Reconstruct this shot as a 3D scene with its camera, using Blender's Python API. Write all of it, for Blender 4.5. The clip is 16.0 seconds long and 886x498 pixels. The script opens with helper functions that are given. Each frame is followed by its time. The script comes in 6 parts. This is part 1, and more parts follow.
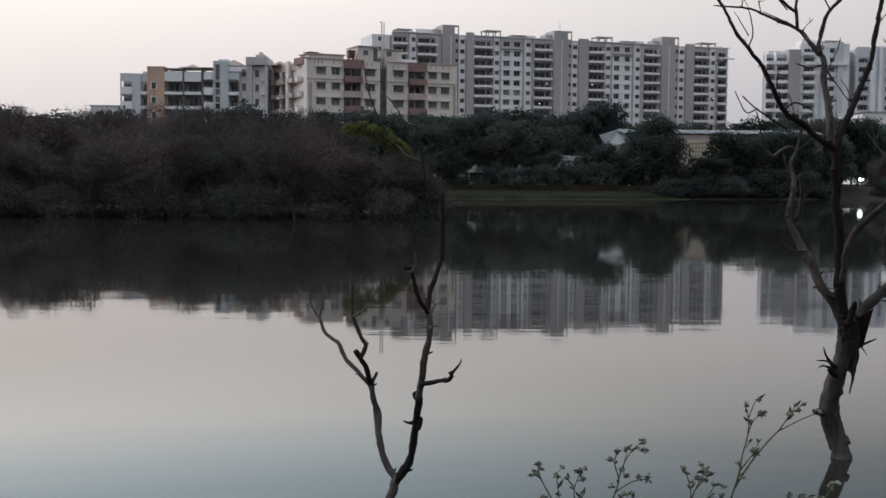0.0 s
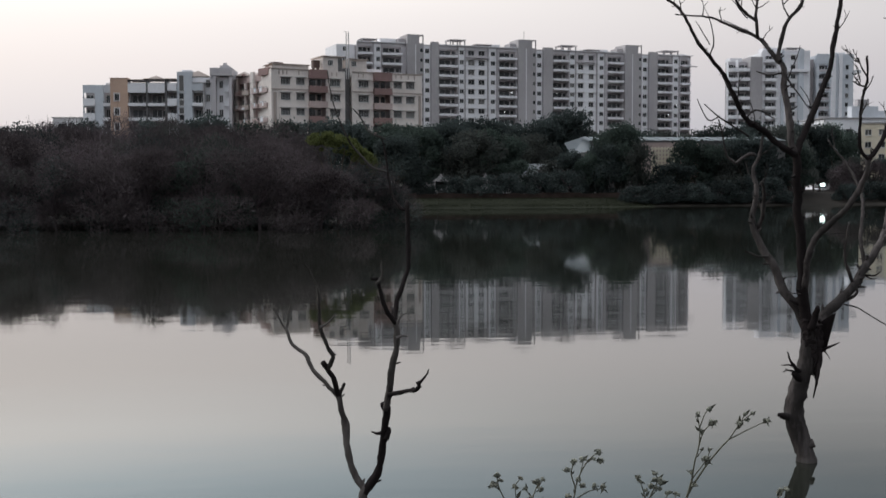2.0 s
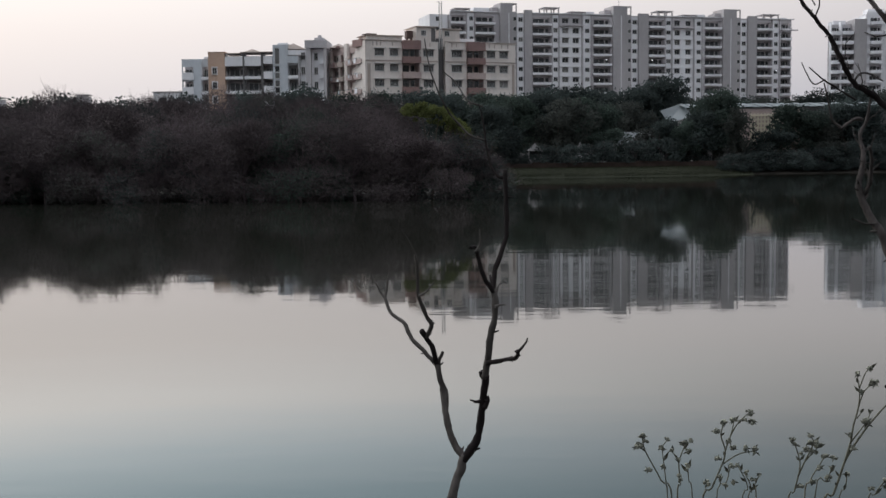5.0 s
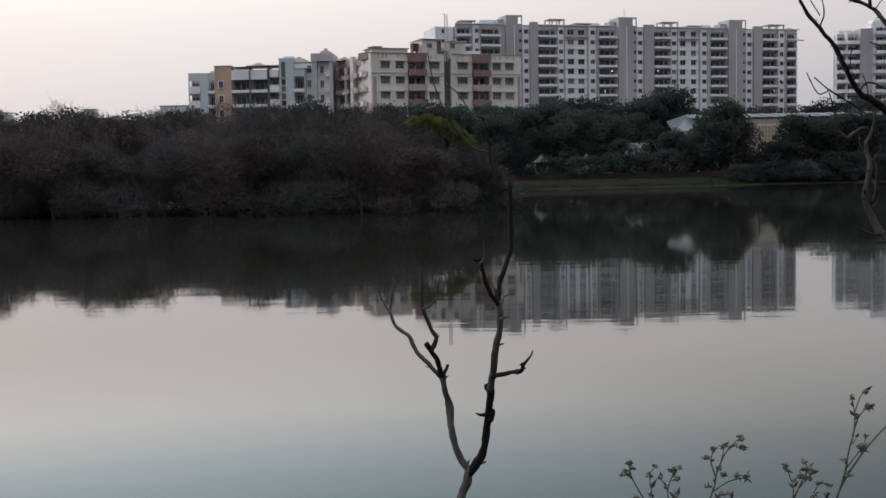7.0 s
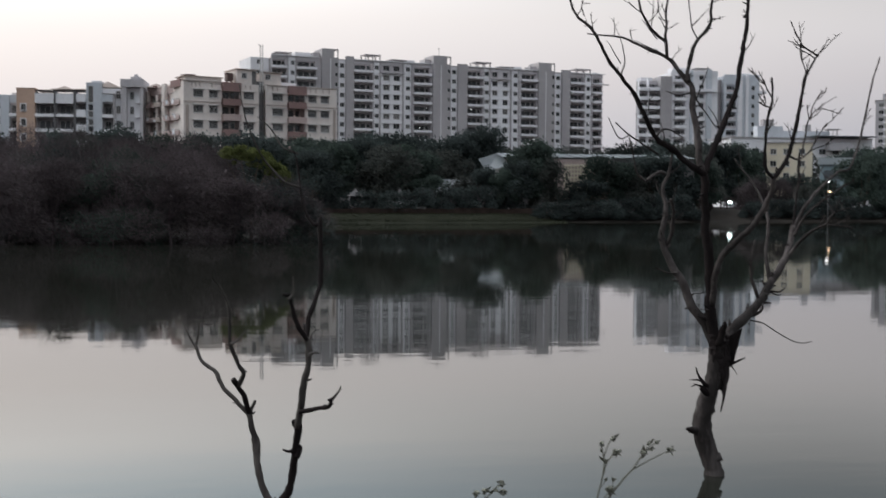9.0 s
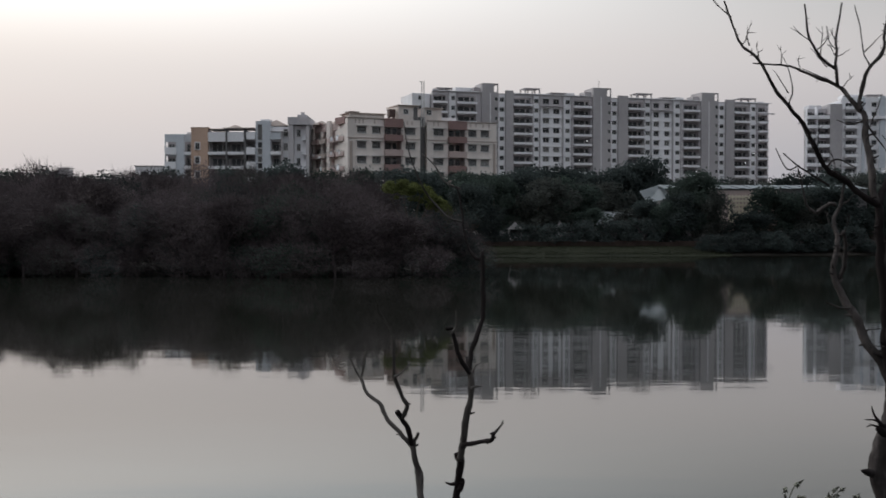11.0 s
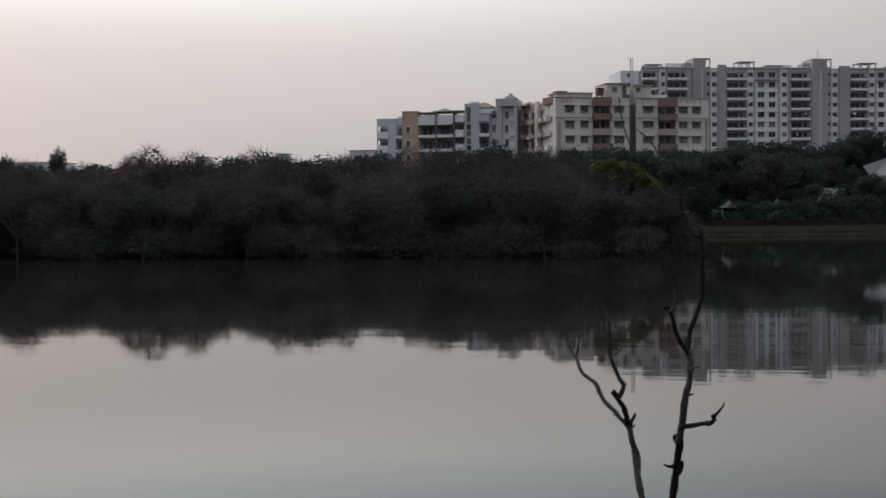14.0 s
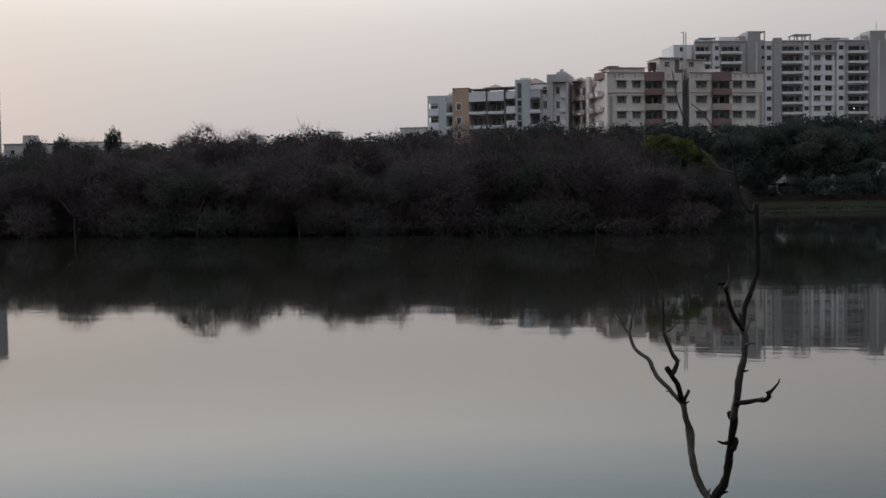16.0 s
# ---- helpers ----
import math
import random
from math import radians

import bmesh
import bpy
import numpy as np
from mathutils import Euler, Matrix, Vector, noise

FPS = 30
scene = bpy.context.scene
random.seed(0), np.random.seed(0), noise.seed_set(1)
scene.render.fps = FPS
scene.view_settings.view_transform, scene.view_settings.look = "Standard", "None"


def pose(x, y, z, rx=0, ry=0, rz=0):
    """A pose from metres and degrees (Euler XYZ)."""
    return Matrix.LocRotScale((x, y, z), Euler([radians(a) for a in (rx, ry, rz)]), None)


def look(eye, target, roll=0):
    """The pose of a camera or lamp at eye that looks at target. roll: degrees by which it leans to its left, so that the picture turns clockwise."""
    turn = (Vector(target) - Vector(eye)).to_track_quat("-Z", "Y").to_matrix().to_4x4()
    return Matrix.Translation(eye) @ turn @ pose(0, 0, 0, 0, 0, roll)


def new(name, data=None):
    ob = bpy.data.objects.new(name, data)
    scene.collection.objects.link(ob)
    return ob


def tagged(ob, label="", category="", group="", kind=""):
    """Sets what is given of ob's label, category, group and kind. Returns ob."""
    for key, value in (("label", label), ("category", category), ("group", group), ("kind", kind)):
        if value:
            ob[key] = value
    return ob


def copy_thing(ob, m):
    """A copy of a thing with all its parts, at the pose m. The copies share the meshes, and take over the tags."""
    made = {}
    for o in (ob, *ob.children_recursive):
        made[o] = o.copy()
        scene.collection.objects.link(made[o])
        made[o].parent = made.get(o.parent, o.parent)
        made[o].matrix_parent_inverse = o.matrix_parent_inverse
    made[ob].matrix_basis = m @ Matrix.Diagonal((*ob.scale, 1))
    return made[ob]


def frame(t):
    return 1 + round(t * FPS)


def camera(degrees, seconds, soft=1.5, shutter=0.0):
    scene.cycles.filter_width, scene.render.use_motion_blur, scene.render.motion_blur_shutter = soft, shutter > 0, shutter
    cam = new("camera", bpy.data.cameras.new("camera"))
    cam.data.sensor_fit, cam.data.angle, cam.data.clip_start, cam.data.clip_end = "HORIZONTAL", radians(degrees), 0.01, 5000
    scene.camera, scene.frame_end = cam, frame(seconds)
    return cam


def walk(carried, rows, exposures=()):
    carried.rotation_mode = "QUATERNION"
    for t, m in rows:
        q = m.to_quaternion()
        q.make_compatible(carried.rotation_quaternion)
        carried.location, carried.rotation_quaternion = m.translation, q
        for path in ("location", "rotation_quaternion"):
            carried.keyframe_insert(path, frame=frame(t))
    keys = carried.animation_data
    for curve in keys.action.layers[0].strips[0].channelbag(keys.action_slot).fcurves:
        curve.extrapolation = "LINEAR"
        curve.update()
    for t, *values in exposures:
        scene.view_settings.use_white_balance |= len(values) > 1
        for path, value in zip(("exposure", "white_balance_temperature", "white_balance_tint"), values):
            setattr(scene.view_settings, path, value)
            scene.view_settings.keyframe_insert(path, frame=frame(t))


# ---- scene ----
EXPO = [(0.0, 0.03), (3.5, 0.12), (7.0, 0.0), (8.5, 0.12), (9.0, 0.10), (9.5, 0.04), (12.0, -0.41), (16.0, -0.50)]

# camera: a hand-held pan from the near bank, three metres over the water
cam = camera(42.20, 16.0, soft=1.5, shutter=0.5)


def shot(x, y, z, yaw, pitch, roll):
    """A camera pose from place, heading to the left, pitch up and lean."""
    return Matrix.Translation((x, y, z + 3.0)) @ pose(0, 0, 0, 0, 0, yaw) @ pose(0, 0, 0, 90 + pitch) @ pose(0, 0, 0, 0, 0, roll)


walk(cam, [
    (0.0, shot(0.007, 0.001, 0.004, -2.639, -3.674, 0.486)),
    (0.5, shot(0.012, 0.005, 0.007, -3.242, -3.857, 0.365)),
    (1.0, shot(-0.009, -0.012, 0.006, -1.069, -3.622, 0.352)),
    (1.5, shot(0.019, 0.016, 0.006, -4.211, -2.689, 0.446)),
    (2.0, shot(0.011, -0.018, 0.011, -4.291, -3.215, -0.063)),
    (2.5, shot(0.012, 0.001, 0.002, -3.618, -4.326, 0.342)),
    (3.0, shot(-0.003, -0.024, 0.010, -1.669, -4.023, -0.349)),
    (3.5, shot(-0.006, 0.012, 0.002, -0.000, -4.155, -0.237)),
    (3.7, shot(-0.020, 0.009, -0.006, -0.510, -4.520, 0.107)),
    (6.0, shot(-0.007, 0.016, 0.001, 1.086, -4.684, -1.038)),
    (6.5, shot(-0.003, 0.029, 0.001, 0.797, -4.231, -0.687)),
    (7.0, shot(0.001, 0.034, 0.001, 0.747, -4.075, -0.956)),
    (7.5, shot(0.030, 0.011, 0.012, -5.194, -3.154, -0.524)),
    (7.8, shot(0.056, -0.009, 0.019, -10.950, -2.080, 0.421)),
    (8.0, shot(0.063, -0.014, 0.021, -13.697, -2.165, 0.720)),
    (8.2, shot(0.057, -0.012, 0.018, -13.290, -3.070, 0.659)),
    (8.5, shot(0.039, -0.005, 0.012, -10.826, -3.753, 0.402)),
    (9.0, shot(0.021, 0.000, 0.017, -8.565, -2.456, 0.374)),
    (9.5, shot(0.009, -0.008, 0.018, -6.595, -1.824, 0.882)),
    (9.7, shot(0.009, -0.005, 0.017, -5.789, -1.815, 0.758)),
    (11.8, shot(-0.009, -0.033, 0.030, 1.206, -0.403, -0.297)),
    (12.0, shot(-0.014, -0.002, 0.022, 1.414, -0.697, -0.462)),
    (12.5, shot(-0.023, 0.010, 0.016, 3.458, -1.435, -0.443)),
    (13.0, shot(-0.031, 0.017, 0.018, 6.014, -1.743, -0.244)),
    (13.5, shot(-0.034, -0.019, 0.020, 8.285, -1.765, -0.438)),
    (14.0, shot(-0.036, 0.018, 0.011, 9.788, -1.767, -0.561)),
    (14.5, shot(-0.043, -0.001, 0.015, 11.715, -1.776, -1.107)),
    (15.0, shot(-0.038, 0.035, 0.008, 12.060, -1.977, -1.083)),
    (15.5, shot(-0.045, -0.024, 0.014, 12.943, -2.558, -0.902)),
    (16.0, shot(-0.042, 0.014, 0.006, 12.351, -2.880, -0.852)),
], exposures=EXPO)

# ---- sky and light: hazy dusk, the sun just gone behind the haze ----
world = bpy.data.worlds.new("dusk_sky")
scene.world = world
world.use_nodes = True
wn, wl = world.node_tree.nodes, world.node_tree.links
wn.clear()
w_out = wn.new("ShaderNodeOutputWorld")
w_add = wn.new("ShaderNodeAddShader")
w_sky = wn.new("ShaderNodeTexSky")
w_sky.sky_type = "NISHITA"
w_sky.sun_disc = False
w_sky.sun_elevation, w_sky.sun_rotation = radians(4), radians(-55)
w_bg = wn.new("ShaderNodeBackground")
w_bg.inputs["Strength"].default_value = 0.02
wl.new(w_sky.outputs[0], w_bg.inputs["Color"])
# the haze: grey-lilac at the horizon, pale and warm above it, bluer overhead
w_co = wn.new("ShaderNodeTexCoord")
w_sep = wn.new("ShaderNodeSeparateXYZ")
wl.new(w_co.outputs["Generated"], w_sep.inputs[0])
w_ramp = wn.new("ShaderNodeValToRGB")
wl.new(w_sep.outputs["Z"], w_ramp.inputs[0])
HAZE = [(0.0, (0.42, 0.435, 0.505)), (0.05, (0.50, 0.49, 0.545)), (0.10, (0.625, 0.582, 0.602)), (0.155, (0.76, 0.712, 0.705)),
        (0.205, (0.885, 0.865, 0.855)), (0.25, (0.67, 0.76, 0.82)), (0.30, (0.445, 0.60, 0.68)), (1.0, (2.8, 2.86, 2.98))]
ramp = w_ramp.color_ramp
for i, (at, col) in enumerate(HAZE):
    e = ramp.elements[i] if i < 2 else ramp.elements.new(at)
    e.position, e.color = at, (*col, 1)
w_dot = wn.new("ShaderNodeVectorMath")
w_dot.operation = "DOT_PRODUCT"
w_dot.inputs[1].default_value = (-0.80, 0.60, 0.0)
wl.new(w_co.outputs["Generated"], w_dot.inputs[0])
w_map = wn.new("ShaderNodeMapRange")
w_map.interpolation_type = "SMOOTHSTEP"
w_map.inputs["From Min"].default_value, w_map.inputs["From Max"].default_value = -0.15, 1.1
w_map.inputs["To Min"].default_value, w_map.inputs["To Max"].default_value = 0.78, 1.36
wl.new(w_dot.outputs["Value"], w_map.inputs["Value"])
w_haze = wn.new("ShaderNodeBackground")
# the west keeps a warm cast, the east turns bluer
w_cast = wn.new("ShaderNodeMix")
w_cast.data_type = "RGBA"
w_cast.inputs[6].default_value, w_cast.inputs[7].default_value = (0.98, 1.0, 1.035, 1), (1.02, 1.0, 0.965, 1)
w_west = wn.new("ShaderNodeMapRange")
w_west.inputs["From Min"].default_value, w_west.inputs["From Max"].default_value = 0.1, 0.95
wl.new(w_dot.outputs["Value"], w_west.inputs["Value"])
wl.new(w_west.outputs[0], w_cast.inputs["Factor"])
w_tint = wn.new("ShaderNodeMix")
w_tint.data_type, w_tint.blend_type = "RGBA", "MULTIPLY"
w_tint.inputs["Factor"].default_value = 1.0
wl.new(w_ramp.outputs[0], w_tint.inputs[6])
wl.new(w_cast.outputs[2], w_tint.inputs[7])
wl.new(w_tint.outputs[2], w_haze.inputs["Color"])
# above the haze the evening glow falls off more steeply away from the west
w_high = wn.new("ShaderNodeMapRange")
w_high.interpolation_type = "SMOOTHSTEP"
w_high.inputs["From Min"].default_value, w_high.inputs["From Max"].default_value = 0.1, 0.95
w_high.inputs["To Min"].default_value, w_high.inputs["To Max"].default_value = 0.46, 1.88
wl.new(w_dot.outputs["Value"], w_high.inputs["Value"])
w_rise = wn.new("ShaderNodeMapRange")
w_rise.interpolation_type = "SMOOTHSTEP"
w_rise.inputs["From Min"].default_value, w_rise.inputs["From Max"].default_value = 0.13, 0.24
wl.new(w_sep.outputs["Z"], w_rise.inputs["Value"])
w_mix = wn.new("ShaderNodeMix")
wl.new(w_rise.outputs[0], w_mix.inputs["Factor"])
wl.new(w_map.outputs[0], w_mix.inputs["A"])
wl.new(w_high.outputs[0], w_mix.inputs["B"])
wl.new(w_mix.outputs["Result"], w_haze.inputs["Strength"])
wl.new(w_bg.outputs[0], w_add.inputs[0])
wl.new(w_haze.outputs[0], w_add.inputs[1])
wl.new(w_add.outputs[0], w_out.inputs["Surface"])

sun = new("sun", bpy.data.lights.new("sun", "SUN"))
sun.data.energy, sun.data.angle, sun.data.color = 0.7, radians(40), (1.0, 0.94, 0.90)
sun.matrix_world = look((-80, 55, 25), (0, 0, 0))


# ---- materials ----
def mat(name, base, rough=0.8, scale=1.0, vary=0.25, bump=0.0, grain=12.0, rand=0.0, island=0.0, second=None, spec=0.5, stretch=(1, 1, 1), skew=0.0, thin=0.0):
    """A plain surface with stains at one scale and grain at another; rand and island change it from piece to piece."""
    m = bpy.data.materials.new(name)
    m.use_nodes = True
    n, l = m.node_tree.nodes, m.node_tree.links
    b = n["Principled BSDF"]
    b.inputs["Roughness"].default_value = rough
    b.inputs["Specular IOR Level"].default_value = spec
    co = n.new("ShaderNodeTexCoord")
    mp = n.new("ShaderNodeMapping")
    mp.inputs["Scale"].default_value = stretch
    l.new(co.outputs["Object"], mp.inputs[0])
    big, fine = n.new("ShaderNodeTexNoise"), n.new("ShaderNodeTexNoise")
    big.inputs["Scale"].default_value, big.inputs["Detail"].default_value = scale, 5
    fine.inputs["Scale"].default_value, fine.inputs["Detail"].default_value = scale * grain, 4
    for x in (big, fine):
        l.new(mp.outputs[0], x.inputs["Vector"])
    mix = n.new("ShaderNodeMix")
    mix.data_type = "RGBA"
    dark = second or tuple(c * (1 - vary) for c in base)
    mix.inputs["A"].default_value, mix.inputs["B"].default_value = (*dark, 1), (*base, 1)
    ad = n.new("ShaderNodeMath")
    ad.operation = "MULTIPLY_ADD"
    ad.inputs[1].default_value, ad.inputs[2].default_value = 0.4, -0.2
    l.new(fine.outputs["Fac"], ad.inputs[0])
    su = n.new("ShaderNodeMath")
    l.new(big.outputs["Fac"], su.inputs[0])
    l.new(ad.outputs[0], su.inputs[1])
    mr = n.new("ShaderNodeMapRange")
    mr.inputs["From Min"].default_value, mr.inputs["From Max"].default_value = 0.3 + skew, 0.7 + skew
    l.new(su.outputs[0], mr.inputs["Value"])
    l.new(mr.outputs[0], mix.inputs["Factor"])
    out = mix.outputs["Result"]
    for amount, kind, socket in ((rand, "ShaderNodeObjectInfo", "Random"), (island, "ShaderNodeNewGeometry", "Random Per Island")):
        if amount:
            src = n.new(kind)
            r2 = n.new("ShaderNodeMapRange")
            r2.inputs["To Min"].default_value, r2.inputs["To Max"].default_value = 1 - amount, 1 + amount
            l.new(src.outputs[socket], r2.inputs["Value"])
            hsv = n.new("ShaderNodeHueSaturation")
            l.new(r2.outputs[0], hsv.inputs["Value"])
            l.new(out, hsv.inputs["Color"])
            out = hsv.outputs[0]
    l.new(out, b.inputs["Base Color"])
    if thin:
        # leaves let part of the light through
        through_leaf, blend = n.new("ShaderNodeBsdfTranslucent"), n.new("ShaderNodeMixShader")
        l.new(out, through_leaf.inputs["Color"])
        blend.inputs["Fac"].default_value = thin
        l.new(b.outputs[0], blend.inputs[1])
        l.new(through_leaf.outputs[0], blend.inputs[2])
        l.new(blend.outputs[0], n["Material Output"].inputs["Surface"])
    if bump:
        bp = n.new("ShaderNodeBump")
        bp.inputs["Strength"].default_value, bp.inputs["Distance"].default_value = bump, 0.02
        l.new(su.outputs[0], bp.inputs["Height"])
        l.new(bp.outputs[0], b.inputs["Normal"])
    return m


def water_mat():
    m = bpy.data.materials.new("lake_water")
    m.use_nodes = True
    n, l = m.node_tree.nodes, m.node_tree.links
    b = n["Principled BSDF"]
    b.inputs["Base Color"].default_value = (0.015, 0.016, 0.0125, 1)
    b.inputs["Roughness"].default_value, b.inputs["IOR"].default_value = 0.032, 1.5
    co = n.new("ShaderNodeTexCoord")
    heights = None
    for scale, stretch, weight in ((0.9, (0.35, 1.0, 1.0), 1.0), (4.5, (0.5, 1.0, 1.0), 0.18), (0.06, (1, 1, 1), 2.0)):
        mp, nz, mu = n.new("ShaderNodeMapping"), n.new("ShaderNodeTexNoise"), n.new("ShaderNodeMath")
        mp.inputs["Scale"].default_value = stretch
        l.new(co.outputs["Object"], mp.inputs[0])
        l.new(mp.outputs[0], nz.inputs["Vector"])
        nz.inputs["Scale"].default_value, nz.inputs["Detail"].default_value = scale, 2
        mu.operation = "MULTIPLY_ADD"
        mu.inputs[1].default_value = weight
        l.new(nz.outputs["Fac"], mu.inputs[0])
        if heights:
            l.new(heights, mu.inputs[2])
        heights = mu.outputs[0]
    bp = n.new("ShaderNodeBump")
    bp.inputs["Strength"].default_value, bp.inputs["Distance"].default_value = 1.0, 0.0024
    l.new(heights, bp.inputs["Height"])
    l.new(bp.outputs[0], b.inputs["Normal"])
    return m


def glow(name, col, strength):
    m = bpy.data.materials.new(name)
    m.use_nodes = True
    b = m.node_tree.nodes["Principled BSDF"]
    b.inputs["Emission Color"].default_value, b.inputs["Emission Strength"].default_value = (*col, 1), strength
    return m


M_WATER = water_mat()
M_EARTH = mat("bank_earth", (0.030, 0.025, 0.021), 0.95, 0.15, 0.5, 0.5, 14, spec=0.1)
M_LAWN = mat("lawn", (0.026, 0.028, 0.018), 0.95, 0.12, 0.5, 0.4, 14, spec=0.05)
M_GRASS = mat("grass_blade", (0.028, 0.031, 0.019), 0.9, 0.4, 0.4, island=0.3, spec=0.03)
M_REDWALL = mat("red_stone", (0.060, 0.042, 0.036), 0.95, 0.8, 0.5, 0.6, 8, rand=0.25, spec=0.1)
M_GREY = mat("grey_render", (0.54, 0.505, 0.52), 0.85, 0.10, 0.22, 0.1, 20, stretch=(1, 1, 0.4))
M_GREYDARK = mat("dark_grey_render", (0.43, 0.40, 0.405), 0.85, 0.10, 0.25, 0.1, 20, stretch=(1, 1, 0.4))
M_WHITE = mat("white_paint", (0.83, 0.81, 0.83), 0.8, 0.12, 0.2, 0.1, 20, stretch=(1, 1, 0.4))
M_PALE = mat("pale_blue_paint", (0.60, 0.62, 0.66), 0.8, 0.12, 0.2, 0.1, 20, stretch=(1, 1, 0.4))
M_CREAM = mat("cream_paint", (0.78, 0.695, 0.65), 0.85, 0.14, 0.28, 0.1, 18, stretch=(1, 1, 0.4))
M_CREAMTRIM = mat("cream_trim", (0.45, 0.37, 0.33), 0.85, 0.2, 0.3, 0.1, 18)
M_RED = mat("terracotta_paint", (0.265, 0.165, 0.153), 0.85, 0.15, 0.3, 0.1, 18)
M_PINK = mat("faded_pink_paint", (0.50, 0.385, 0.36), 0.85, 0.15, 0.3, 0.1, 18)
M_ORANGE = mat("ochre_paint", (0.56, 0.385, 0.295), 0.85, 0.15, 0.2, 0.1, 18)
M_YELLOW = mat("pale_yellow_paint", (0.70, 0.61, 0.48), 0.85, 0.15, 0.2, 0.1, 18)
M_SHED = mat("sheet_metal", (0.31, 0.335, 0.35), 0.5, 0.2, 0.2, 0.1, 18)
M_BLUE = mat("blue_sheet", (0.25, 0.32, 0.35), 0.55, 0.2, 0.2, 0.1, 18)
M_SLATE = mat("dark_sheet_roof", (0.09, 0.10, 0.11), 0.6, 0.3, 0.3, 0.1, 18)
M_GLASS = mat("dark_window_glass", (0.06, 0.064, 0.07), 0.25, 0.4, 0.5, rand=0.5, spec=0.25)
M_GLASSLIGHT = mat("curtained_glass", (0.17, 0.165, 0.16), 0.25, 0.4, 0.4, rand=0.4)
M_SHAFT = mat("sooty_render", (0.15, 0.14, 0.14), 0.9, 0.2, 0.35, 0.1, 18)
M_FRAME = mat("window_frame", (0.54, 0.52, 0.51), 0.6, 2.0, 0.2)
M_STEEL = mat("dull_steel", (0.16, 0.16, 0.165), 0.5, 2.0, 0.3)
M_BARKDARK = mat("charred_bark", (0.022, 0.017, 0.017), 0.95, 4.0, 0.6, 1.0, 9, stretch=(1, 1, 0.4), spec=0.1)
M_BARKPALE = mat("pale_dead_bark", (0.10, 0.088, 0.082), 0.9, 5.0, 0.6, 1.0, 9, second=(0.026, 0.022, 0.020), stretch=(1, 1, 0.3), skew=0.03, spec=0.15)
M_BARK = mat("dead_bark", (0.125, 0.106, 0.102), 0.9, 3.0, 0.9, 1.0, 9, second=(0.022, 0.018, 0.017), stretch=(1, 1, 0.3), skew=0.13, spec=0.2)
M_TRUNK = mat("tree_bark", (0.09, 0.07, 0.055), 0.95, 2.0, 0.5, 0.6, 9, stretch=(1, 1, 0.3))
# dark_leaf and deep_leaf lean to blue: distant haze mixed into their greens
M_LEAF = mat("dark_leaf", (0.068, 0.088, 0.075), 0.9, 0.35, 0.5, island=0.15, rand=0.3, spec=0.05, thin=0.45)
M_LEAFDEEP = mat("deep_leaf", (0.062, 0.075, 0.072), 0.9, 0.35, 0.5, island=0.15, rand=0.3, spec=0.05, thin=0.45)
M_LEAFGREY = mat("dusty_leaf", (0.087, 0.092, 0.084), 0.9, 0.35, 0.5, island=0.15, rand=0.3, spec=0.05, thin=0.45)
M_LEAFDRY = mat("withered_leaf", (0.122, 0.101, 0.103), 0.95, 0.3, 0.5, island=0.12, rand=0.35, spec=0.05, thin=0.45)
M_BROWNTANK = mat("rusty_tank_paint", (0.10, 0.062, 0.055), 0.8, 1.5, 0.4, 0.2)
M_LEAFYEL = mat("yellow_green_leaf", (0.12, 0.135, 0.048), 0.8, 0.5, 0.5, island=0.25, spec=0.1, thin=0.4)
M_TWIG = mat("dry_twig", (0.142, 0.115, 0.120), 0.95, 0.3, 0.5, island=0.12, rand=0.35, spec=0.05)
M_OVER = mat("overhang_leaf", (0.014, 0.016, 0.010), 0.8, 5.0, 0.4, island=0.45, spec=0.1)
M_WEED = mat("dry_weed_stem", (0.095, 0.09, 0.062), 0.85, 20.0, 0.4)
M_SEED = mat("weed_seed_head", (0.17, 0.17, 0.135), 0.9, 60.0, 0.5, 0.6, island=0.45)
M_LAMP = glow("white_lamp", (0.80, 1.0, 0.98), 7.0)
M_LAMPDIM = glow("balcony_lamp", (0.95, 0.98, 1.0), 3.5)
M_LAMPWARM = glow("warm_lamp", (1.0, 0.62, 0.28), 2.5)


# ---- building helpers ----
def box(bm, x0, x1, y0, y1, z0, z1):
    v = [bm.verts.new((x, y, z)) for z in (z0, z1) for y in (y0, y1) for x in (x0, x1)]
    for f in ((0, 2, 3, 1), (4, 5, 7, 6), (0, 1, 5, 4), (2, 6, 7, 3), (0, 4, 6, 2), (1, 3, 7, 5)):
        bm.faces.new([v[i] for i in f])


def mesh_of(bm, name, material, smooth=False):
    me = bpy.data.meshes.new(name)
    bm.normal_update()
    bm.to_mesh(me)
    bm.free()
    me.materials.append(material)
    if smooth:
        me.polygons.foreach_set("use_smooth", [True] * len(me.polygons))
    return me


def part(name, bm, material, parent=None, label="", smooth=False):
    """One mesh object out of a bmesh, under a thing or a part."""
    ob = new(name, mesh_of(bm, name, material, smooth))
    ob.parent = parent
    return tagged(ob, label)


def boxes(name, material, parent, *dims, label=""):
    bm = bmesh.new()
    for d in dims:
        box(bm, *d)
    return part(name, bm, material, parent, label)


def each(name, material, parent, *dims, label=""):
    """Like boxes, with every box a part of its own."""
    return [boxes(name, material, parent, d, label=label) for d in dims]


def empty(name, m, label="", category="", group="", kind=""):
    ob = new(name)
    ob.empty_display_size = 0.3
    ob.matrix_world = m
    return tagged(ob, label, category, group, kind)


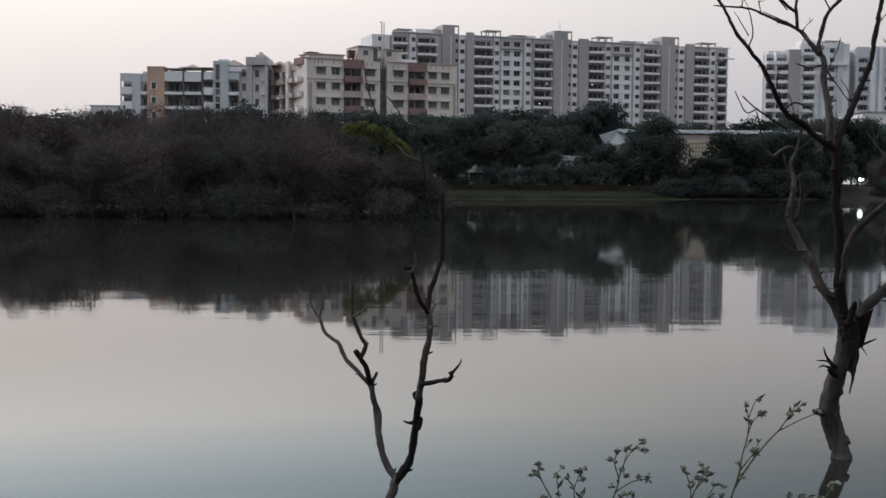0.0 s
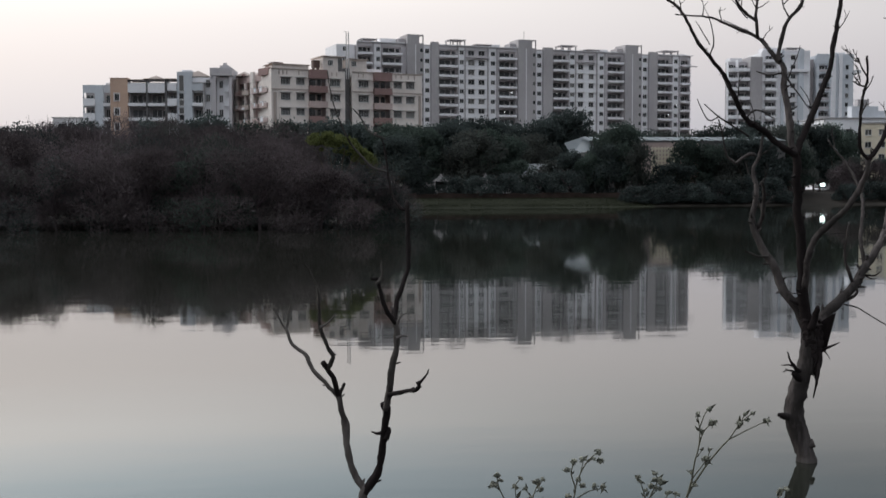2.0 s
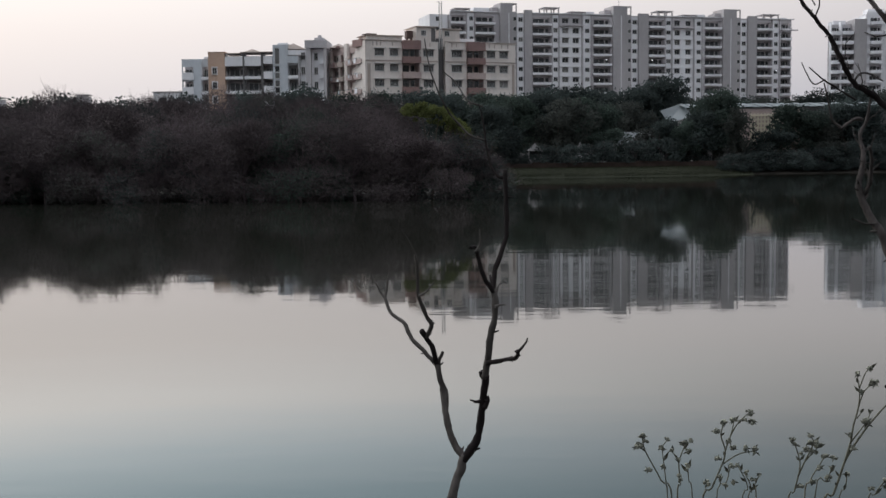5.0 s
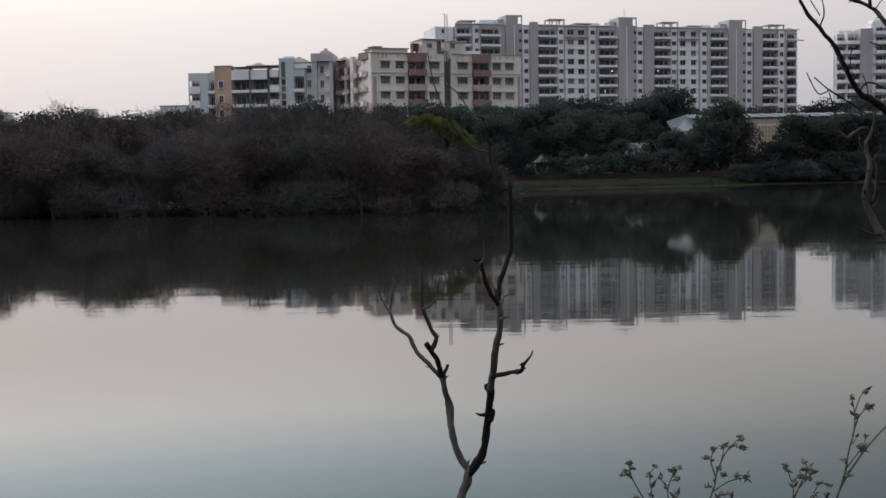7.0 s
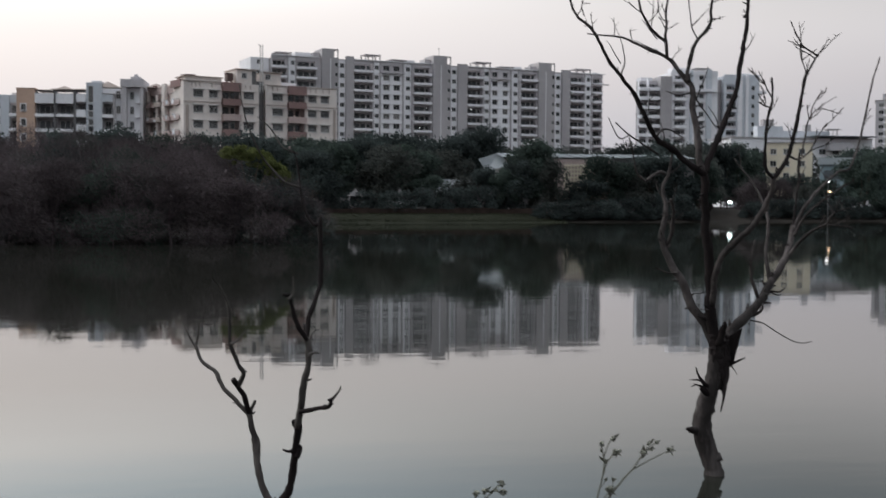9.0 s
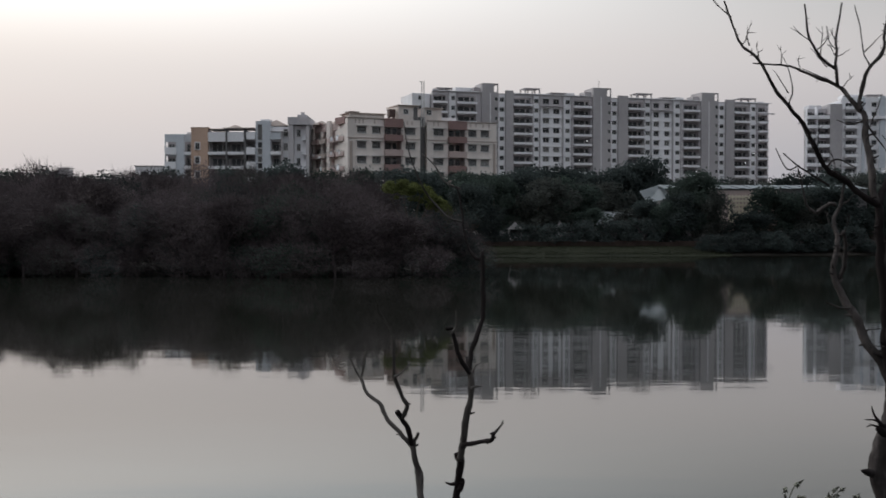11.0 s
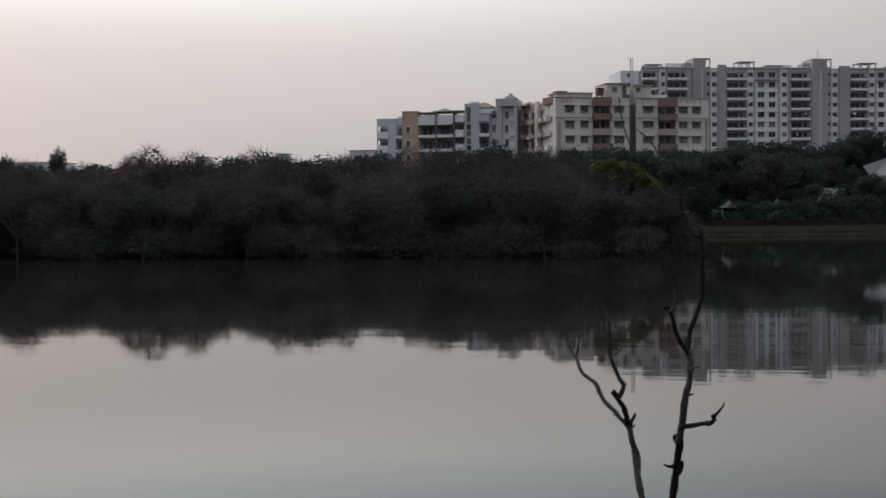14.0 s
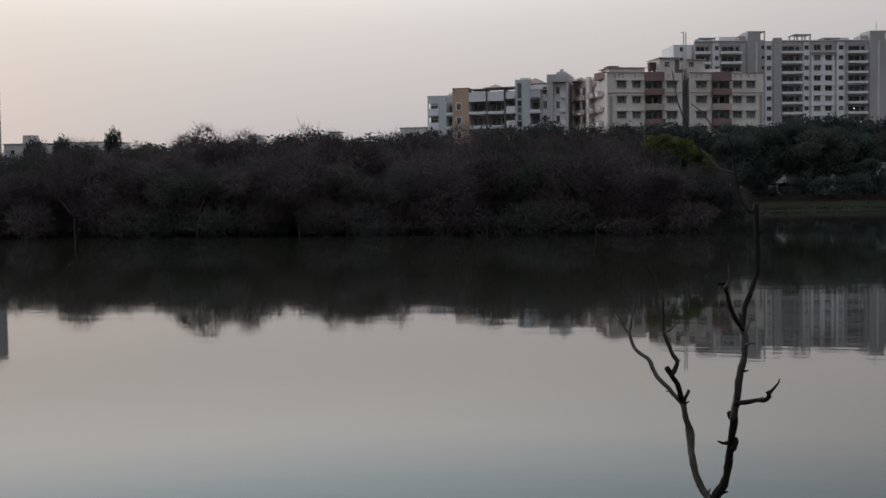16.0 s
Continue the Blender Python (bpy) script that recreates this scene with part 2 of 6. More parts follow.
def tube(bm, pts, radii, sides=8, wob=0.0, cap=True):
    """A tapering, slightly uneven tube along points."""
    pts = [Vector(p) for p in pts]
    ring, last = [], None
    side = Vector((0.3, 1, 0.2))
    for i, p in enumerate(pts):
        d = (pts[min(i + 1, len(pts) - 1)] - pts[max(i - 1, 0)]).normalized()
        a = d.cross(side)
        if a.length < 1e-3:
            a = d.cross(Vector((1, 0, 0)))
        a.normalize()
        b = d.cross(a)
        ring = []
        for k in range(sides):
            an = 2 * math.pi * k / sides
            r = radii[i] * (1 + wob * noise.noise(p * 9 + Vector((k * 1.7, 0, 0))))
            ring.append(bm.verts.new(p + (a * math.cos(an) + b * math.sin(an)) * r))
        if last:
            for k in range(sides):
                bm.faces.new((last[k], last[(k + 1) % sides], ring[(k + 1) % sides], ring[k]))
        elif cap:
            bm.faces.new(ring[::-1])
        last = ring
    if cap and last:
        bm.faces.new(last)


def smooth_line(pts, steps=4):
    """Catmull-Rom points through the given ones."""
    p = [Vector(q) for q in pts]
    p = [2 * p[0] - p[1]] + p + [2 * p[-1] - p[-2]]
    out = []
    for i in range(1, len(p) - 2):
        for s in range(steps):
            t = s / steps
            a, b, c, d = p[i - 1:i + 3]
            out.append(0.5 * (2 * b + (c - a) * t + (2 * a - 5 * b + 4 * c - d) * t * t + (3 * b - a - 3 * c + d) * t ** 3))
    return out + [p[-2]]


# ---- the large structure ----
def build_water():
    bm = bmesh.new()
    v = [bm.verts.new(p) for p in ((-420, -6, 0), (420, -6, 0), (420, 330, 0), (-420, 330, 0))]
    bm.faces.new(v)
    return tagged(part("water", bm, M_WATER), "still grey-green lake water mirroring the dusk sky", "water", kind="structure")


build_water()


def far_shore(x):
    """How far off the lake's opposite edge lies at x."""
    return 147 + 0.30 * max(x - 15, 0) + 3 * noise.noise(Vector((x * 0.05, 3, 0)))


def isle_edge(x):
    """The near edge of the wooded spit on the west side."""
    return 77.5 + 0.22 * max(0.0, x + 3) ** 2 + 0.7 * noise.noise(Vector((x * 0.12, 7, 0)))


def land(x, y):
    """Height of the ground."""
    k = min(max((y - 0.6) / 3.2, 0), 1)
    near = 1.55 - 2.95 * k
    far = min(max((y - far_shore(x)) / 12, -0.5), 1) * 1.7
    spit = min(max((y - isle_edge(x) - 1.5) / 5, -0.4), 0.1) * 2 if x < 1 else -9.0
    h = max(near if y < 20 else -1.4, far, spit)
    return h + 0.06 * noise.noise(Vector((x * 0.3, y * 0.3, 0)))


def build_ground():
    xs = [-2500, -1200, -600, -400, -300] + [-220 + 4 * i for i in range(111)] + [300, 400, 600, 1200, 2500]
    ys = [-600, -200, -60, -20, -6] + [-3 + 0.8 * i for i in range(10)] + [8, 14, 30, 50] + [66 + 3 * i for i in range(56)] + [250, 300, 340, 380, 420, 600, 1000, 2000, 4000]
    bm = bmesh.new()
    rows = [[bm.verts.new((x, y, land(x, y) if abs(x) < 500 and y < 500 else 1.8)) for x in xs] for y in ys]
    for a, b in zip(rows, rows[1:]):
        for i in range(len(xs) - 1):
            bm.faces.new((a[i], a[i + 1], b[i + 1], b[i]))
    return tagged(part("ground", bm, M_EARTH, smooth=True), "dark damp earth banks round the lake", "ground", kind="structure")


build_ground()


def build_lawn():
    """A mown strip that slopes from the far bank into the water, with blades of grass on it."""
    bm = bmesh.new()
    rows = []
    for i in range(60):
        x = 4 + i * 0.62
        y0 = far_shore(x)
        rows.append([bm.verts.new((x, y0 + d, z + 0.03 * noise.noise(Vector((x, d, 0))))) for d, z in ((-2.2, -0.12), (0.5, 0.22), (3, 0.62), (6, 1.0), (7.6, 1.12))])
    for a, b in zip(rows, rows[1:]):
        for k in range(4):
            bm.faces.new((a[k], b[k], b[k + 1], a[k + 1]))
    ob = tagged(part("lawn", bm, M_LAWN, smooth=True), "dull green mown grass sloping to the water", "lawn", kind="structure")
    rng = np.random.default_rng(5)
    n = 9000
    x = rng.uniform(4.2, 40, n)
    d = rng.uniform(-1.0, 7.4, n)
    z = 0.16 + 0.135 * d
    y = np.array([far_shore(a) for a in x]) + d
    h = rng.uniform(0.08, 0.24, n)
    w = 0.035
    lean = rng.normal(0, 0.05, (n, 2))
    v = np.stack([np.stack([x - w, y, z - 0.1], 1), np.stack([x + w, y, z - 0.1], 1), np.stack([x + lean[:, 0], y + lean[:, 1], z + h], 1)], 1).reshape(-1, 3)
    me = bpy.data.meshes.new("grass")
    me.from_pydata(v.tolist(), [], np.arange(3 * n).reshape(-1, 3).tolist())
    me.materials.append(M_GRASS)
    tagged(new("grass", me), "short dull green grass on the far bank", "grass", kind="stuff")


build_lawn()


def build_bank_wall():
    """The low red earth-and-stone wall behind the lawn, laid in rough blocks."""
    bm = bmesh.new()
    rng = random.Random(3)
    root = empty("retaining_wall", pose(0, 0, 0), "low reddish-brown stone wall behind the lawn", "wall", kind="structure")
    x = 3.0
    while x < 52:
        w = rng.uniform(2.2, 3.4)
        y = far_shore(x) + 8.0
        bm = bmesh.new()
        top = 1.8 + rng.uniform(-0.12, 0.12)
        box(bm, x, x + w - 0.06, y, y + 0.5, 0.8, top - 0.15)
        box(bm, x - 0.03, x + w - 0.03, y - 0.08, y + 0.58, top - 0.15, top)
        part("wall_panel", bm, M_REDWALL, root)
        x += w


build_bank_wall()


# ---- buildings ----
def facing(p, q):
    """The pose of a facade whose foot runs from p to q."""
    return Matrix.Translation((p[0], p[1], 0)) @ pose(0, 0, 0, 0, 0, math.degrees(math.atan2(q[1] - p[1], q[0] - p[0])))


def slab(bm, xs, zs, solid, y0, y1):
    """One connected plate with the given cells of a grid filled in."""
    grid = {}

    def at(side, i, k):
        if (side, i, k) not in grid:
            grid[side, i, k] = bm.verts.new((xs[i], (y0, y1)[side], zs[k]))
        return grid[side, i, k]
    for i, k in sorted(solid):
        corner = ((i, k), (i + 1, k), (i + 1, k + 1), (i, k + 1))
        bm.faces.new([at(0, *c) for c in corner])
        bm.faces.new([at(1, *c) for c in corner[::-1]])
        for c, d, (di, dk) in zip(corner, corner[1:] + corner[:1], ((0, -1), (1, 0), (0, 1), (-1, 0))):
            if (i + di, k + dk) not in solid:
                bm.faces.new((at(0, *d), at(0, *c), at(1, *c), at(1, *d)))


def panel(bm, u0, u1, z0, z1, holes, y0=0.0, y1=0.3):
    """A wall slab with rectangular openings cut through it."""
    us = sorted({u0, u1, *(min(max(h[i], u0), u1) for h in holes for i in (0, 1))})
    zs = sorted({z0, z1, *(min(max(h[i], z0), z1) for h in holes for i in (2, 3))})
    solid = set()
    for i in range(len(us) - 1):
        for k in range(len(zs) - 1):
            um, zm = (us[i] + us[i + 1]) / 2, (zs[k] + zs[k + 1]) / 2
            if not any(h[0] < um < h[1] and h[2] < zm < h[3] for h in holes):
                solid.add((i, k))
    slab(bm, us, zs, solid, y0, y1)


_made = {}


def window_mesh(w, h, bars, shade):
    """A window: frame, mullions or grille bars, sill and, if asked, a sun shade above it."""
    key = ("w", round(w, 2), round(h, 2), bars, shade)
    if key not in _made:
        bm = bmesh.new()
        t = 0.07
        xs = [x for i in range(bars + 2) for x in ((w - t) * i / (bars + 1), (w - t) * i / (bars + 1) + t)]
        zs = [0, t, h - t, h]
        slab(bm, xs, zs, {(i, k) for i in range(len(xs) - 1) for k in range(3) if k != 1 or i % 2 == 0}, 0, 0.1)
        _made[key] = mesh_of(bm, "window", M_FRAME)
        bm = bmesh.new()
        box(bm, -0.12, w + 0.12, -0.32, -0.19, -0.1, -0.004)
        _made[key + ("sill",)] = mesh_of(bm, "sill", M_FRAME)
        bm = bmesh.new()
        box(bm, -0.2, w + 0.2, -0.75, -0.2, h + 0.06, h + 0.17)
        _made[key + ("shade",)] = mesh_of(bm, "sun_shade", M_FRAME)
        bm = bmesh.new()
        box(bm, t, w - t, 0.04, 0.06, t, h - t)
        for m in (M_GLASS, M_GLASSLIGHT):
            me = mesh_of(bm.copy(), "pane", m)
            _made[key + (m.name,)] = me
        bm.free()
    return [_made[key + (k,)] if k else _made[key] for k in ("", M_GLASS.name, M_GLASSLIGHT.name, "sill", "shade")]


def window(parent, u, z, w, h, y=0.2, bars=1, shade=False, light=0.2):
    frame_me, dark, pale, sill, over = window_mesh(w, h, bars, shade)
    ob = new("window", frame_me)
    ob.parent, ob.location = parent, (u, y, z)
    pane = new("pane", pale if rnd.random() < light else dark)
    pane.parent = ob
    for me in (sill, over) if shade else (sill,):
        new(me.name, me).parent = ob
    return ob


def balcony_mesh(w, depth, rail):
    key = ("b", round(w, 2), depth, rail)
    if key not in _made:
        bm = bmesh.new()
        box(bm, -0.1, w + 0.1, -depth, 1.5, -0.16, 0)
        box(bm, -0.1, w + 0.1, -depth, -depth + 0.12, 0, rail)
        box(bm, -0.1, 0.02, -depth + 0.12, -0.01, 0, rail)
        box(bm, w - 0.02, w + 0.1, -depth + 0.12, -0.01, 0, rail)
        bm2 = bmesh.new()
        box(bm2, -0.1, w + 0.1, -depth + 0.02, -depth + 0.06, rail + 0.22, rail + 0.27)
        for i in range(int(w / 0.8) + 2):
            x = -0.06 + (w + 0.1) * i / (int(w / 0.8) + 1)
            box(bm2, x - 0.02, x + 0.02, -depth + 0.02, -depth + 0.06, rail, rail + 0.22)
        bm3 = bmesh.new()
        box(bm3, w * 0.12, w * 0.72, 1.44, 1.49, 0.02, 2.1)
        box(bm3, w * 0.80, w * 0.95, 1.44, 1.49, 0.9, 2.0)
        mullions = []
        for x in (w * 0.12, w * 0.42, w * 0.72):
            bm4 = bmesh.new()
            box(bm4, x - 0.04, x + 0.04, 1.40, 1.438, 0.02, 2.1)
            mullions.append(mesh_of(bm4, "mullion", M_FRAME))
        _made[key] = [mesh_of(bm2, "railing", M_STEEL), mesh_of(bm3, "glass_door", M_GLASS)] + mullions
        _made[key + ("slab",)] = bm
    return key


def balcony(parent, u, z, w, material, depth=0.9, rail=0.52):
    key = balcony_mesh(w, depth, rail)
    mkey = key + (material.name,)
    if mkey not in _made:
        _made[mkey] = mesh_of(_made[key + ("slab",)].copy(), "balcony", material)
    ob = new("balcony", _made[mkey])
    ob.parent, ob.location = parent, (u, 0, z)
    for me in _made[key]:
        child = new(me.name, me)
        child.parent = ob
    return ob


def pergola(parent, u0, u1, z, h, y0=1.0, y1=5.0, label="flat roof canopy on posts"):
    root = boxes("roof_canopy", M_GREYDARK, parent, (u0 - 0.3, u1 + 0.3, y0 - 0.4, y1 + 0.4, z + h - 0.22, z + h), label=label)
    n = 3
    for i in range(n):
        x = u0 + (u1 - u0) * i / (n - 1)
        for y in (y0, y1):
            boxes("post", M_GREYDARK, root, (x - 0.16, x + 0.16, y - 0.16, y + 0.16, z - 0.6, z + h - 0.22))
    return root


rnd = random.Random(11)
FLOOR = 3.02


def long_slab():
    """The long ten-storey slab: bays of balconies between projecting stair towers."""
    top = 46.3
    root = empty("apartment_tower", facing((-5.5, 350), (114, 385)), "long grey apartment slab with white balcony bands and stair towers", "building", "apartment towers")
    floors = [top - 0.55 - FLOOR * (i + 1) for i in range(10)]
    balconies = [(6.4, 10.7), (14.0, 20.2), (32.5, 38.6), (52.9, 58.8), (71.9, 77.3), (91.9, 97.5), (110.7, 116.0), (119.8, 123.2)]
    narrow = [(12.2, 13.4), (28.0, 29.4), (39.5, 40.9), (50.1, 51.6), (66.3, 67.8), (78.1, 79.7), (88.9, 90.4), (105.2, 106.7), (117.2, 118.6)]
    wide = [(42.4, 44.5), (45.9, 48.0), (81.0, 82.9), (84.9, 86.7)]
    holes = []
    for z in floors:
        holes += [(a, b, z, z + 2.45) for a, b in balconies]
        holes += [(a, b, z + 0.95, z + 2.25) for a, b in narrow]
        holes += [(a, b, z + 0.75, z + 2.3) for a, b in wide]
    bm = bmesh.new()
    panel(bm, 6.0, 123.6, floors[-1] - 0.5, top, holes)
    part("wall", bm, M_GREY, root)
    for a, b in balconies:
        for u in (a - 0.15, b):
            boxes("bay_side", M_GREY, root, (u, u + 0.15, 0.3, 1.5, floors[-1] - 0.5, top - 0.1))
    boxes("core_wall", M_GREYDARK, root, (6.0, 123.5, 1.5, 15, 1.0, top - 0.8))
    boxes("side_wall", M_WHITE, root, (0.3, 6.0, 2.6, 15, 1.0, 45.0))
    for a, b in ((41.5, 49.3), (80.3, 87.5), (11.2, 13.9), (39.0, 41.45), (49.5, 52.2), (77.6, 80.2), (88.2, 91.2), (116.4, 119.5), (65.9, 68.0), (27.5, 29.6), (104.6, 107.0)):
        hs = [h for h in holes if h[0] >= a and h[1] <= b]
        bm = bmesh.new()
        panel(bm, a, b, floors[-1] - 0.5, top - (3.2 if b - a > 5 else 0.4), hs, -0.06, -0.003)
        part("white_wall", bm, M_WHITE, root, "white painted wall strip")
    # pilasters and the stair towers, which stand proud
    for a, b, t in ((29.8, 32.3, 47.2), (68.2, 71.6, 47.0), (107.2, 110.4, 47.1)):
        boxes("pilaster", M_GREYDARK, root, (a, b, -0.7, 0.28, 1, t))
    for u in (38.75, 41.1, 48.8, 51.9, 77.4, 79.85, 87.6, 90.6, 116.1, 118.9, 11.0, 13.6):
        each("fin", M_GREYDARK, root, (u, u + 0.35, -0.35, -0.064, floors[-1] - 0.5, top))
    for a, b, t in ((21.8, 27.1, 49.1), (59.2, 65.4, 49.1), (97.9, 104.1, 49.0)):
        s = boxes("stair_tower", M_GREYDARK, root, (a, b - 1.4, -1.1, 6, 1, t), (b - 1.4, b, -1.1, 6, 1, t - 2.6), (b - 0.3, b, -1.1, -0.8, t - 2.6, t), (b - 1.4, b, -1.1, 6, t - 0.25, t),
                  (a - 2.2, a, 0.8, 5, top, t - 1.2))
        for z in floors[:9]:
            window(s, b - 1.2, z + 1.0, 1.0, 1.2, y=-1.16, bars=0)
        strip = boxes("pale_strip", M_WHITE, s, (a + 2.6, a + 2.85, -1.14, -1.104, 8, t - 3))
    # cornice, parapet and roof things
    for a, b in ((6.0, 21.7), (32.4, 59.1), (71.7, 97.8), (110.5, 124.4)):
        boxes("cornice", M_WHITE, root, (a, b, -0.5, 0.3, top - 0.004, top + 0.22))
    for a, b in ((41.5, 49.3), (80.3, 87.5), (119.5, 125.6)):
        boxes("eave_band", M_GREY, root, (a, b, -1.0, -0.07, top - 3.6, top - 3.3))
    for a, b, h in ((8.0, 12.5, 1.0), (36.8, 41.6, 1.9), (45.6, 50.5, 0.8), (75.4, 80.6, 1.7), (84.4, 89.2, 0.7), (113.6, 119.2, 1.5)):
        pergola(root, a, b, top + 0.2, h)
    each("roof_cabin", M_WHITE, root, (50.8, 54.5, 3, 8, top, top + 1.3), (90.0, 93.5, 3, 8, top, top + 1.3), (14.5, 19.5, 3, 8, top, top + 1.7), (121, 123, 2, 6, top, top + 0.8))
    bm = bmesh.new()
    tube(bm, [(61.8, 0.5, 49), (61.8, 0.5, 52.2)], [0.06, 0.04], 5)
    for z in (50.6, 51.3):
        tube(bm, [(61.4, 0.5, z), (62.2, 0.5, z)], [0.04, 0.04], 4)
    part("antenna", bm, M_STEEL, root)
    # the white gable end
    bm = bmesh.new()
    panel(bm, 0.2, 5.9, floors[-1], 45.6, [(2.2, 3.4, z + 0.9, z + 2.2) for z in floors], 2.0, 2.3)
    box(bm, 0.2, 5.9, 2.3, 15, floors[-1], 45.6)
    part("end_wall", bm, M_WHITE, root)
    for z in floors:
        for a, b in balconies:
            balcony(root, a, z, b - a, M_WHITE)
        for a, b in narrow:
            window(root, a, z + 0.95, b - a, 1.3)
        for a, b in wide:
            window(root, a, z + 0.75, b - a, 1.55, shade=True)
        window(root, 2.2, z + 0.9, 1.2, 1.3, y=2.2)
    for u, z in ((57.0, floors[4] + 1.6), (54.5, floors[6] + 1.4), (72.8, floors[4] + 1.8), (75.8, floors[6] + 1.2), (96.0, floors[7] + 1.5), (114.5, floors[6] + 1.7), (118.0, floors[5] + 1.9), (26.0, floors[0] + 1.8)):
        bm = bmesh.new()
        bmesh.ops.create_icosphere(bm, subdivisions=1, radius=0.14, matrix=Matrix.Translation((u, -0.95 if u < 116 else -0.2, z)))
        part("lamp", bm, M_LAMPDIM, root, "small lit lamp")


def cream_block():
    """The cream block with two terracotta balcony bays and grilled windows under sun shades."""
    root = empty("apartment_block", facing((-16.5, 230), (13.8, 242)), "cream apartment block with terracotta balcony bays and grilled windows", "building", "apartment blocks")
    top, floors = 25.9, [22.15 - 3.02 * i for i in range(6)]
    cols = [(1.8, 3.75), (5.0, 6.75), (12.15, 14.3), (18.3, 20.55), (26.1, 28.0), (28.95, 30.85)]
    bays = [(7.5, 11.3), (21.5, 25.4)]
    holes = [(a, b, z + 0.75, z + 2.15) for z in floors for a, b in cols]
    for a, b in ((-0.2, 7.5), (11.3, 15.35), (16.85, 21.5), (25.4, 32.6)):
        bm = bmesh.new()
        panel(bm, a, b, 1, top, holes)
        part("wall", bm, M_CREAM, root)
    boxes("core_wall", M_CREAM, root, (0.0, 15.35, 2.2, 14, 1, top - 0.6), (16.85, 32.4, 2.2, 14, 1, top - 0.6), (-0.2, 0.0, 0.3, 14, 1, top), (32.4, 32.6, 0.3, 14, 1, top))
    # the shaft block is dark: the recess's shade is put into its colour
    boxes("light_shaft", M_SHAFT, root, (15.35, 16.85, 1.2, 12, 1, top + 0.8))
    for a, b in bays:
        for z in floors + [top - 0.52]:
            boxes("bay_slab", M_PINK, root, (a + 0.16, b - 0.16, -0.84, 2.2, z - 0.18, z))
        for u in (a, b - 0.15):
            boxes("bay_side", M_PINK, root, (u, u + 0.15, 0.004, 2.2, 1, top - 0.7))
    for a, b in bays:
        boxes("bay_parapet", M_RED, root, (a, b, -1.0, -0.85, top - 1.7, top + 0.1), (a, a + 0.15, -0.85, 0, top - 1.7, top + 0.1), (b - 0.15, b, -0.85, 0, top - 1.7, top + 0.1))
        for i, z in enumerate(floors):
            rail = boxes("bay_parapet", M_RED if i < 1 or i == 2 else M_PINK, root, (a, b, -1.0, -0.85, z - 0.7, z + 0.6), (a, a + 0.15, -0.85, 0, z - 0.7, z + 0.6), (b - 0.15, b, -0.85, 0, z - 0.7, z + 0.6))
            if i != 1:
                bm = bmesh.new()
                for k in range(13):
                    x = a + 0.2 + (b - a - 0.4) * k / 12
                    box(bm, x - 0.02, x + 0.02, -0.95, -0.91, z + 0.6, z + 2.1)
                box(bm, a, b, -0.96, -0.9, z + 1.45, z + 1.5)
                part("grille", bm, M_STEEL, rail)
            d = boxes("glass_door", M_GLASS, root, (a + 0.4, a + 2.2, 2.12, 2.19, z, z + 2.1), (a + 2.6, b - 0.4, 2.12, 2.19, z + 0.9, z + 2.1))
    for z in floors:
        for a, b in cols:
            window(root, a, z + 0.75, b - a, 1.4, bars=5, shade=True, light=0.15)
    each("string_course", M_CREAMTRIM, root, (-0.2, 7.45, -0.16, -0.004, 21.85, 22.05), (11.35, 15.35, -0.16, -0.004, 21.85, 22.05), (16.85, 21.45, -0.16, -0.004, 21.85, 22.05), (25.45, 32.6, -0.16, -0.004, 21.85, 22.05))
    for a, b, t in ((31.75, 32.3, 21.6), (0.2, 0.85, 21.3)):
        boxes("drain_strip", M_CREAMTRIM, root, (a, b, -0.12, -0.004, 12, t))
    for i in range(12):
        u = (1.3, 2.1, 2.9, 5.4, 12.4, 13.4, 18.2, 19.2, 26.5, 27.7, 29.3, 30.7)[i]
        boxes("parapet_vent", M_CREAMTRIM, root, (u, u + 0.22, -0.09, -0.004, top - 1.0, top - 0.25))
    # roof rooms
    each("coping", M_CREAMTRIM, root, (-0.4, 7.45, -0.2, 0.4, top, top + 0.14), (16.9, 21.45, -0.2, 0.4, top, top + 0.14), (25.45, 32.8, -0.2, 0.4, top, top + 0.14))
    boxes("left_parapet", M_CREAM, root, (0.4, 7.9, 1.0, 6, top - 0.5, 26.9))
    each("roof_slab", M_CREAMTRIM, root, (0.0, 8.2, 0.7, 6.3, 26.904, 27.05))
    rr, rr2 = each("roof_room", M_CREAM, root, (11.2, 15.4, 1.5, 8, 25, 28.95), (16.85, 20.7, 1.5, 8, 25, 28.6))
    each("roof_slab", M_CREAMTRIM, root, (10.9, 15.7, 1.1, 8.4, 28.954, 29.1), (16.7, 21.0, 1.1, 8.4, 28.604, 28.78))
    window(rr, 12.2, 27.2, 1.1, 1.1, y=1.44, bars=2, light=0)
    window(rr2, 17.3, 27.2, 1.1, 1.1, y=1.44, bars=2, light=0)
    boxes("stained_wall", M_SHAFT, rr, (14.4, 15.3, 1.46, 1.497, 25, 28.7))
    boxes("roof_room", M_WHITE, root, (21.2, 24.6, 3, 7, 25, 27.0))
    boxes("water_tank", M_BROWNTANK, root, (9.4, 10.75, 2.2, 3.6, 26.7, 28.1), (9.3, 10.85, 2.1, 3.7, 28.1, 28.18), (9.5, 9.7, 2.4, 3.4, 25, 26.7), (10.45, 10.65, 2.4, 3.4, 25, 26.7), label="square rust-brown rooftop tank on legs")
    # the mast: two poles with rungs
    bm = bmesh.new()
    for u in (16.0, 16.55):
        tube(bm, [(u, 1.0, 24.5), (u, 1.0, 34.2)], [0.11, 0.09], 6)
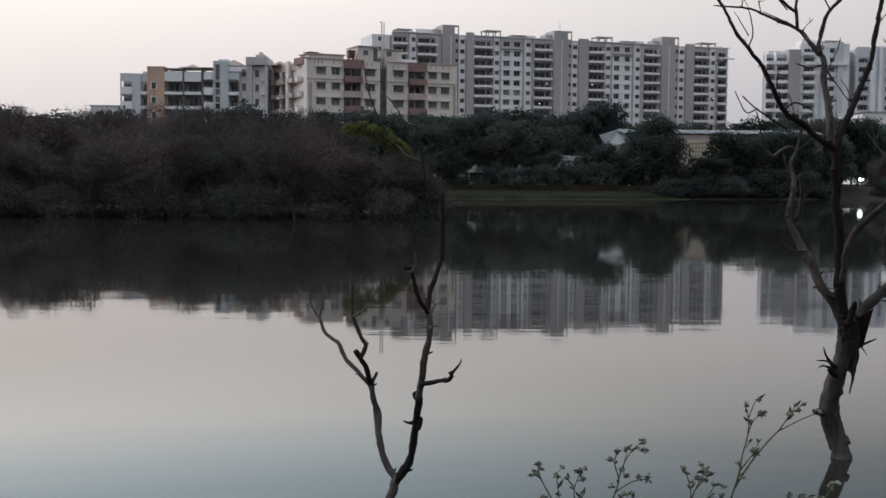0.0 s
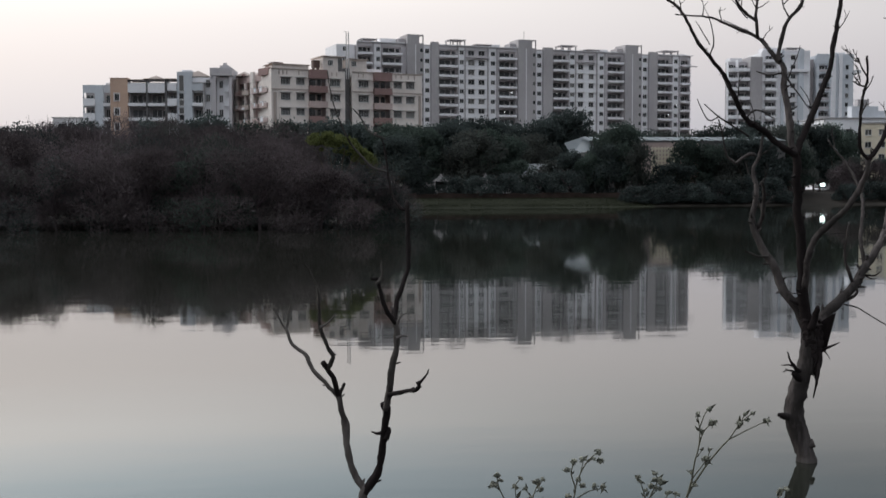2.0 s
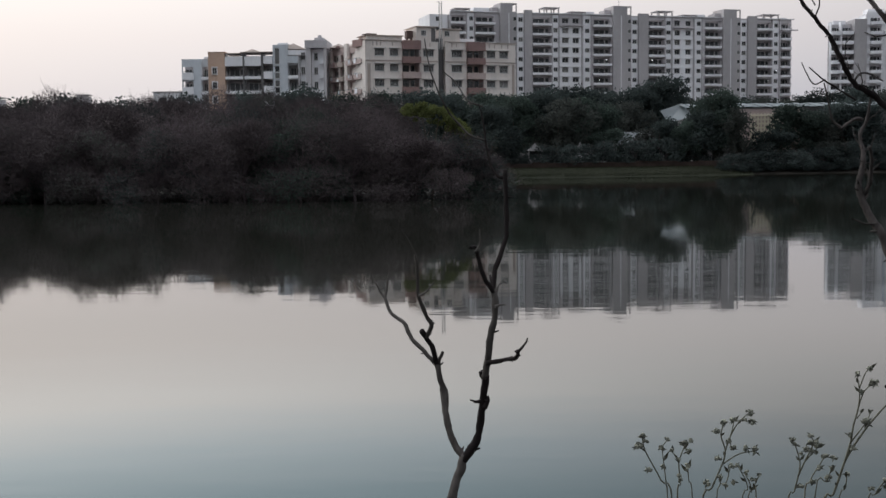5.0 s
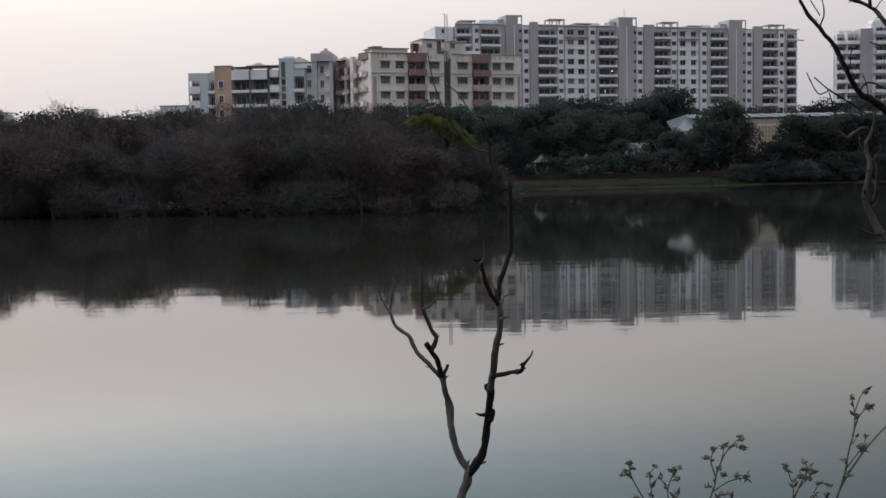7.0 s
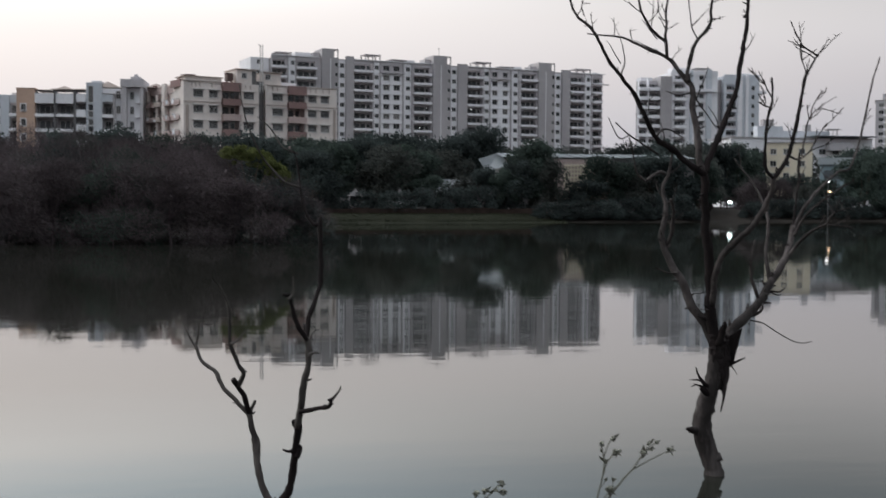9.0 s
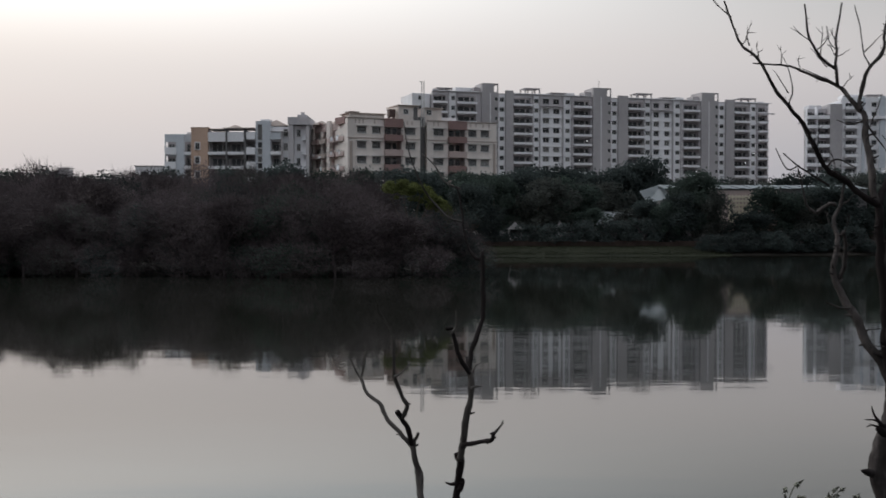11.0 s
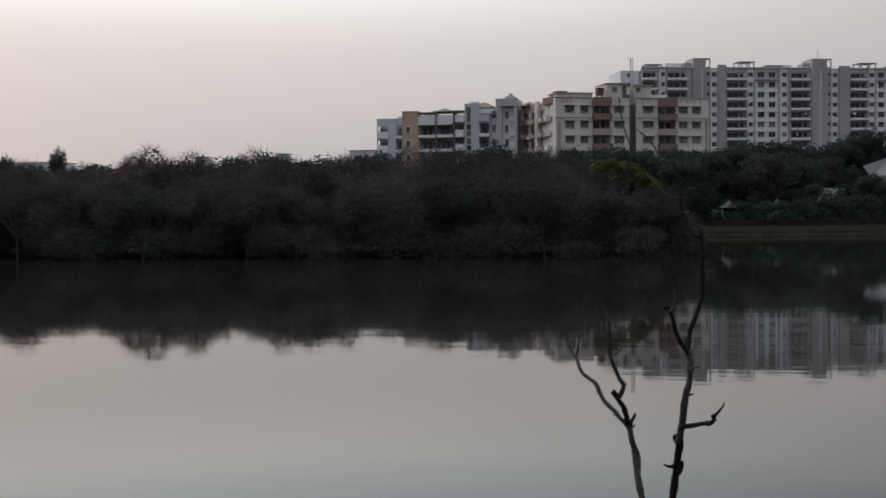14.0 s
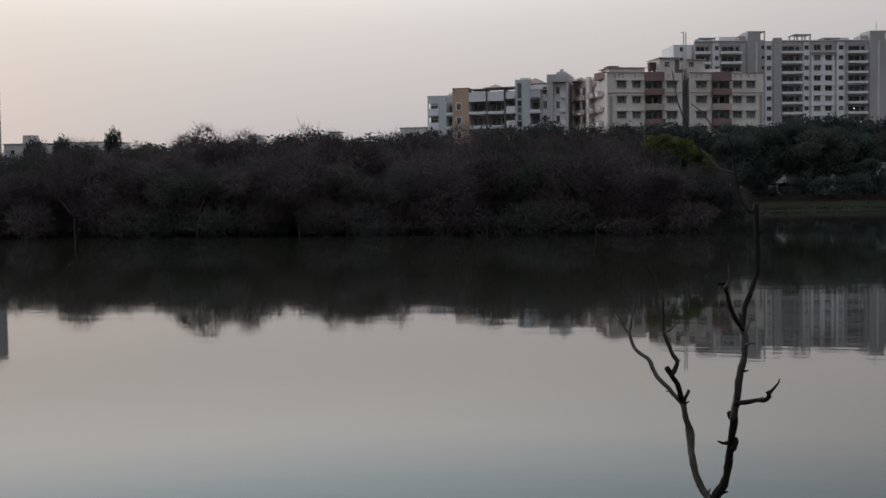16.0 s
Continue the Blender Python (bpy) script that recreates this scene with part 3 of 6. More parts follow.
    for i in range(20):
        box(bm, 16.0, 16.55, 0.97, 1.03, 25.5 + i * 0.43, 25.57 + i * 0.43)
    box(bm, 15.5, 16.1, 0.95, 1.05, 34.0, 34.1)
    part("mast", bm, M_FRAME, root, "thin twin-pole steel mast")


def west_block():
    """The white, ochre and balconied row, ending in a grey portal."""
    root = empty("apartment_block", facing((-55.65, 243), (-16.75, 242)), "white and ochre apartment block with deep shaded balconies", "building", "apartment blocks")
    floors = [19.42 - 3.0 * i for i in range(6)]
    # body, set back; each strip of the front has its own height
    boxes("core_wall", M_GREYDARK, root, (-0.3, 8.6, 1.6, 13, 1, 22.8), (8.6, 25.7, 1.6, 13, 1, 24.2))
    bm = bmesh.new()
    panel(bm, -0.55, 5.2, 1, 23.6, [(-0.3, 1.9, z, z + 2.55) for z in floors] + [(3.75, 5.0, z + 0.1, z + 2.6) for z in floors])
    box(bm, 1.95, 3.7, -0.35, -0.004, 1, 23.5)
    part("white_wall", bm, M_PALE, root)
    bm = bmesh.new()
    panel(bm, 5.2, 8.75, 1, 24.9, [(6.05, 7.0, z + 0.95, z + 2.35) for z in floors], -0.7, -0.4)
    box(bm, 5.2, 8.75, -0.4, 1.6, 1, 24.9)
    box(bm, 5.1, 8.85, -0.8, 1.6, 24.904, 25.0)
    part("ochre_wall", bm, M_ORANGE, root)
    for z in floors:
        window(root, 6.05, z + 0.95, 0.95, 1.4, y=-0.6, bars=1, light=0.0)
        boxes("window_surround", M_WHITE, root, (5.9, 6.05, -0.76, -0.704, z + 0.8, z + 2.5), (7.0, 7.15, -0.76, -0.704, z + 0.8, z + 2.5), (6.05, 7.0, -0.76, -0.704, z + 2.35, z + 2.5), (6.05, 7.0, -0.76, -0.704, z + 0.8, z + 0.95))
        balcony(root, -0.3, z, 2.2, M_WHITE, 0.7, 1.35)
        balcony(root, 3.75, z, 1.25, M_WHITE, 0.5, 0.45)
    # deep bays
    cells = ((8.75, 12.5), (12.85, 16.35), (16.85, 18.7))
    bm = bmesh.new()
    panel(bm, 8.75, 18.77, 1, 24.55, [(a, b, z, z + 2.62) for z in floors + [22.42] for a, b in cells if z < 22] + [(a + 0.3, b, 23.97, 24.4) for a, b in cells])
    part("bay_frame", bm, M_GREY, root, "grey frame round the balconies")
    each("bay_side", M_GREY, root, *((u, u + 0.26, 0.3, 1.6, 1, 24.4) for u in (8.76, 12.55, 16.4)))
    each("column", M_SHAFT, root, (12.52, 12.83, -1.0, -0.004, 1, 24.5), (16.38, 16.83, -1.0, -0.004, 1, 24.5), label="dark grey-brown column")
    each("bay_head", M_WHITE, root, (8.8, 12.5, -0.9, -0.004, 21.95, 23.92), (12.85, 16.35, -0.9, -0.004, 21.95, 23.92), (16.85, 18.72, -0.9, -0.004, 22.4, 23.95))
    for z in floors:
        balcony(root, 8.9, z, 3.5, M_WHITE, 0.9, 0.42)
        balcony(root, 12.95, z, 3.3, M_WHITE, 0.9, 0.42)
        balcony(root, 16.95, z, 1.7, M_WHITE, 0.95, 1.35)
    # white stair strip, a tall and a short pane to each storey
    bm = bmesh.new()
    panes = [(z + 1.25, 1.25) for z in floors] + [(z - 0.1, 1.2) for z in floors] + [(22.3, 3.3)]
    panel(bm, 18.8, 21.9, 1, 26.3, [(19.2, 20.2, z, z + h) for z, h in panes], -0.6, -0.3)
    box(bm, 18.8, 21.9, -0.3, 1.6, 1, 26.3)
    part("stair_wall", bm, M_PALE, root)
    for z, h in panes:
        window(root, 19.2, z, 1.0, h, y=-0.5, bars=0, light=0.5)
    bm = bmesh.new()
    panel(bm, 21.9, 25.7, 1, 25.2, [(22.0, 24.05, z, z + 2.65) for z in floors] + [(24.6, 25.5, z + 0.8, z + 2.3) for z in floors + [22.4]])
    part("wall", bm, M_WHITE, root)
    for z in floors:
        balcony(root, 22.05, z, 1.95, M_WHITE, 0.9, 0.5)
    for z in floors + [22.4]:
        window(root, 24.6, z + 0.8, 0.9, 1.5, light=0.3)
    each("bay_head", M_PALE, root, (21.95, 24.1, -0.8, -0.004, 22.45, 23.95))
    each("ledge", M_GREYDARK, root, (21.9, 25.7, -0.9, -0.004, 24.0, 24.15))
    each("fin", M_GREYDARK, root, (24.12, 24.45, -0.9, -0.004, 1, 23.9))
    # pitched roof caps and parapets
    for u0, u1, z, h in ((12.2, 16.4, 24.8, 0.85), (20.2, 25.6, 25.4, 1.3), (30.6, 34.4, 25.6, 0.9)):
        bm = bmesh.new()
        v = [bm.verts.new(p) for p in ((u0, 0, z), (u1, 0, z), (u1, 6, z), (u0, 6, z), ((u0 + u1) / 2, 1, z + h), ((u0 + u1) / 2, 5, z + h))]
        for f in ((0, 1, 4), (2, 3, 5), (1, 2, 5, 4), (3, 0, 4, 5), (0, 3, 2, 1)):
            bm.faces.new([v[i] for i in f])
        part("pitched_roof", bm, M_CREAMTRIM, root)
    each("roof_frame", M_CREAMTRIM, root, (8.75, 12.0, -0.9, 5, 24.56, 24.68), (12.0, 18.7, -0.95, 5, 24.7, 24.9))
    each("roof_room", M_WHITE, root, (3.7, 5.1, 2, 6, 23, 24.2), (19.4, 21.4, 2, 6, 26, 26.9))
    # grey portal: two legs, a deep head with a cap, and a recessed lit wall between them
    t = boxes("stair_tower", M_GREY, root, (25.75, 26.8, -0.9, 8, 1, 25.5), (29.45, 30.05, -0.9, 8, 1, 25.5), (25.6, 30.2, -1.1, 8.2, 25.504, 27.1), (27.5, 29.4, 0, 4, 27.1, 27.7), (28.1, 28.8, 1, 2, 27.7, 28.3))
    bm = bmesh.new()
    panel(bm, 26.81, 29.44, 1, 25.4, [(27.3, 28.1, z + 0.7, z + 2.2) for z in floors + [22.4]], 0.5, 0.8)
    box(bm, 26.81, 29.44, 1.2, 8, 1, 25.4)
    part("recessed_wall", bm, M_WHITE, root)
    for z in floors + [22.4]:
        window(t, 27.3, z + 0.7, 0.8, 1.5, y=0.6, bars=1, light=0.3)
        boxes("landing", M_WHITE, t, (28.5, 29.44, -0.4, 0.49, z - 0.12, z + 0.75))


def pink_block():
    """The faded pink-brown block with white pilasters and small balconies."""
    root = empty("apartment_block", facing((-25.2, 246), (-16.6, 232)), "faded pink-brown apartment block with white pilasters", "building", "apartment blocks")
    floors = [21.6 - 3.0 * i for i in range(6)]
    L = 16.4
    bays = [(1.2, 4.2), (5.0, 7.4), (9.2, 11.6), (12.6, 15.8)]
    bm = bmesh.new()
    panel(bm, 0, L, 1, 25.4, [(a, b, z, z + 2.4) for z in floors for a, b in bays])
    part("wall", bm, M_PINK, root)
    boxes("core_wall", M_CREAM, root, (0.2, L - 0.2, 0.75, 9, 1, 25.0), (-0.3, 0.19, 0.3, 9, 1, 25.3), (L - 0.19, L, 0.3, 9, 1, 25.3))
    boxes("side_wall", M_GREY, root, (-6, -0.3, 2.0, 9, 1, 25.0))
    each("pilaster", M_CREAM, root, (0, 1.1, -0.5, -0.004, 1, 25.0), (7.6, 9.0, -0.6, -0.004, 1, 26.0), (4.3, 4.9, -0.3, -0.004, 1, 24.0))
    for z in floors:
        for a, b in bays:
            rail = balcony(root, a, z, b - a, M_PINK if a != 5.0 else M_CREAMTRIM, 1.0, 0.75)
            boxes("back_door", M_GLASSLIGHT, rail, (0.3, 1.2, 0.7, 0.745, 0.02, 2.1), (1.5, b - a - 0.3, 0.7, 0.745, 0.9, 2.0))
            if rnd.random() < 0.7:
                w = rnd.uniform(0.5, 1.1)
                x = rnd.uniform(0.1, b - a - w)
                boxes("laundry", rnd.choice((M_WHITE, M_WHITE, M_PALE, M_RED)), rail, (x, x + w, -1.06, -1.03, rnd.uniform(-0.1, 0.25), 0.95), label="washing hung over the balcony rail")
    each("parapet", M_RED, root, (12.2, L, -1.0, 0.2, 24.9, 26.3), (1.0, 4.4, -0.6, 0.2, 25.404, 25.9))
    boxes("water_tank", M_BROWNTANK, root, (12.9, 15.2, 1, 3, 26.3, 27.5), (12.8, 15.3, 0.9, 3.1, 27.5, 27.58), (13.1, 13.4, 1.2, 2.8, 25.3, 26.3), (14.7, 15.0, 1.2, 2.8, 25.3, 26.3), label="square rust-brown rooftop tank")
    each("air_unit", M_WHITE, root, (11.7, 12.4, -0.4, -0.004, 22.3, 22.9), (11.7, 12.4, -0.4, -0.004, 19.3, 19.9), (11.7, 12.4, -0.4, -0.004, 16.3, 16.9), (5.2, 5.9, -1.3, -1.004, 18.4, 18.9))


def east_tower():
    """The stepped white tower pair to the east."""
    root = empty("apartment_tower", pose(119.8, 365, 0), "stepped white and grey apartment tower with curved balcony bands", "building", "apartment towers")
    floors = [39.4 - FLOOR * i for i in range(8)]
    boxes("core_wall", M_GREY, root, (0.6, 6.6, 1.6, 5, 1, 42.6))
    for z in floors:
        balcony(root, 0.2, z, 2.6, M_WHITE, 1.0, 0.9)
        balcony(root, 3.4, z, 3.2, M_WHITE, 1.4, 0.9)
    each("fin", M_WHITE, root, (2.9, 3.3, -0.4, 1.6, 1, 43.2), (-0.1, 0.15, 0, 1.6, 1, 42.8))
    boxes("stair_tower", M_GREYDARK, root, (6.9, 10.8, -1.2, 12, 1, 44.0))
    bm = bmesh.new()
    panel(bm, 11.0, 27.0, 1, 46.2, [(12.2, 15.8, z, z + 2.4) for z in floors + [42.4]] + [(20.6, 22.2, z + 0.8, z + 2.2) for z in floors + [42.4]])
    box(bm, 11.2, 26.8, 1.55, 14, 1, 45.6)
    part("wall", bm, M_WHITE, root)
    for z in floors + [42.4]:
        balcony(root, 12.2, z, 3.6, M_WHITE, 1.1, 0.8)
        window(root, 20.6, z + 0.8, 1.6, 1.4, shade=True)
        each("ledge", M_WHITE, root, (11.0, 12.1, -0.5, -0.004, z - 0.2, z - 0.05))
    each("corner_strip", M_PALE, root, (22.9, 24.6, -1.0, -0.004, 1, 46.6), (17.4, 18.2, -0.6, -0.004, 1, 46.3))
    each("roof_band", M_WHITE, root, (16.4, 26.4, -1.5, -0.004, 39.2, 40.1), (41.5, 43.6, -1.2, 6, 38.9, 40.0))
    boxes("link_wall", M_GREYDARK, root, (27.0, 29.2, 2.5, 12, 1, 43.6))
    bm = bmesh.new()
    panel(bm, 29.2, 41.5, 1, 45.2, [(30.0, 33.4, z, z + 2.5) for z in floors] + [(38.8, 39.9, z + 0.8, z + 2.2) for z in floors], -0.2, 0.1)
    box(bm, 29.4, 41.3, 1.5, 14, 1, 44.8)
    part("wall", bm, M_PALE, root)
    for z in floors:
        balcony(root, 30.0, z, 3.4, M_GREY, 0.2, 0.8)
        window(root, 38.8, z + 0.8, 1.1, 1.4, y=-0.1, bars=0)
        each("ledge", M_WHITE, root, (41.5, 42.4, -0.2, 1.5, z - 0.15, z))
    each("fin", M_WHITE, root, (34.0, 35.3, -1.0, -0.204, 1, 45.6), (36.6, 37.6, -0.8, -0.204, 1, 45.3))
    pergola(root, 19.5, 24.2, 46.2, 1.0)
    each("roof_cabin", M_WHITE, root, (12.5, 17.5, 3, 8, 46.2, 47.4), (1.5, 5.5, 3, 8, 42.6, 43.9), (36, 40, 3, 8, 45.2, 46.0))


def plain_block(name, label, m, w, d, top, mat_wall, cols, floors, win=(1.4, 1.3), y=0.2, group="", roof=M_GREYDARK):
    """A simple block: pierced front wall, core, roof slab and windows."""
    root = empty(name, m, label, "building", group)
    holes = [(u, u + win[0], z, z + win[1]) for u in cols for z in floors]
    bm = bmesh.new()
    panel(bm, 0, w, 0.5, top, holes)
    box(bm, 0.1, w - 0.1, 0.5, d, 0.5, top - 0.3)
    part("wall", bm, mat_wall, root)
    boxes("roof", roof, root, (-0.25, w + 0.25, -0.3, d + 0.2, top + 0.004, top + 0.22))
    for u in cols:
        for z in floors:
            window(root, u, z, win[0], win[1], y=y)
    return root


long_slab()
cream_block()
west_block()
pink_block()
east_tower()

# low buildings east of the towers
b = plain_block("warehouse", "long low white building with a flat dark-edged roof", pose(108, 260, 0), 36, 14, 18.2, M_WHITE, [2 + 3.4 * i for i in range(10)], [14.5], (1.8, 1.3))
each("upper_storey", M_PALE, b, (7.6, 14.0, 2, 4.5, 18.43, 21.2), (14.0, 26.5, 3, 5, 18.43, 20.2))
each("roof_room", M_GREYDARK, b, (9.2, 11.9, 2.4, 4.2, 21.2, 22.8), (20.2, 21.8, 3.3, 4.6, 20.2, 21.8))
boxes("roof_canopy", M_GREYDARK, b, (25.4, 29.0, 2, 6, 20.6, 20.8))
each("canopy_post", M_GREYDARK, b, (26.0, 26.2, 3, 3.2, 20.2, 20.6), (28.4, 28.6, 3, 3.2, 18.42, 20.6))
boxes("roof_sheet", M_SLATE, b, (20, 35.5, -3, 6, 18.6, 18.85))
boxes("porch", M_GREY, b, (24, 30, -2.2, -0.004, 15.4, 17.2))
plain_block("house", "three-storey pale yellow house among trees", pose(90.0, 200, 0, 0, 0, -24), 8.1, 6, 13.8, M_YELLOW, [0.7, 3.0, 5.7], [11.7, 9.5, 7.3], (1.1, 1.05))
b = empty("shed", pose(95.6, 190, 0, 0, 0, -26), "blue sheet-metal shed half hidden by trees", "shed")
boxes("wall", M_BLUE, b, (0, 5, 0, 6, 1, 9.6))
boxes("roof", M_SHED, b, (-0.4, 5.4, -0.5, 6.4, 9.604, 10.8))
boxes("shutter", M_SLATE, b, (0.6, 4.4, -0.06, -0.004, 7.0, 8.6))
for x, w, top, wall, label in ((250.4, 14, 45.6, M_GREY, "grey apartment block with stepped roof"), (264.4, 6.6, 41.6, M_YELLOW, "pale yellow apartment block"), (270.8, 36, 45, M_WHITE, "white apartment block with balcony columns")):
    b = plain_block("apartment_block", label, pose(x, 450 - 0.53 * (x - 250.4) + (0 if w < 20 else 2), 0, 0, 0, -28), w, 14, top, wall, [1.2 + 4.1 * i for i in range(int(w / 4.1))], [top - 2.6 - 3 * i for i in range(8)], (2.0, 1.5), group="distant blocks")
    if w > 10:
        boxes("roof_room", wall, b, (w * 0.2, w * 0.6, 2, 8, top + 0.23, top + 3.0))
    for u in [w * 0.22 + 8.2 * i for i in range(max(1, int(w / 8.2)))]:
        for i in range(8):
            balcony(b, u, top - 3.4 - 3 * i, min(3.0, w * 0.3), M_WHITE, 1.0, 0.8)
    # flat dark strip on the front stands in for a recess in shade
    boxes("recess", M_GREYDARK, b, (w * 0.45, w * 0.45 + 2.2, -0.05, -0.004, 2, top - 2))
    if w > 20:
        each("stair_tower", M_GREY, b, (w * 0.30, w * 0.30 + 2.6, -1.4, -0.06, 2, top + 2.4), (w * 0.72, w * 0.72 + 2.6, -1.4, -0.06, 2, top + 1.6))

# a white tent roof that shows over the eastern trees
b = empty("canopy_tent", pose(163.7, 250, 0), "pale grey pointed tent roof over the eastern trees", "tent")
bm = bmesh.new()
ring = [[bm.verts.new((x * r, y * r, z)) for x, y in ((-1, -1), (1, -1), (1, 1), (-1, 1))] for r, z in ((4.6, 16.2), (2.1, 17.2), (0.25, 18.8))]
for low, high in zip(ring, ring[1:]):
    for i in range(4):
        bm.faces.new((low[i], low[(i + 1) % 4], high[(i + 1) % 4], high[i]))
bm.faces.new(ring[-1])
bm.faces.new(ring[0][::-1])
part("roof", bm, M_GREYDARK, b)
each("post", M_STEEL, b, *((x - 0.12, x + 0.12, y - 0.12, y + 0.12, 1, 16.2) for x in (-4.2, 4.2) for y in (-4.2, 4.2)))

# far to the west: low roofs, tanks and one tall tower
plain_block("factory", "long low white factory roof on the horizon", pose(-178, 300, 0), 16, 12, 18.4, M_WHITE, [1.5 + 3 * i for i in range(5)], [16.5], (1.6, 1.2))
boxes("roof_room", M_GREY, plain_block("house", "flat-roofed house on the horizon", pose(-196, 300, 0), 14, 12, 18.4, M_GREY, [2, 6, 10], [15.5]), (5.6, 9.0, 1, 4, 18.63, 21.0))
plain_block("house", "small flat-roofed white house on the horizon", pose(-120.5, 300, 0), 3.6, 4, 19.0, M_GREY, [1.2], [17.2])
plain_block("house", "small flat-roofed white house on the horizon", pose(-100.3, 310, 0), 3.0, 4, 20.0, M_GREY, [1.0], [17.2])
plain_block("house", "low white house beside the apartment block", pose(-77, 300, 0), 9, 8, 20.0, M_WHITE, [1.5, 4, 6.5], [17.4])
b = plain_block("apartment_tower", "tall dark grey tower block with floor ledges", pose(-282.5, 386, 0), 19, 16, 60.4, M_GREYDARK, [1.5, 4.5, 7.5, 10.5, 14.5], [57.4 - 3.02 * i for i in range(14)], (1.8, 1.5), group="apartment towers")
each("roof_frame", M_GREYDARK, b, (13.0, 13.5, 0, 10, 60.6, 63.2), (18.4, 18.9, 0, 10, 60.6, 63.2), (6, 18.9, 0, 10, 63.2, 63.6), (16.2, 16.5, 0, 10, 60.6, 63.2))
for i in range(14):
    each("ledge", M_GREY, b, (18.9, 19.7, -0.8, 4, 57.0 - 3.02 * i, 57.2 - 3.02 * i), (0, 18.9, -0.7, -0.004, 57.0 - 3.02 * i, 57.2 - 3.02 * i))


def hall():
    """The long sheet-roofed hall behind the lakeside trees."""
    root = empty("hall", pose(31, 170, 0), "long hall with a pale sheet-metal roof and latticed wall", "hall")
    x0, x1, y0, y1, z0, z1 = 3.6, 34, 0, 6, 9.55, 10.3
    for k in range(30):
        a, c = x0 + (x1 - x0) * k / 30, x0 + (x1 - x0) * (k + 1) / 30
        lift = 0.06 * (k % 2)
        bm = bmesh.new()
        v = [bm.verts.new(p) for p in ((a, y0, z0 + lift), (c, y0, z0 + lift), (c, y1, z1 + lift), (a, y1, z1 + lift))]
        bm.faces.new(v)
        bmesh.ops.solidify(bm, geom=bm.faces[:], thickness=0.08)
        part("roof_sheet", bm, M_SHED, root)
    bm = bmesh.new()
    v = [bm.verts.new(p) for p in ((1.0, -0.6, 7.3), (4.6, -0.2, 8.3), (4.3, 6, 10.45), (0.1, 1.2, 9.2))]
    bm.faces.new(v)
    bmesh.ops.solidify(bm, geom=bm.faces[:], thickness=0.08)
    part("roof_end", bm, M_SHED, root)
    boxes("wall", M_SHAFT, root, (4.8, 34, 0.6, 12, 1, 9.5))
    bm = bmesh.new()
    for i in range(9):
        box(bm, 13.2 + i * 0.5, 13.4 + i * 0.5, 0.1, 0.3, 4.5, 8.6)
    for i in range(7):
        box(bm, 13.2, 17.4, 0.05, 0.25, 4.6 + i * 0.6, 4.85 + i * 0.6)
    part("lattice", bm, M_YELLOW, root, "cream lattice screen")
    # a paler colour gives this stretch of the wall its lit look
    boxes("lit_wall", M_PINK, root, (11.6, 20.5, 0.3, 0.59, 3.2, 9.3), label="paler wall stretch behind the lattice")


hall()


def kiosk(x, y, w, label):
    z = land(x, y)
    root = empty("kiosk", pose(x, y, z), label, "kiosk", "lakeside kiosks")
    bm = bmesh.new()
    base = [bm.verts.new((sx * w * 0.72, sy * w * 0.72, 1.9)) for sx, sy in ((-1, -1), (1, -1), (1, 1), (-1, 1))]
    mid = [bm.verts.new((sx * w * 0.25, sy * w * 0.25, 2.45)) for sx, sy in ((-1, -1), (1, -1), (1, 1), (-1, 1))]
    tip = bm.verts.new((0, 0, 3.0))
    bm.faces.new(base[::-1])
    for i in range(4):
        j = (i + 1) % 4
        bm.faces.new((base[i], base[j], mid[j], mid[i]))
        bm.faces.new((mid[i], mid[j], tip))
    part("roof", bm, M_SHAFT, root)
    for sx, sy in ((-1, -1), (1, -1), (1, 1), (-1, 1)):
        boxes("post", M_GREYDARK, root, (sx * w * 0.5 - 0.07, sx * w * 0.5 + 0.07, sy * w * 0.5 - 0.07, sy * w * 0.5 + 0.07, 0, 1.9))
    boxes("counter", M_GREY, root, (-w * 0.5, w * 0.5, -w * 0.5, -w * 0.42, 0, 0.9))


kiosk(11.6, 158.5, 1.7, "small white pavilion with a pointed metal roof")
kiosk(18.0, 160.0, 1.0, "tiny white pavilion with a pointed metal roof")

b = empty("house", pose(21.5, 166, 0), "low grey-roofed lakeside house half hidden by trees", "house")
boxes("wall", M_WHITE, b, (0.3, 8.2, 1.0, 6, 1, 3.9))
bm = bmesh.new()
v = [bm.verts.new(p) for p in ((0, 0, 3.9), (8.5, 0, 3.7), (8.5, 6, 6.0), (0, 6, 6.0), (0, 0, 4.02), (8.5, 0, 3.82), (8.5, 6, 6.12), (0, 6, 6.12))]
for f in ((3, 2, 1, 0), (4, 5, 6, 7), (0, 1, 5, 4), (1, 2, 6, 5), (2, 3, 7, 6), (3, 0, 4, 7)):
    bm.faces.new([v[i] for i in f])
part("roof", bm, M_SLATE, b)
for u in (1.5, 4.0, 6.5):
    boxes("doorway", M_GLASS, b, (u, u + 0.9, 0.93, 0.996, 1.5, 3.4))


def lamp_post(x, y, z, r, m, label):
    g = land(x, y)
    root = empty("street_lamp", pose(x, y, g), label, "lamp", "lakeside lamps")
    bm = bmesh.new()
    tube(bm, [(0, 0, 0), (0, 0, z - g - r)], [0.07, 0.05], 6)
    part("post", bm, M_STEEL, root)
    bm = bmesh.new()
    bmesh.ops.create_icosphere(bm, subdivisions=2, radius=r, matrix=Matrix.Translation((0, 0, z - g)) @ Matrix.Diagonal((1.1, 1, 0.75, 1)))
    part("globe", bm, m, root, "lit globe", smooth=True)


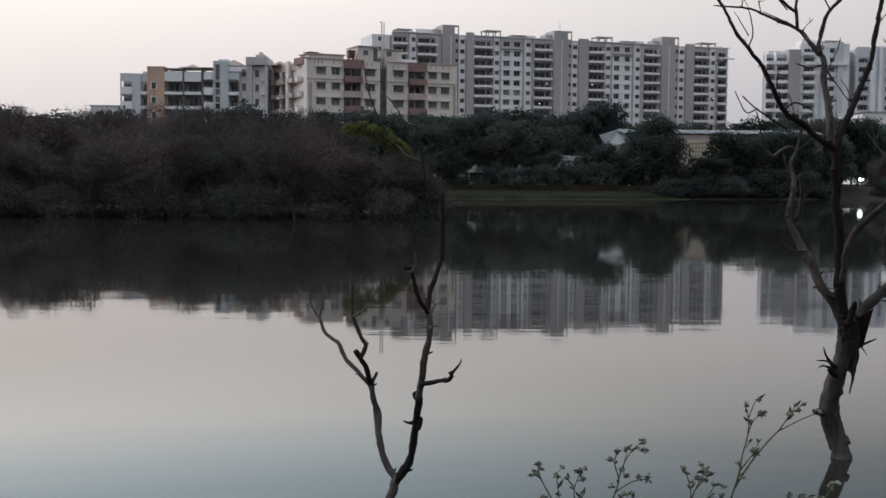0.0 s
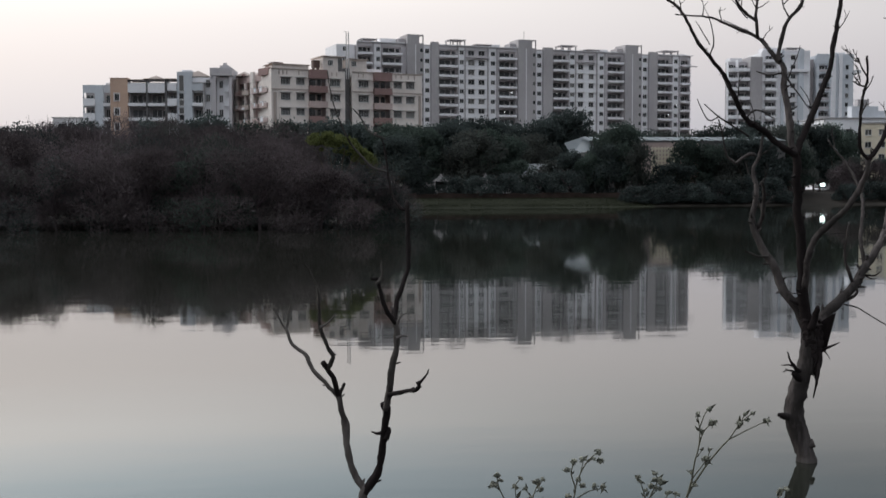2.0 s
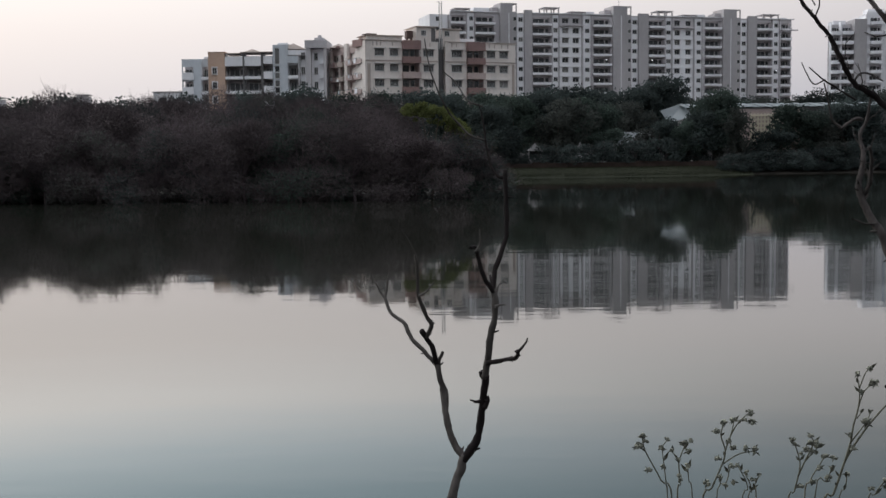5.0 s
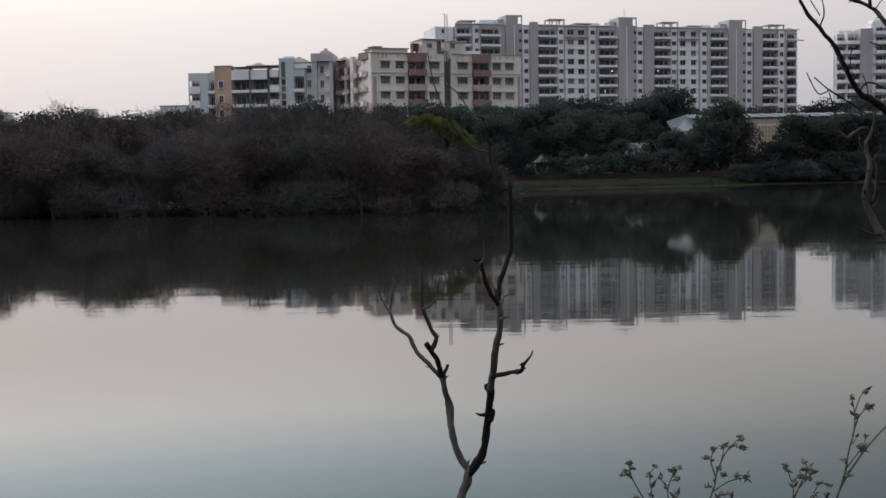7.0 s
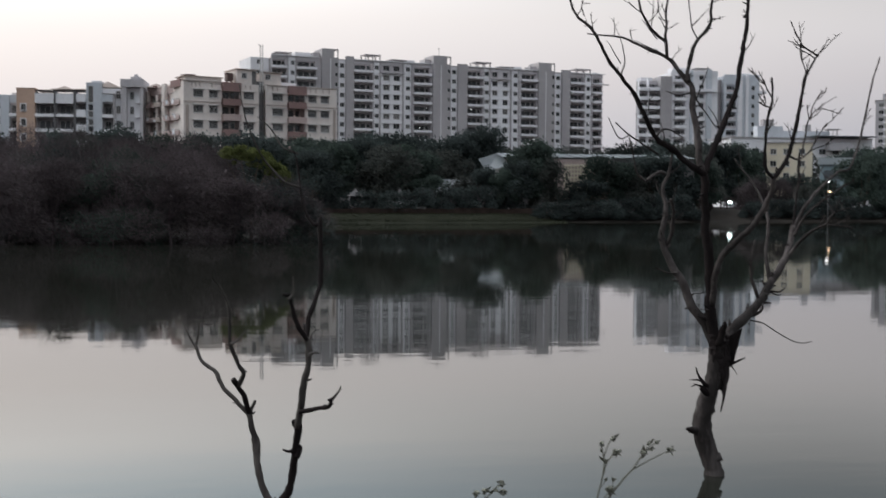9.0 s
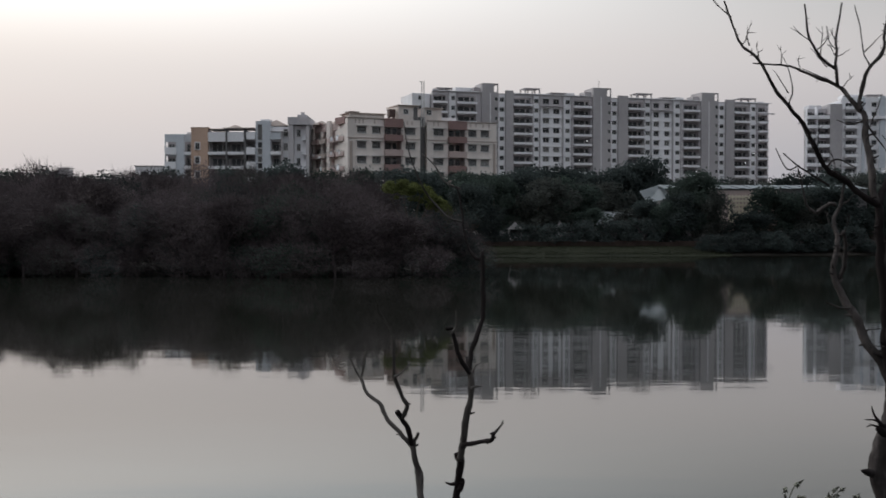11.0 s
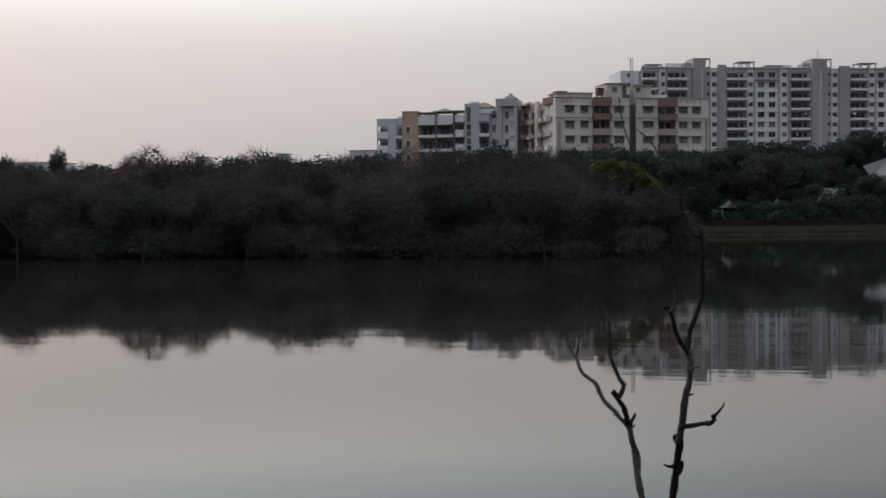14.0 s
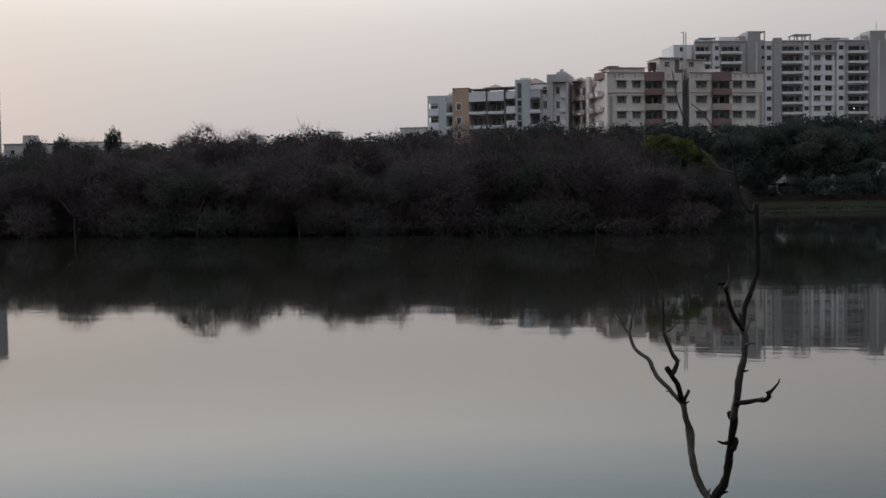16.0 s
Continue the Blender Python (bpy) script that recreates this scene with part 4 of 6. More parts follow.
lamp_post(79.0, 190, 2.9, 0.36, M_LAMP, "bright white lamp on the far bank")
lamp_post(86.9, 170, 6.3, 0.24, M_LAMPDIM, "white lamp beside the blue shed")
lamp_post(88.2, 172, 4.7, 0.22, M_LAMPWARM, "warm yellow lamp among the trees")

b = empty("hut", pose(107.2, 174, land(107.2, 174) - 0.2), "small pale hut at the water's edge", "hut")
boxes("wall", M_YELLOW, b, (0, 2.7, 0, 2, 0, 1.3))
boxes("roof", M_GREY, b, (-0.2, 2.9, -0.2, 2.2, 1.304, 1.42))
boxes("doorway", M_GLASS, b, (1.6, 2.3, -0.03, -0.004, 0.2, 1.1))


# ---- trees and shrubs ----
def quads(rng, c, size, flat=0.0, aspect=0.55):
    """Leaf blades at the points c, each a bent pair of triangles."""
    n = len(c)
    a = rng.normal(size=(n, 3))
    a[:, 2] *= 1 - flat
    a /= np.linalg.norm(a, axis=1, keepdims=True)
    b = np.cross(a, rng.normal(size=(n, 3)))
    b /= np.linalg.norm(b, axis=1, keepdims=True) + 1e-9
    s = (size * rng.uniform(0.6, 1.35, n))[:, None]
    v = np.stack([c - a * s, c + b * s * aspect, c + a * s, c - b * s * aspect], 1).reshape(-1, 3)
    return v


def slivers(rng, p, d, length, width):
    """Thin three-sided twigs from p along d."""
    n = len(p)
    a = np.cross(d, rng.normal(size=(n, 3)))
    a /= np.linalg.norm(a, axis=1, keepdims=True) + 1e-9
    b = np.cross(d, a)
    w = (width * rng.uniform(0.6, 1.4, n))[:, None]
    tip = p + d * (length * rng.uniform(0.5, 1.4, n))[:, None]
    v = np.stack([p + a * w, p + (-0.5 * a + 0.8 * b) * w, p + (-0.5 * a - 0.8 * b) * w, tip], 1).reshape(-1, 3)
    return v


def raw_mesh(name, verts, faces, material):
    me = bpy.data.meshes.new(name)
    me.from_pydata(verts.tolist(), [], faces.tolist())
    me.materials.append(material)
    return me


def leaf_faces(n):
    return (np.arange(n)[:, None] * 4 + np.arange(4)[None]).reshape(-1, 4)


def twig_faces(n):
    o = np.arange(n)[:, None, None] * 4
    return (o + np.array([[0, 1, 3], [1, 2, 3]])[None]).reshape(-1, 3)


def clump_points(rng, n, blobs):
    """Points in the outer shell of uneven clumps."""
    w = np.array([b[3] ** 2 for b in blobs])
    pick = rng.choice(len(blobs), n, p=w / w.sum())
    d = rng.normal(size=(n, 3))
    d /= np.linalg.norm(d, axis=1, keepdims=True)
    r = rng.uniform(0.35, 1.0, n) ** 0.5 * (1 + 0.22 * np.sin(d[:, 0] * 7 + pick) * np.cos(d[:, 2] * 6 + pick * 2)) * rng.choice([1.0, 1.12, 0.85], n)
    b = np.array(blobs)[pick]
    return b[:, :3] + d * r[:, None] * b[:, 3:4] * np.array([1.0, 1.0, 0.8]), d


def limbs_for(bm, rng, blobs, r, foot=0.0, forks=3):
    """A trunk that splits into limbs, each ending in a clump."""
    top = min(b[2] for b in blobs) * 0.55 + foot * 0.2
    lean = rng.uniform(-0.3, 0.3, 2)
    trunk = [(0, 0, -0.4), (lean[0] * 0.3, lean[1] * 0.3, top * 0.5), (lean[0], lean[1], top)]
    tube(bm, smooth_line(trunk, 3), list(np.linspace(r, r * 0.65, 7)), 7, 0.1)
    for b in blobs:
        mid = (lean[0] * 0.4 + b[0] * 0.55, lean[1] * 0.4 + b[1] * 0.55, (top + b[2]) / 2 + 0.2)
        line = smooth_line([(lean[0], lean[1], top * 0.93), mid, (b[0], b[1], b[2])], 3)
        tube(bm, line, list(np.linspace(r * 0.5, r * 0.12, len(line))), 5)


def broad_tree(seed, height, spread, leaf, size, count, label):
    """A broadleaf tree: trunk and limbs, and a crown of clumped leaves."""
    rng = np.random.default_rng(seed)
    blobs = []
    for i in range(15):
        an, rad = rng.uniform(0, 6.283), spread * rng.uniform(0.1, 0.95)
        z = height * rng.uniform(0.38, 0.86)
        k = math.cos(min(1.0, rad / spread) * 1.1)
        blobs.append((rad * math.cos(an), rad * math.sin(an), min(z, height * (0.45 + 0.45 * k)), spread * rng.uniform(0.26, 0.46)))
    blobs.append((0, 0, height * 0.84, spread * 0.38))
    for i in range(6):
        an = i * 1.05 + rng.uniform(-0.3, 0.3)
        blobs.append((spread * 0.75 * math.cos(an), spread * 0.75 * math.sin(an), height * rng.uniform(0.22, 0.36), spread * 0.36))
    root = empty("tree", pose(0, 0, 0), label, "tree", "lakeside trees")
    bm = bmesh.new()
    limbs_for(bm, rng, blobs[::2], height * 0.022)
    part("trunk", bm, M_TRUNK, root, smooth=True)
    c, _ = clump_points(rng, count, blobs)
    c = c[c[:, 2] > 0.25]
    crown = new("crown", raw_mesh("crown", quads(rng, c, size), leaf_faces(len(c)), leaf))
    crown.parent = root
    return root


def dry_shrub(seed, height, spread, twigs, leaves, leaf, label, category="bush", lsize=0.13):
    """A tangled shrub: many stems, a haze of bare twigs and some leaves."""
    rng = np.random.default_rng(seed)
    blobs = []
    for i in range(13):
        an, rad = rng.uniform(0, 6.283), spread * rng.uniform(0.1, 1.0)
        blobs.append((rad * math.cos(an), rad * math.sin(an) * 0.8, height * rng.uniform(0.5, 0.84) * (1 - 0.18 * rad / spread), spread * rng.uniform(0.24, 0.40)))
    for i in range(10):
        an = rng.uniform(0, 6.283)
        blobs.append((spread * 0.85 * math.cos(an), spread * 0.75 * math.sin(an), height * rng.uniform(0.08, 0.36), spread * rng.uniform(0.28, 0.42)))
    root = empty("shrub" if category == "bush" else "tree", pose(0, 0, 0), label, category, "shrubs on the wooded spit")
    bm = bmesh.new()
    limbs_for(bm, rng, blobs[:13], height * 0.016)
    part("stems", bm, M_TWIG, root, smooth=True).name = "stem"
    p, d = clump_points(rng, twigs, blobs)
    d = d + rng.normal(0, 0.55, d.shape) + np.array([0, 0, 0.35])
    d /= np.linalg.norm(d, axis=1, keepdims=True)
    ok = (p[:, 2] > 0.1) & (rng.random(len(p)) < 0.15 + (p[:, 2] / (0.48 * height)) ** 1.4)
    p, d = p[ok], d[ok]
    ob = new("brushwood", raw_mesh("brushwood", slivers(rng, p, d, 0.62, 0.013), twig_faces(len(p)), M_TWIG))
    ob.parent = root
    tagged(ob, "bare brown twigs", kind="stuff")
    c, _ = clump_points(rng, leaves, blobs)
    c = c[c[:, 2] > 0.05]
    crown = new("crown", raw_mesh("crown", quads(rng, c, lsize), leaf_faces(len(c)), leaf))
    crown.parent = root
    return root


def put(first, spots, name=None):
    """The first goes to the first spot, copies to the others: x, y, turn, size, height."""
    for i, (x, y, turn, s, h) in enumerate(spots):
        m = Matrix.Translation((x, y, max(land(x, y), -0.2) - 0.05)) @ pose(0, 0, 0, 0, 0, turn)
        ob = first if i == 0 else copy_thing(first, m)
        ob.matrix_basis = m @ Matrix.Diagonal((s, s, h, 1))


SHRUB_KINDS = [
    dry_shrub(21, 6.6, 3.6, 9000, 8000, M_LEAFDRY, "tangled brown leafless shrub at the water's edge", lsize=0.085),
    dry_shrub(22, 6.8, 3.8, 11000, 6500, M_LEAFDRY, "dense reddish-brown dry thicket over the water", lsize=0.08),
    dry_shrub(23, 6.4, 3.4, 6000, 10000, M_LEAF, "dark green shrub with bare twigs showing through", lsize=0.09),
    dry_shrub(24, 6.9, 3.7, 9000, 8000, M_LEAFGREY, "dusty grey-green shrub with a twiggy top", lsize=0.085),
    dry_shrub(25, 6.7, 3.7, 10000, 8000, M_LEAFDEEP, "dark thorny thicket with sparse leaves", lsize=0.085),
]
srng = random.Random(8)
spots = [[] for _ in SHRUB_KINDS]
for row, (back, step) in enumerate(((1.0, 3.7), (5.6, 4.6), (11.0, 7.0))):
    x = -70.0
    while x < 0.6 - row * 2.2:
        y = isle_edge(x) + back + srng.uniform(-0.9, 0.9)
        tall = (0.90, 1.01, 1.07)[row] * srng.uniform(0.88, 1.12) * (0.74 if x > -4.0 else 1.0)
        kind = srng.choice((0, 0, 1, 1, 2, 3, 4))
        spots[kind].append((x, y, srng.uniform(0, 360), srng.uniform(0.9, 1.12), tall))
        x += step * srng.uniform(0.75, 1.2)
# a taller, thinner belt of the same growth behind
x = -86.0
while x < -7.0:
    kind = srng.choice((0, 1, 1, 3, 4))
    spots[kind].append((x, 121 + srng.uniform(-4, 4), srng.uniform(0, 360), srng.uniform(1.2, 1.5), srng.uniform(1.32, 1.56) * (0.9 if x < -45 else 1.0)))
    x += srng.uniform(3.6, 5.2)
for first, where in zip(SHRUB_KINDS, spots):
    put(first, where)



def canopy_tree():
    """A leaning tree at the tip of the spit with a thin, flat crown that droops to one side."""
    rng = np.random.default_rng(31)
    root = empty("tree", pose(-1.3, 82.0, land(-1.3, 82.0) - 0.1), "yellow-green leafy tree with a flat drooping crown", "tree")
    blobs = []
    for i in range(90):
        x = rng.uniform(-1, 1) * 2.3 + 0.35
        top = 6.45 - 0.09 * (x + 0.8) ** 2 - 0.5 * max(0.0, x - 1.1)
        blobs.append((x, rng.uniform(-1.3, 1.3), top - abs(rng.normal(0, 0.55)) * (0.5 + 0.25 * (x + 2)), rng.uniform(0.16, 0.36)))
    for i in range(26):
        x = 1.1 + rng.uniform(0, 1.6)
        blobs.append((x, rng.uniform(-0.6, 0.6), 5.75 - 1.1 * (x - 1.1) + rng.uniform(-0.5, 0.25), rng.uniform(0.12, 0.26)))
    bm = bmesh.new()
    limbs_for(bm, rng, blobs[::9], 0.14)
    part("trunk", bm, M_TRUNK, root, smooth=True)
    c, _ = clump_points(rng, 14000, blobs)
    crown = new("crown", raw_mesh("crown", quads(rng, c, 0.065), leaf_faces(len(c)), M_LEAFYEL))
    crown.parent = root


canopy_tree()
put(dry_shrub(32, 6.0, 2.2, 2500, 5500, M_LEAF, "green leafy bush among the dry thicket"), [(-31, 80.4, 20, 1.0, 0.92), (-29.2, 79.6, 220, 0.9, 0.7), (-15.5, 81.6, 75, 1.1, 1.08), (-51, 80.0, 140, 1.1, 1.05), (-56, 80.5, 60, 1.2, 1.1), (1.3, 82.0, 200, 0.85, 0.72)])
# the flat-topped bare crown that rises over the thicket
put(dry_shrub(33, 8.2, 3.4, 9000, 1600, M_TWIG, "flat-topped bare thorn tree rising over the thicket", "tree"), [(-38.2, 86.5, 0, 1.05, 1.16), (-35.0, 87.5, 100, 0.9, 1.08), (-28.8, 88, 200, 0.9, 1.05)])

TREE_KINDS = [
    broad_tree(41, 10.5, 4.6, M_LEAFDEEP, 0.22, 6800, "dark broadleaf tree on the far bank"),
    broad_tree(42, 10.0, 4.2, M_LEAF, 0.22, 6600, "dark green rounded tree on the far bank"),
    broad_tree(43, 9.0, 4.4, M_LEAFGREY, 0.21, 6600, "dusty grey-green tree on the far bank"),
]
spots = [[] for _ in TREE_KINDS]
# front row on the bank: x, y, size, height
FRONT = [(5.5, 160, 0.9, 0.82), (9.0, 166, 0.9, 0.98), (15.5, 165, 1.1, 1.02), (13.4, 172, 1.0, 1.06), (20.5, 171, 0.9, 1.0), (24.5, 175, 1.0, 1.0), (31.0, 163.5, 0.62, 0.62), (33.4, 162.5, 0.55, 0.62),
         (27.0, 180, 1.0, 1.05), (35.3, 164.0, 0.8, 0.74), (37.6, 165, 0.9, 1.06), (40.2, 164.0, 0.65, 0.9), (45.2, 162.5, 0.75, 0.52), (49.5, 166, 0.9, 0.88), (53.8, 166, 0.95, 0.84), (58, 168, 0.95, 0.93), (23.0, 163.2, 0.7, 0.5), (27.2, 164.0, 0.75, 0.55), (61.5, 170, 0.9, 0.88),
         (66, 172, 0.9, 0.85), (69, 176, 0.75, 0.98), (80.4, 197.5, 0.85, 1.2), (84.4, 197.5, 0.8, 1.24), (83.5, 186, 0.8, 0.66), (88.5, 184, 0.8, 0.6), (92.5, 182, 0.8, 0.56), (86.5, 179, 0.6, 0.5), (64, 212, 1.1, 1.0), (72, 214, 1.1, 1.0), (80.5, 214, 1.0, 0.78), (88, 213, 1.0, 0.7), (96, 214, 1.1, 0.7), (104, 214, 1.2, 0.9), (103, 190, 0.95, 1.05), (97.5, 178, 0.95, 1.1), (108, 184, 1.0, 1.05), (114, 188, 1.0, 0.95), (120, 190, 1.1, 1.05), (127, 192, 1.1, 1.1), (134, 196, 1.1, 1.1)]
for i, (x, y, s, h) in enumerate(FRONT):
    spots[i * 7 % 3].append((x, y, i * 77.0, s, h))
x = 0.0
while x < 150:
    y = 194 + srng.uniform(-3, 5)
    if not 84 < x < 102:
        spots[srng.randrange(3)].append((x, y, srng.uniform(0, 360), srng.uniform(0.9, 1.1), srng.uniform(1.12, 1.28)))
    x += srng.uniform(4.5, 6.5)
spots[0] += [(36.4, 193, 10, 0.9, 1.42), (33.0, 194, 100, 0.8, 1.30)]
x = -30.0
while x < 175:
    spots[srng.randrange(3)].append((x, 226 + srng.uniform(-2, 8), srng.uniform(0, 360), srng.uniform(1.1, 1.3), srng.uniform(1.2, 1.45)))
    x += srng.uniform(7, 10)
x = -75.0
while x < 0:
    spots[srng.randrange(3)].append((x, 150 + srng.uniform(-2, 8), srng.uniform(0, 360), 1.1, srng.uniform(0.95, 1.12)))
    x += srng.uniform(7, 9)
for x, y, s, h in ((-96.6, 180, 0.34, 1.30), (-113, 182, 0.6, 1.16), (-107.5, 182, 0.45, 1.2), (-118, 176, 1.0, 0.95), (-88, 176, 1.1, 0.98), (-82, 180, 1.0, 1.02), (-101, 178, 1.0, 0.98), (-125, 178, 1.2, 0.95)):
    spots[0].append((x, y, x * 3, s, h))
for first, where in zip(TREE_KINDS, spots):
    put(first, where)
# low undergrowth along the far bank
put(dry_shrub(51, 3.0, 2.4, 250, 3800, M_LEAFDEEP, "low dark undergrowth on the far bank"),
    [(3.5 + 4.4 * i, far_shore(3.5 + 4.4 * i) + (9.6 if i < 8 else 2.5) + (i * 37 % 5) * 0.4, i * 61.0, 1.0 + (i * 13 % 4) * 0.08, 0.75 + (i * 29 % 7) * 0.09) for i in range(30) if i not in (14, 15)]
    + [(40.6 + 2.2 * i, far_shore(40.6 + 2.2 * i) + 2.0 + (i * 31 % 5) * 0.5, i * 83.0, 0.8, 0.4 + (i * 17 % 5) * 0.07) for i in range(11)])
put(dry_shrub(52, 6.0, 3.2, 4500, 3200, M_LEAFDRY, "brown dry thicket below the yellow house"), [(80.0, 182, 10, 0.95, 0.92), (84.2, 183, 100, 1.0, 0.98), (88.4, 185, 200, 1.0, 0.9), (76.0, 171, 300, 0.7, 0.5), (78.6, 197.0, 40, 1.0, 0.7), (83.0, 195.0, 150, 1.0, 0.75)])


# ---- the two dead trees standing in the shallows ----
spur_rng = random.Random(19)


def crook(p, r):
    """Small sideways kinks, so that no branch runs smooth."""
    big = Vector((noise.noise(p * 4.1), noise.noise(p * 4.1 + Vector((9, 0, 0))), 0.4 * noise.noise(p * 4.1 + Vector((0, 5, 0)))))
    small = Vector((noise.noise(p * 17), noise.noise(p * 17 + Vector((9, 0, 0))), noise.noise(p * 17 + Vector((0, 5, 0)))))
    return big * (0.010 + 0.25 * min(r, 0.05)) + small * (0.004 + 0.18 * min(r, 0.03))


def spur(bm, p, along, r):
    """A short broken side shoot or a knot."""
    d = Vector((spur_rng.gauss(0, 1), spur_rng.gauss(0, 0.7), spur_rng.gauss(0.3, 0.6)))
    d = (d - along * d.dot(along) * 0.6).normalized()
    ln = r * spur_rng.uniform(1.2, 2.6) + 0.008
    mid = p + d * ln * 0.6 + Vector((0, 0, ln * 0.1))
    tube(bm, [p, mid, p + d * ln + along * ln * 0.25], [r * 0.5, r * 0.32, r * 0.16], 5)


def fine_twig(tree, p, along, length):
    """A thin forking shoot."""
    d = (along * 0.5 + Vector((spur_rng.gauss(0, 0.8), spur_rng.gauss(0, 0.6), spur_rng.uniform(0.1, 0.9)))).normalized()
    pts = [p]
    for i in range(4):
        d = (d + Vector((spur_rng.gauss(0, 0.22), spur_rng.gauss(0, 0.2), spur_rng.gauss(0.08, 0.2)))).normalized()
        pts.append(pts[-1] + d * length / 4)
    bm = bmesh.new()
    tube(bm, pts, [0.0072, 0.006, 0.005, 0.004, 0.0025], 5)
    for i in (2, 3):
        e = (d + Vector((spur_rng.gauss(0, 0.8), spur_rng.gauss(0, 0.5), spur_rng.gauss(0.1, 0.4)))).normalized()
        tube(bm, [pts[i], pts[i] + e * length * 0.16, pts[i] + e * length * 0.3 + Vector((0, 0, 0.01))], [0.004, 0.003, 0.0016], 4)
    part("twig", bm, M_BARK, tree)


def limb(tree, name, pts, r0, r1, bark=None):
    """A branch of a dead tree: a crooked, tapering tube with knots and broken shoots."""
    line = smooth_line(pts, 6)
    n = len(line)
    if tree == dead_tree:
        slim = 0.96 if r0 > 0.09 else 0.85
        r0, r1 = r0 * slim, r1 * slim
    elif pts[-1][2] > 2.2:
        r0, r1 = r0 * 1.05 + 0.0008, r1 * 1.05 + 0.001
    line = [p + crook(p, r0) * min(i, n - 1 - i, 3) / 3 for i, p in enumerate(line)]
    radii = []
    for i, p in enumerate(line):
        k = i / (n - 1)
        radii.append((r0 + (r1 - r0) * k) * (1 + (0.09 if r0 > 0.06 else 0.20) * noise.noise(p * (6 if r0 > 0.06 else 14)) + 0.08 * noise.noise(p * 40)))
    bm = bmesh.new()
    tube(bm, line, radii, 12 if r0 > 0.04 else 8 if r0 > 0.012 else 6, 0.22)
    if name in ("limb", "twig") and r0 > 0.004:
        for i in range(2, n - 1):
            if spur_rng.random() < ((0.30 if name == "limb" else 0.16) if tree == dead_tree else 0.09):
                spur(bm, line[i], (line[i + 1] - line[i - 1]).normalized(), radii[i])
    ob = part(name, bm, bark or (M_BARK if tree == dead_tree else M_BARKPALE), tree, smooth=True)
    if name == "limb" and r1 < 0.025 and pts[-1][2] > 2.3 and tree == dead_tree:
        for k in range(3):
            i = spur_rng.randrange(n // 3, n - 2)
            fine_twig(tree, line[i], (line[i + 1] - line[i - 1]).normalized(), spur_rng.uniform(0.12, 0.34))
    return ob


dead_tree = empty("dead_tree", pose(4.8, 12.0, 0), "tall bare dead tree with grey-brown bark standing in the lake", "tree")
limb(dead_tree, "trunk", [(0.09, 0.00, -0.20), (0.082, 0.00, -0.03), (0.022, 0.00, 0.20), (-0.06, 0.00, 0.43), (-0.07, 0.00, 0.58), (-0.035, 0.00, 0.76), (0.015, 0.00, 0.93), (0.07, 0.00, 1.14), (0.105, 0.00, 1.48)], 0.1122, 0.0985)
limb(dead_tree, "limb", [(0.11, 0.00, 1.32), (-0.00, 0.07, 1.62), (-0.14, 0.14, 1.83), (-0.22, 0.21, 2.08), (-0.32, 0.29, 2.26), (-0.39, 0.36, 2.44), (-0.41, 0.43, 2.60), (-0.36, 0.50, 2.79)], 0.0709, 0.0325)
limb(dead_tree, "limb", [(-0.36, 0.50, 2.76), (-0.32, 0.57, 2.98), (-0.33, 0.65, 3.17), (-0.24, 0.72, 3.36), (-0.15, 0.80, 3.66)], 0.0340, 0.0140)
limb(dead_tree, "limb", [(-0.36, 0.45, 2.47), (-0.33, 0.35, 2.66), (-0.35, 0.25, 2.89), (-0.41, 0.15, 3.04)], 0.0330, 0.0165)
limb(dead_tree, "limb", [(0.10, 0.00, 1.41), (-0.01, -0.05, 1.76), (-0.05, -0.10, 2.07), (-0.09, -0.15, 2.44), (-0.14, -0.20, 2.74), (-0.17, -0.25, 3.05), (-0.21, -0.30, 3.33)], 0.0768, 0.0443, M_BARKDARK)
limb(dead_tree, "limb", [(-0.21, -0.30, 3.31), (-0.44, -0.37, 3.43), (-0.62, -0.44, 3.57), (-0.80, -0.51, 3.65), (-0.90, -0.59, 3.76), (-1.02, -0.66, 3.94), (-1.15, -0.73, 4.12), (-1.31, -0.80, 4.29)], 0.0413, 0.0207, M_BARKDARK)
limb(dead_tree, "limb", [(-1.31, -0.80, 4.28), (-1.43, -0.84, 4.41), (-1.53, -0.89, 4.57), (-1.63, -0.93, 4.70), (-1.79, -0.97, 4.82), (-1.86, -1.01, 4.90), (-1.93, -1.06, 5.05), (-2.01, -1.10, 5.23)], 0.0207, 0.0103)
limb(dead_tree, "limb", [(-0.21, -0.30, 3.31), (-0.24, -0.24, 3.46), (-0.25, -0.18, 3.71), (-0.26, -0.12, 3.95), (-0.26, -0.06, 4.17), (-0.26, 0.00, 4.29)], 0.0473, 0.0354)
limb(dead_tree, "limb", [(-0.25, 0.00, 4.28), (-0.32, 0.10, 4.39), (-0.41, 0.20, 4.56), (-0.54, 0.30, 4.66), (-0.77, 0.40, 4.77), (-0.93, 0.50, 4.85), (-1.26, 0.60, 4.89)], 0.0325, 0.0089)
limb(dead_tree, "limb", [(-0.28, 0.00, 4.32), (-0.29, 0.04, 4.40), (-0.23, 0.09, 4.58), (-0.16, 0.13, 4.77), (-0.01, 0.17, 4.93), (0.04, 0.21, 5.10), (0.08, 0.26, 5.29), (0.12, 0.30, 5.61)], 0.0295, 0.0148)
limb(dead_tree, "limb", [(-0.46, 0.20, 4.59), (-0.51, 0.12, 4.79), (-0.52, 0.05, 4.93), (-0.56, -0.03, 5.10), (-0.53, -0.10, 5.42)], 0.0207, 0.0103)
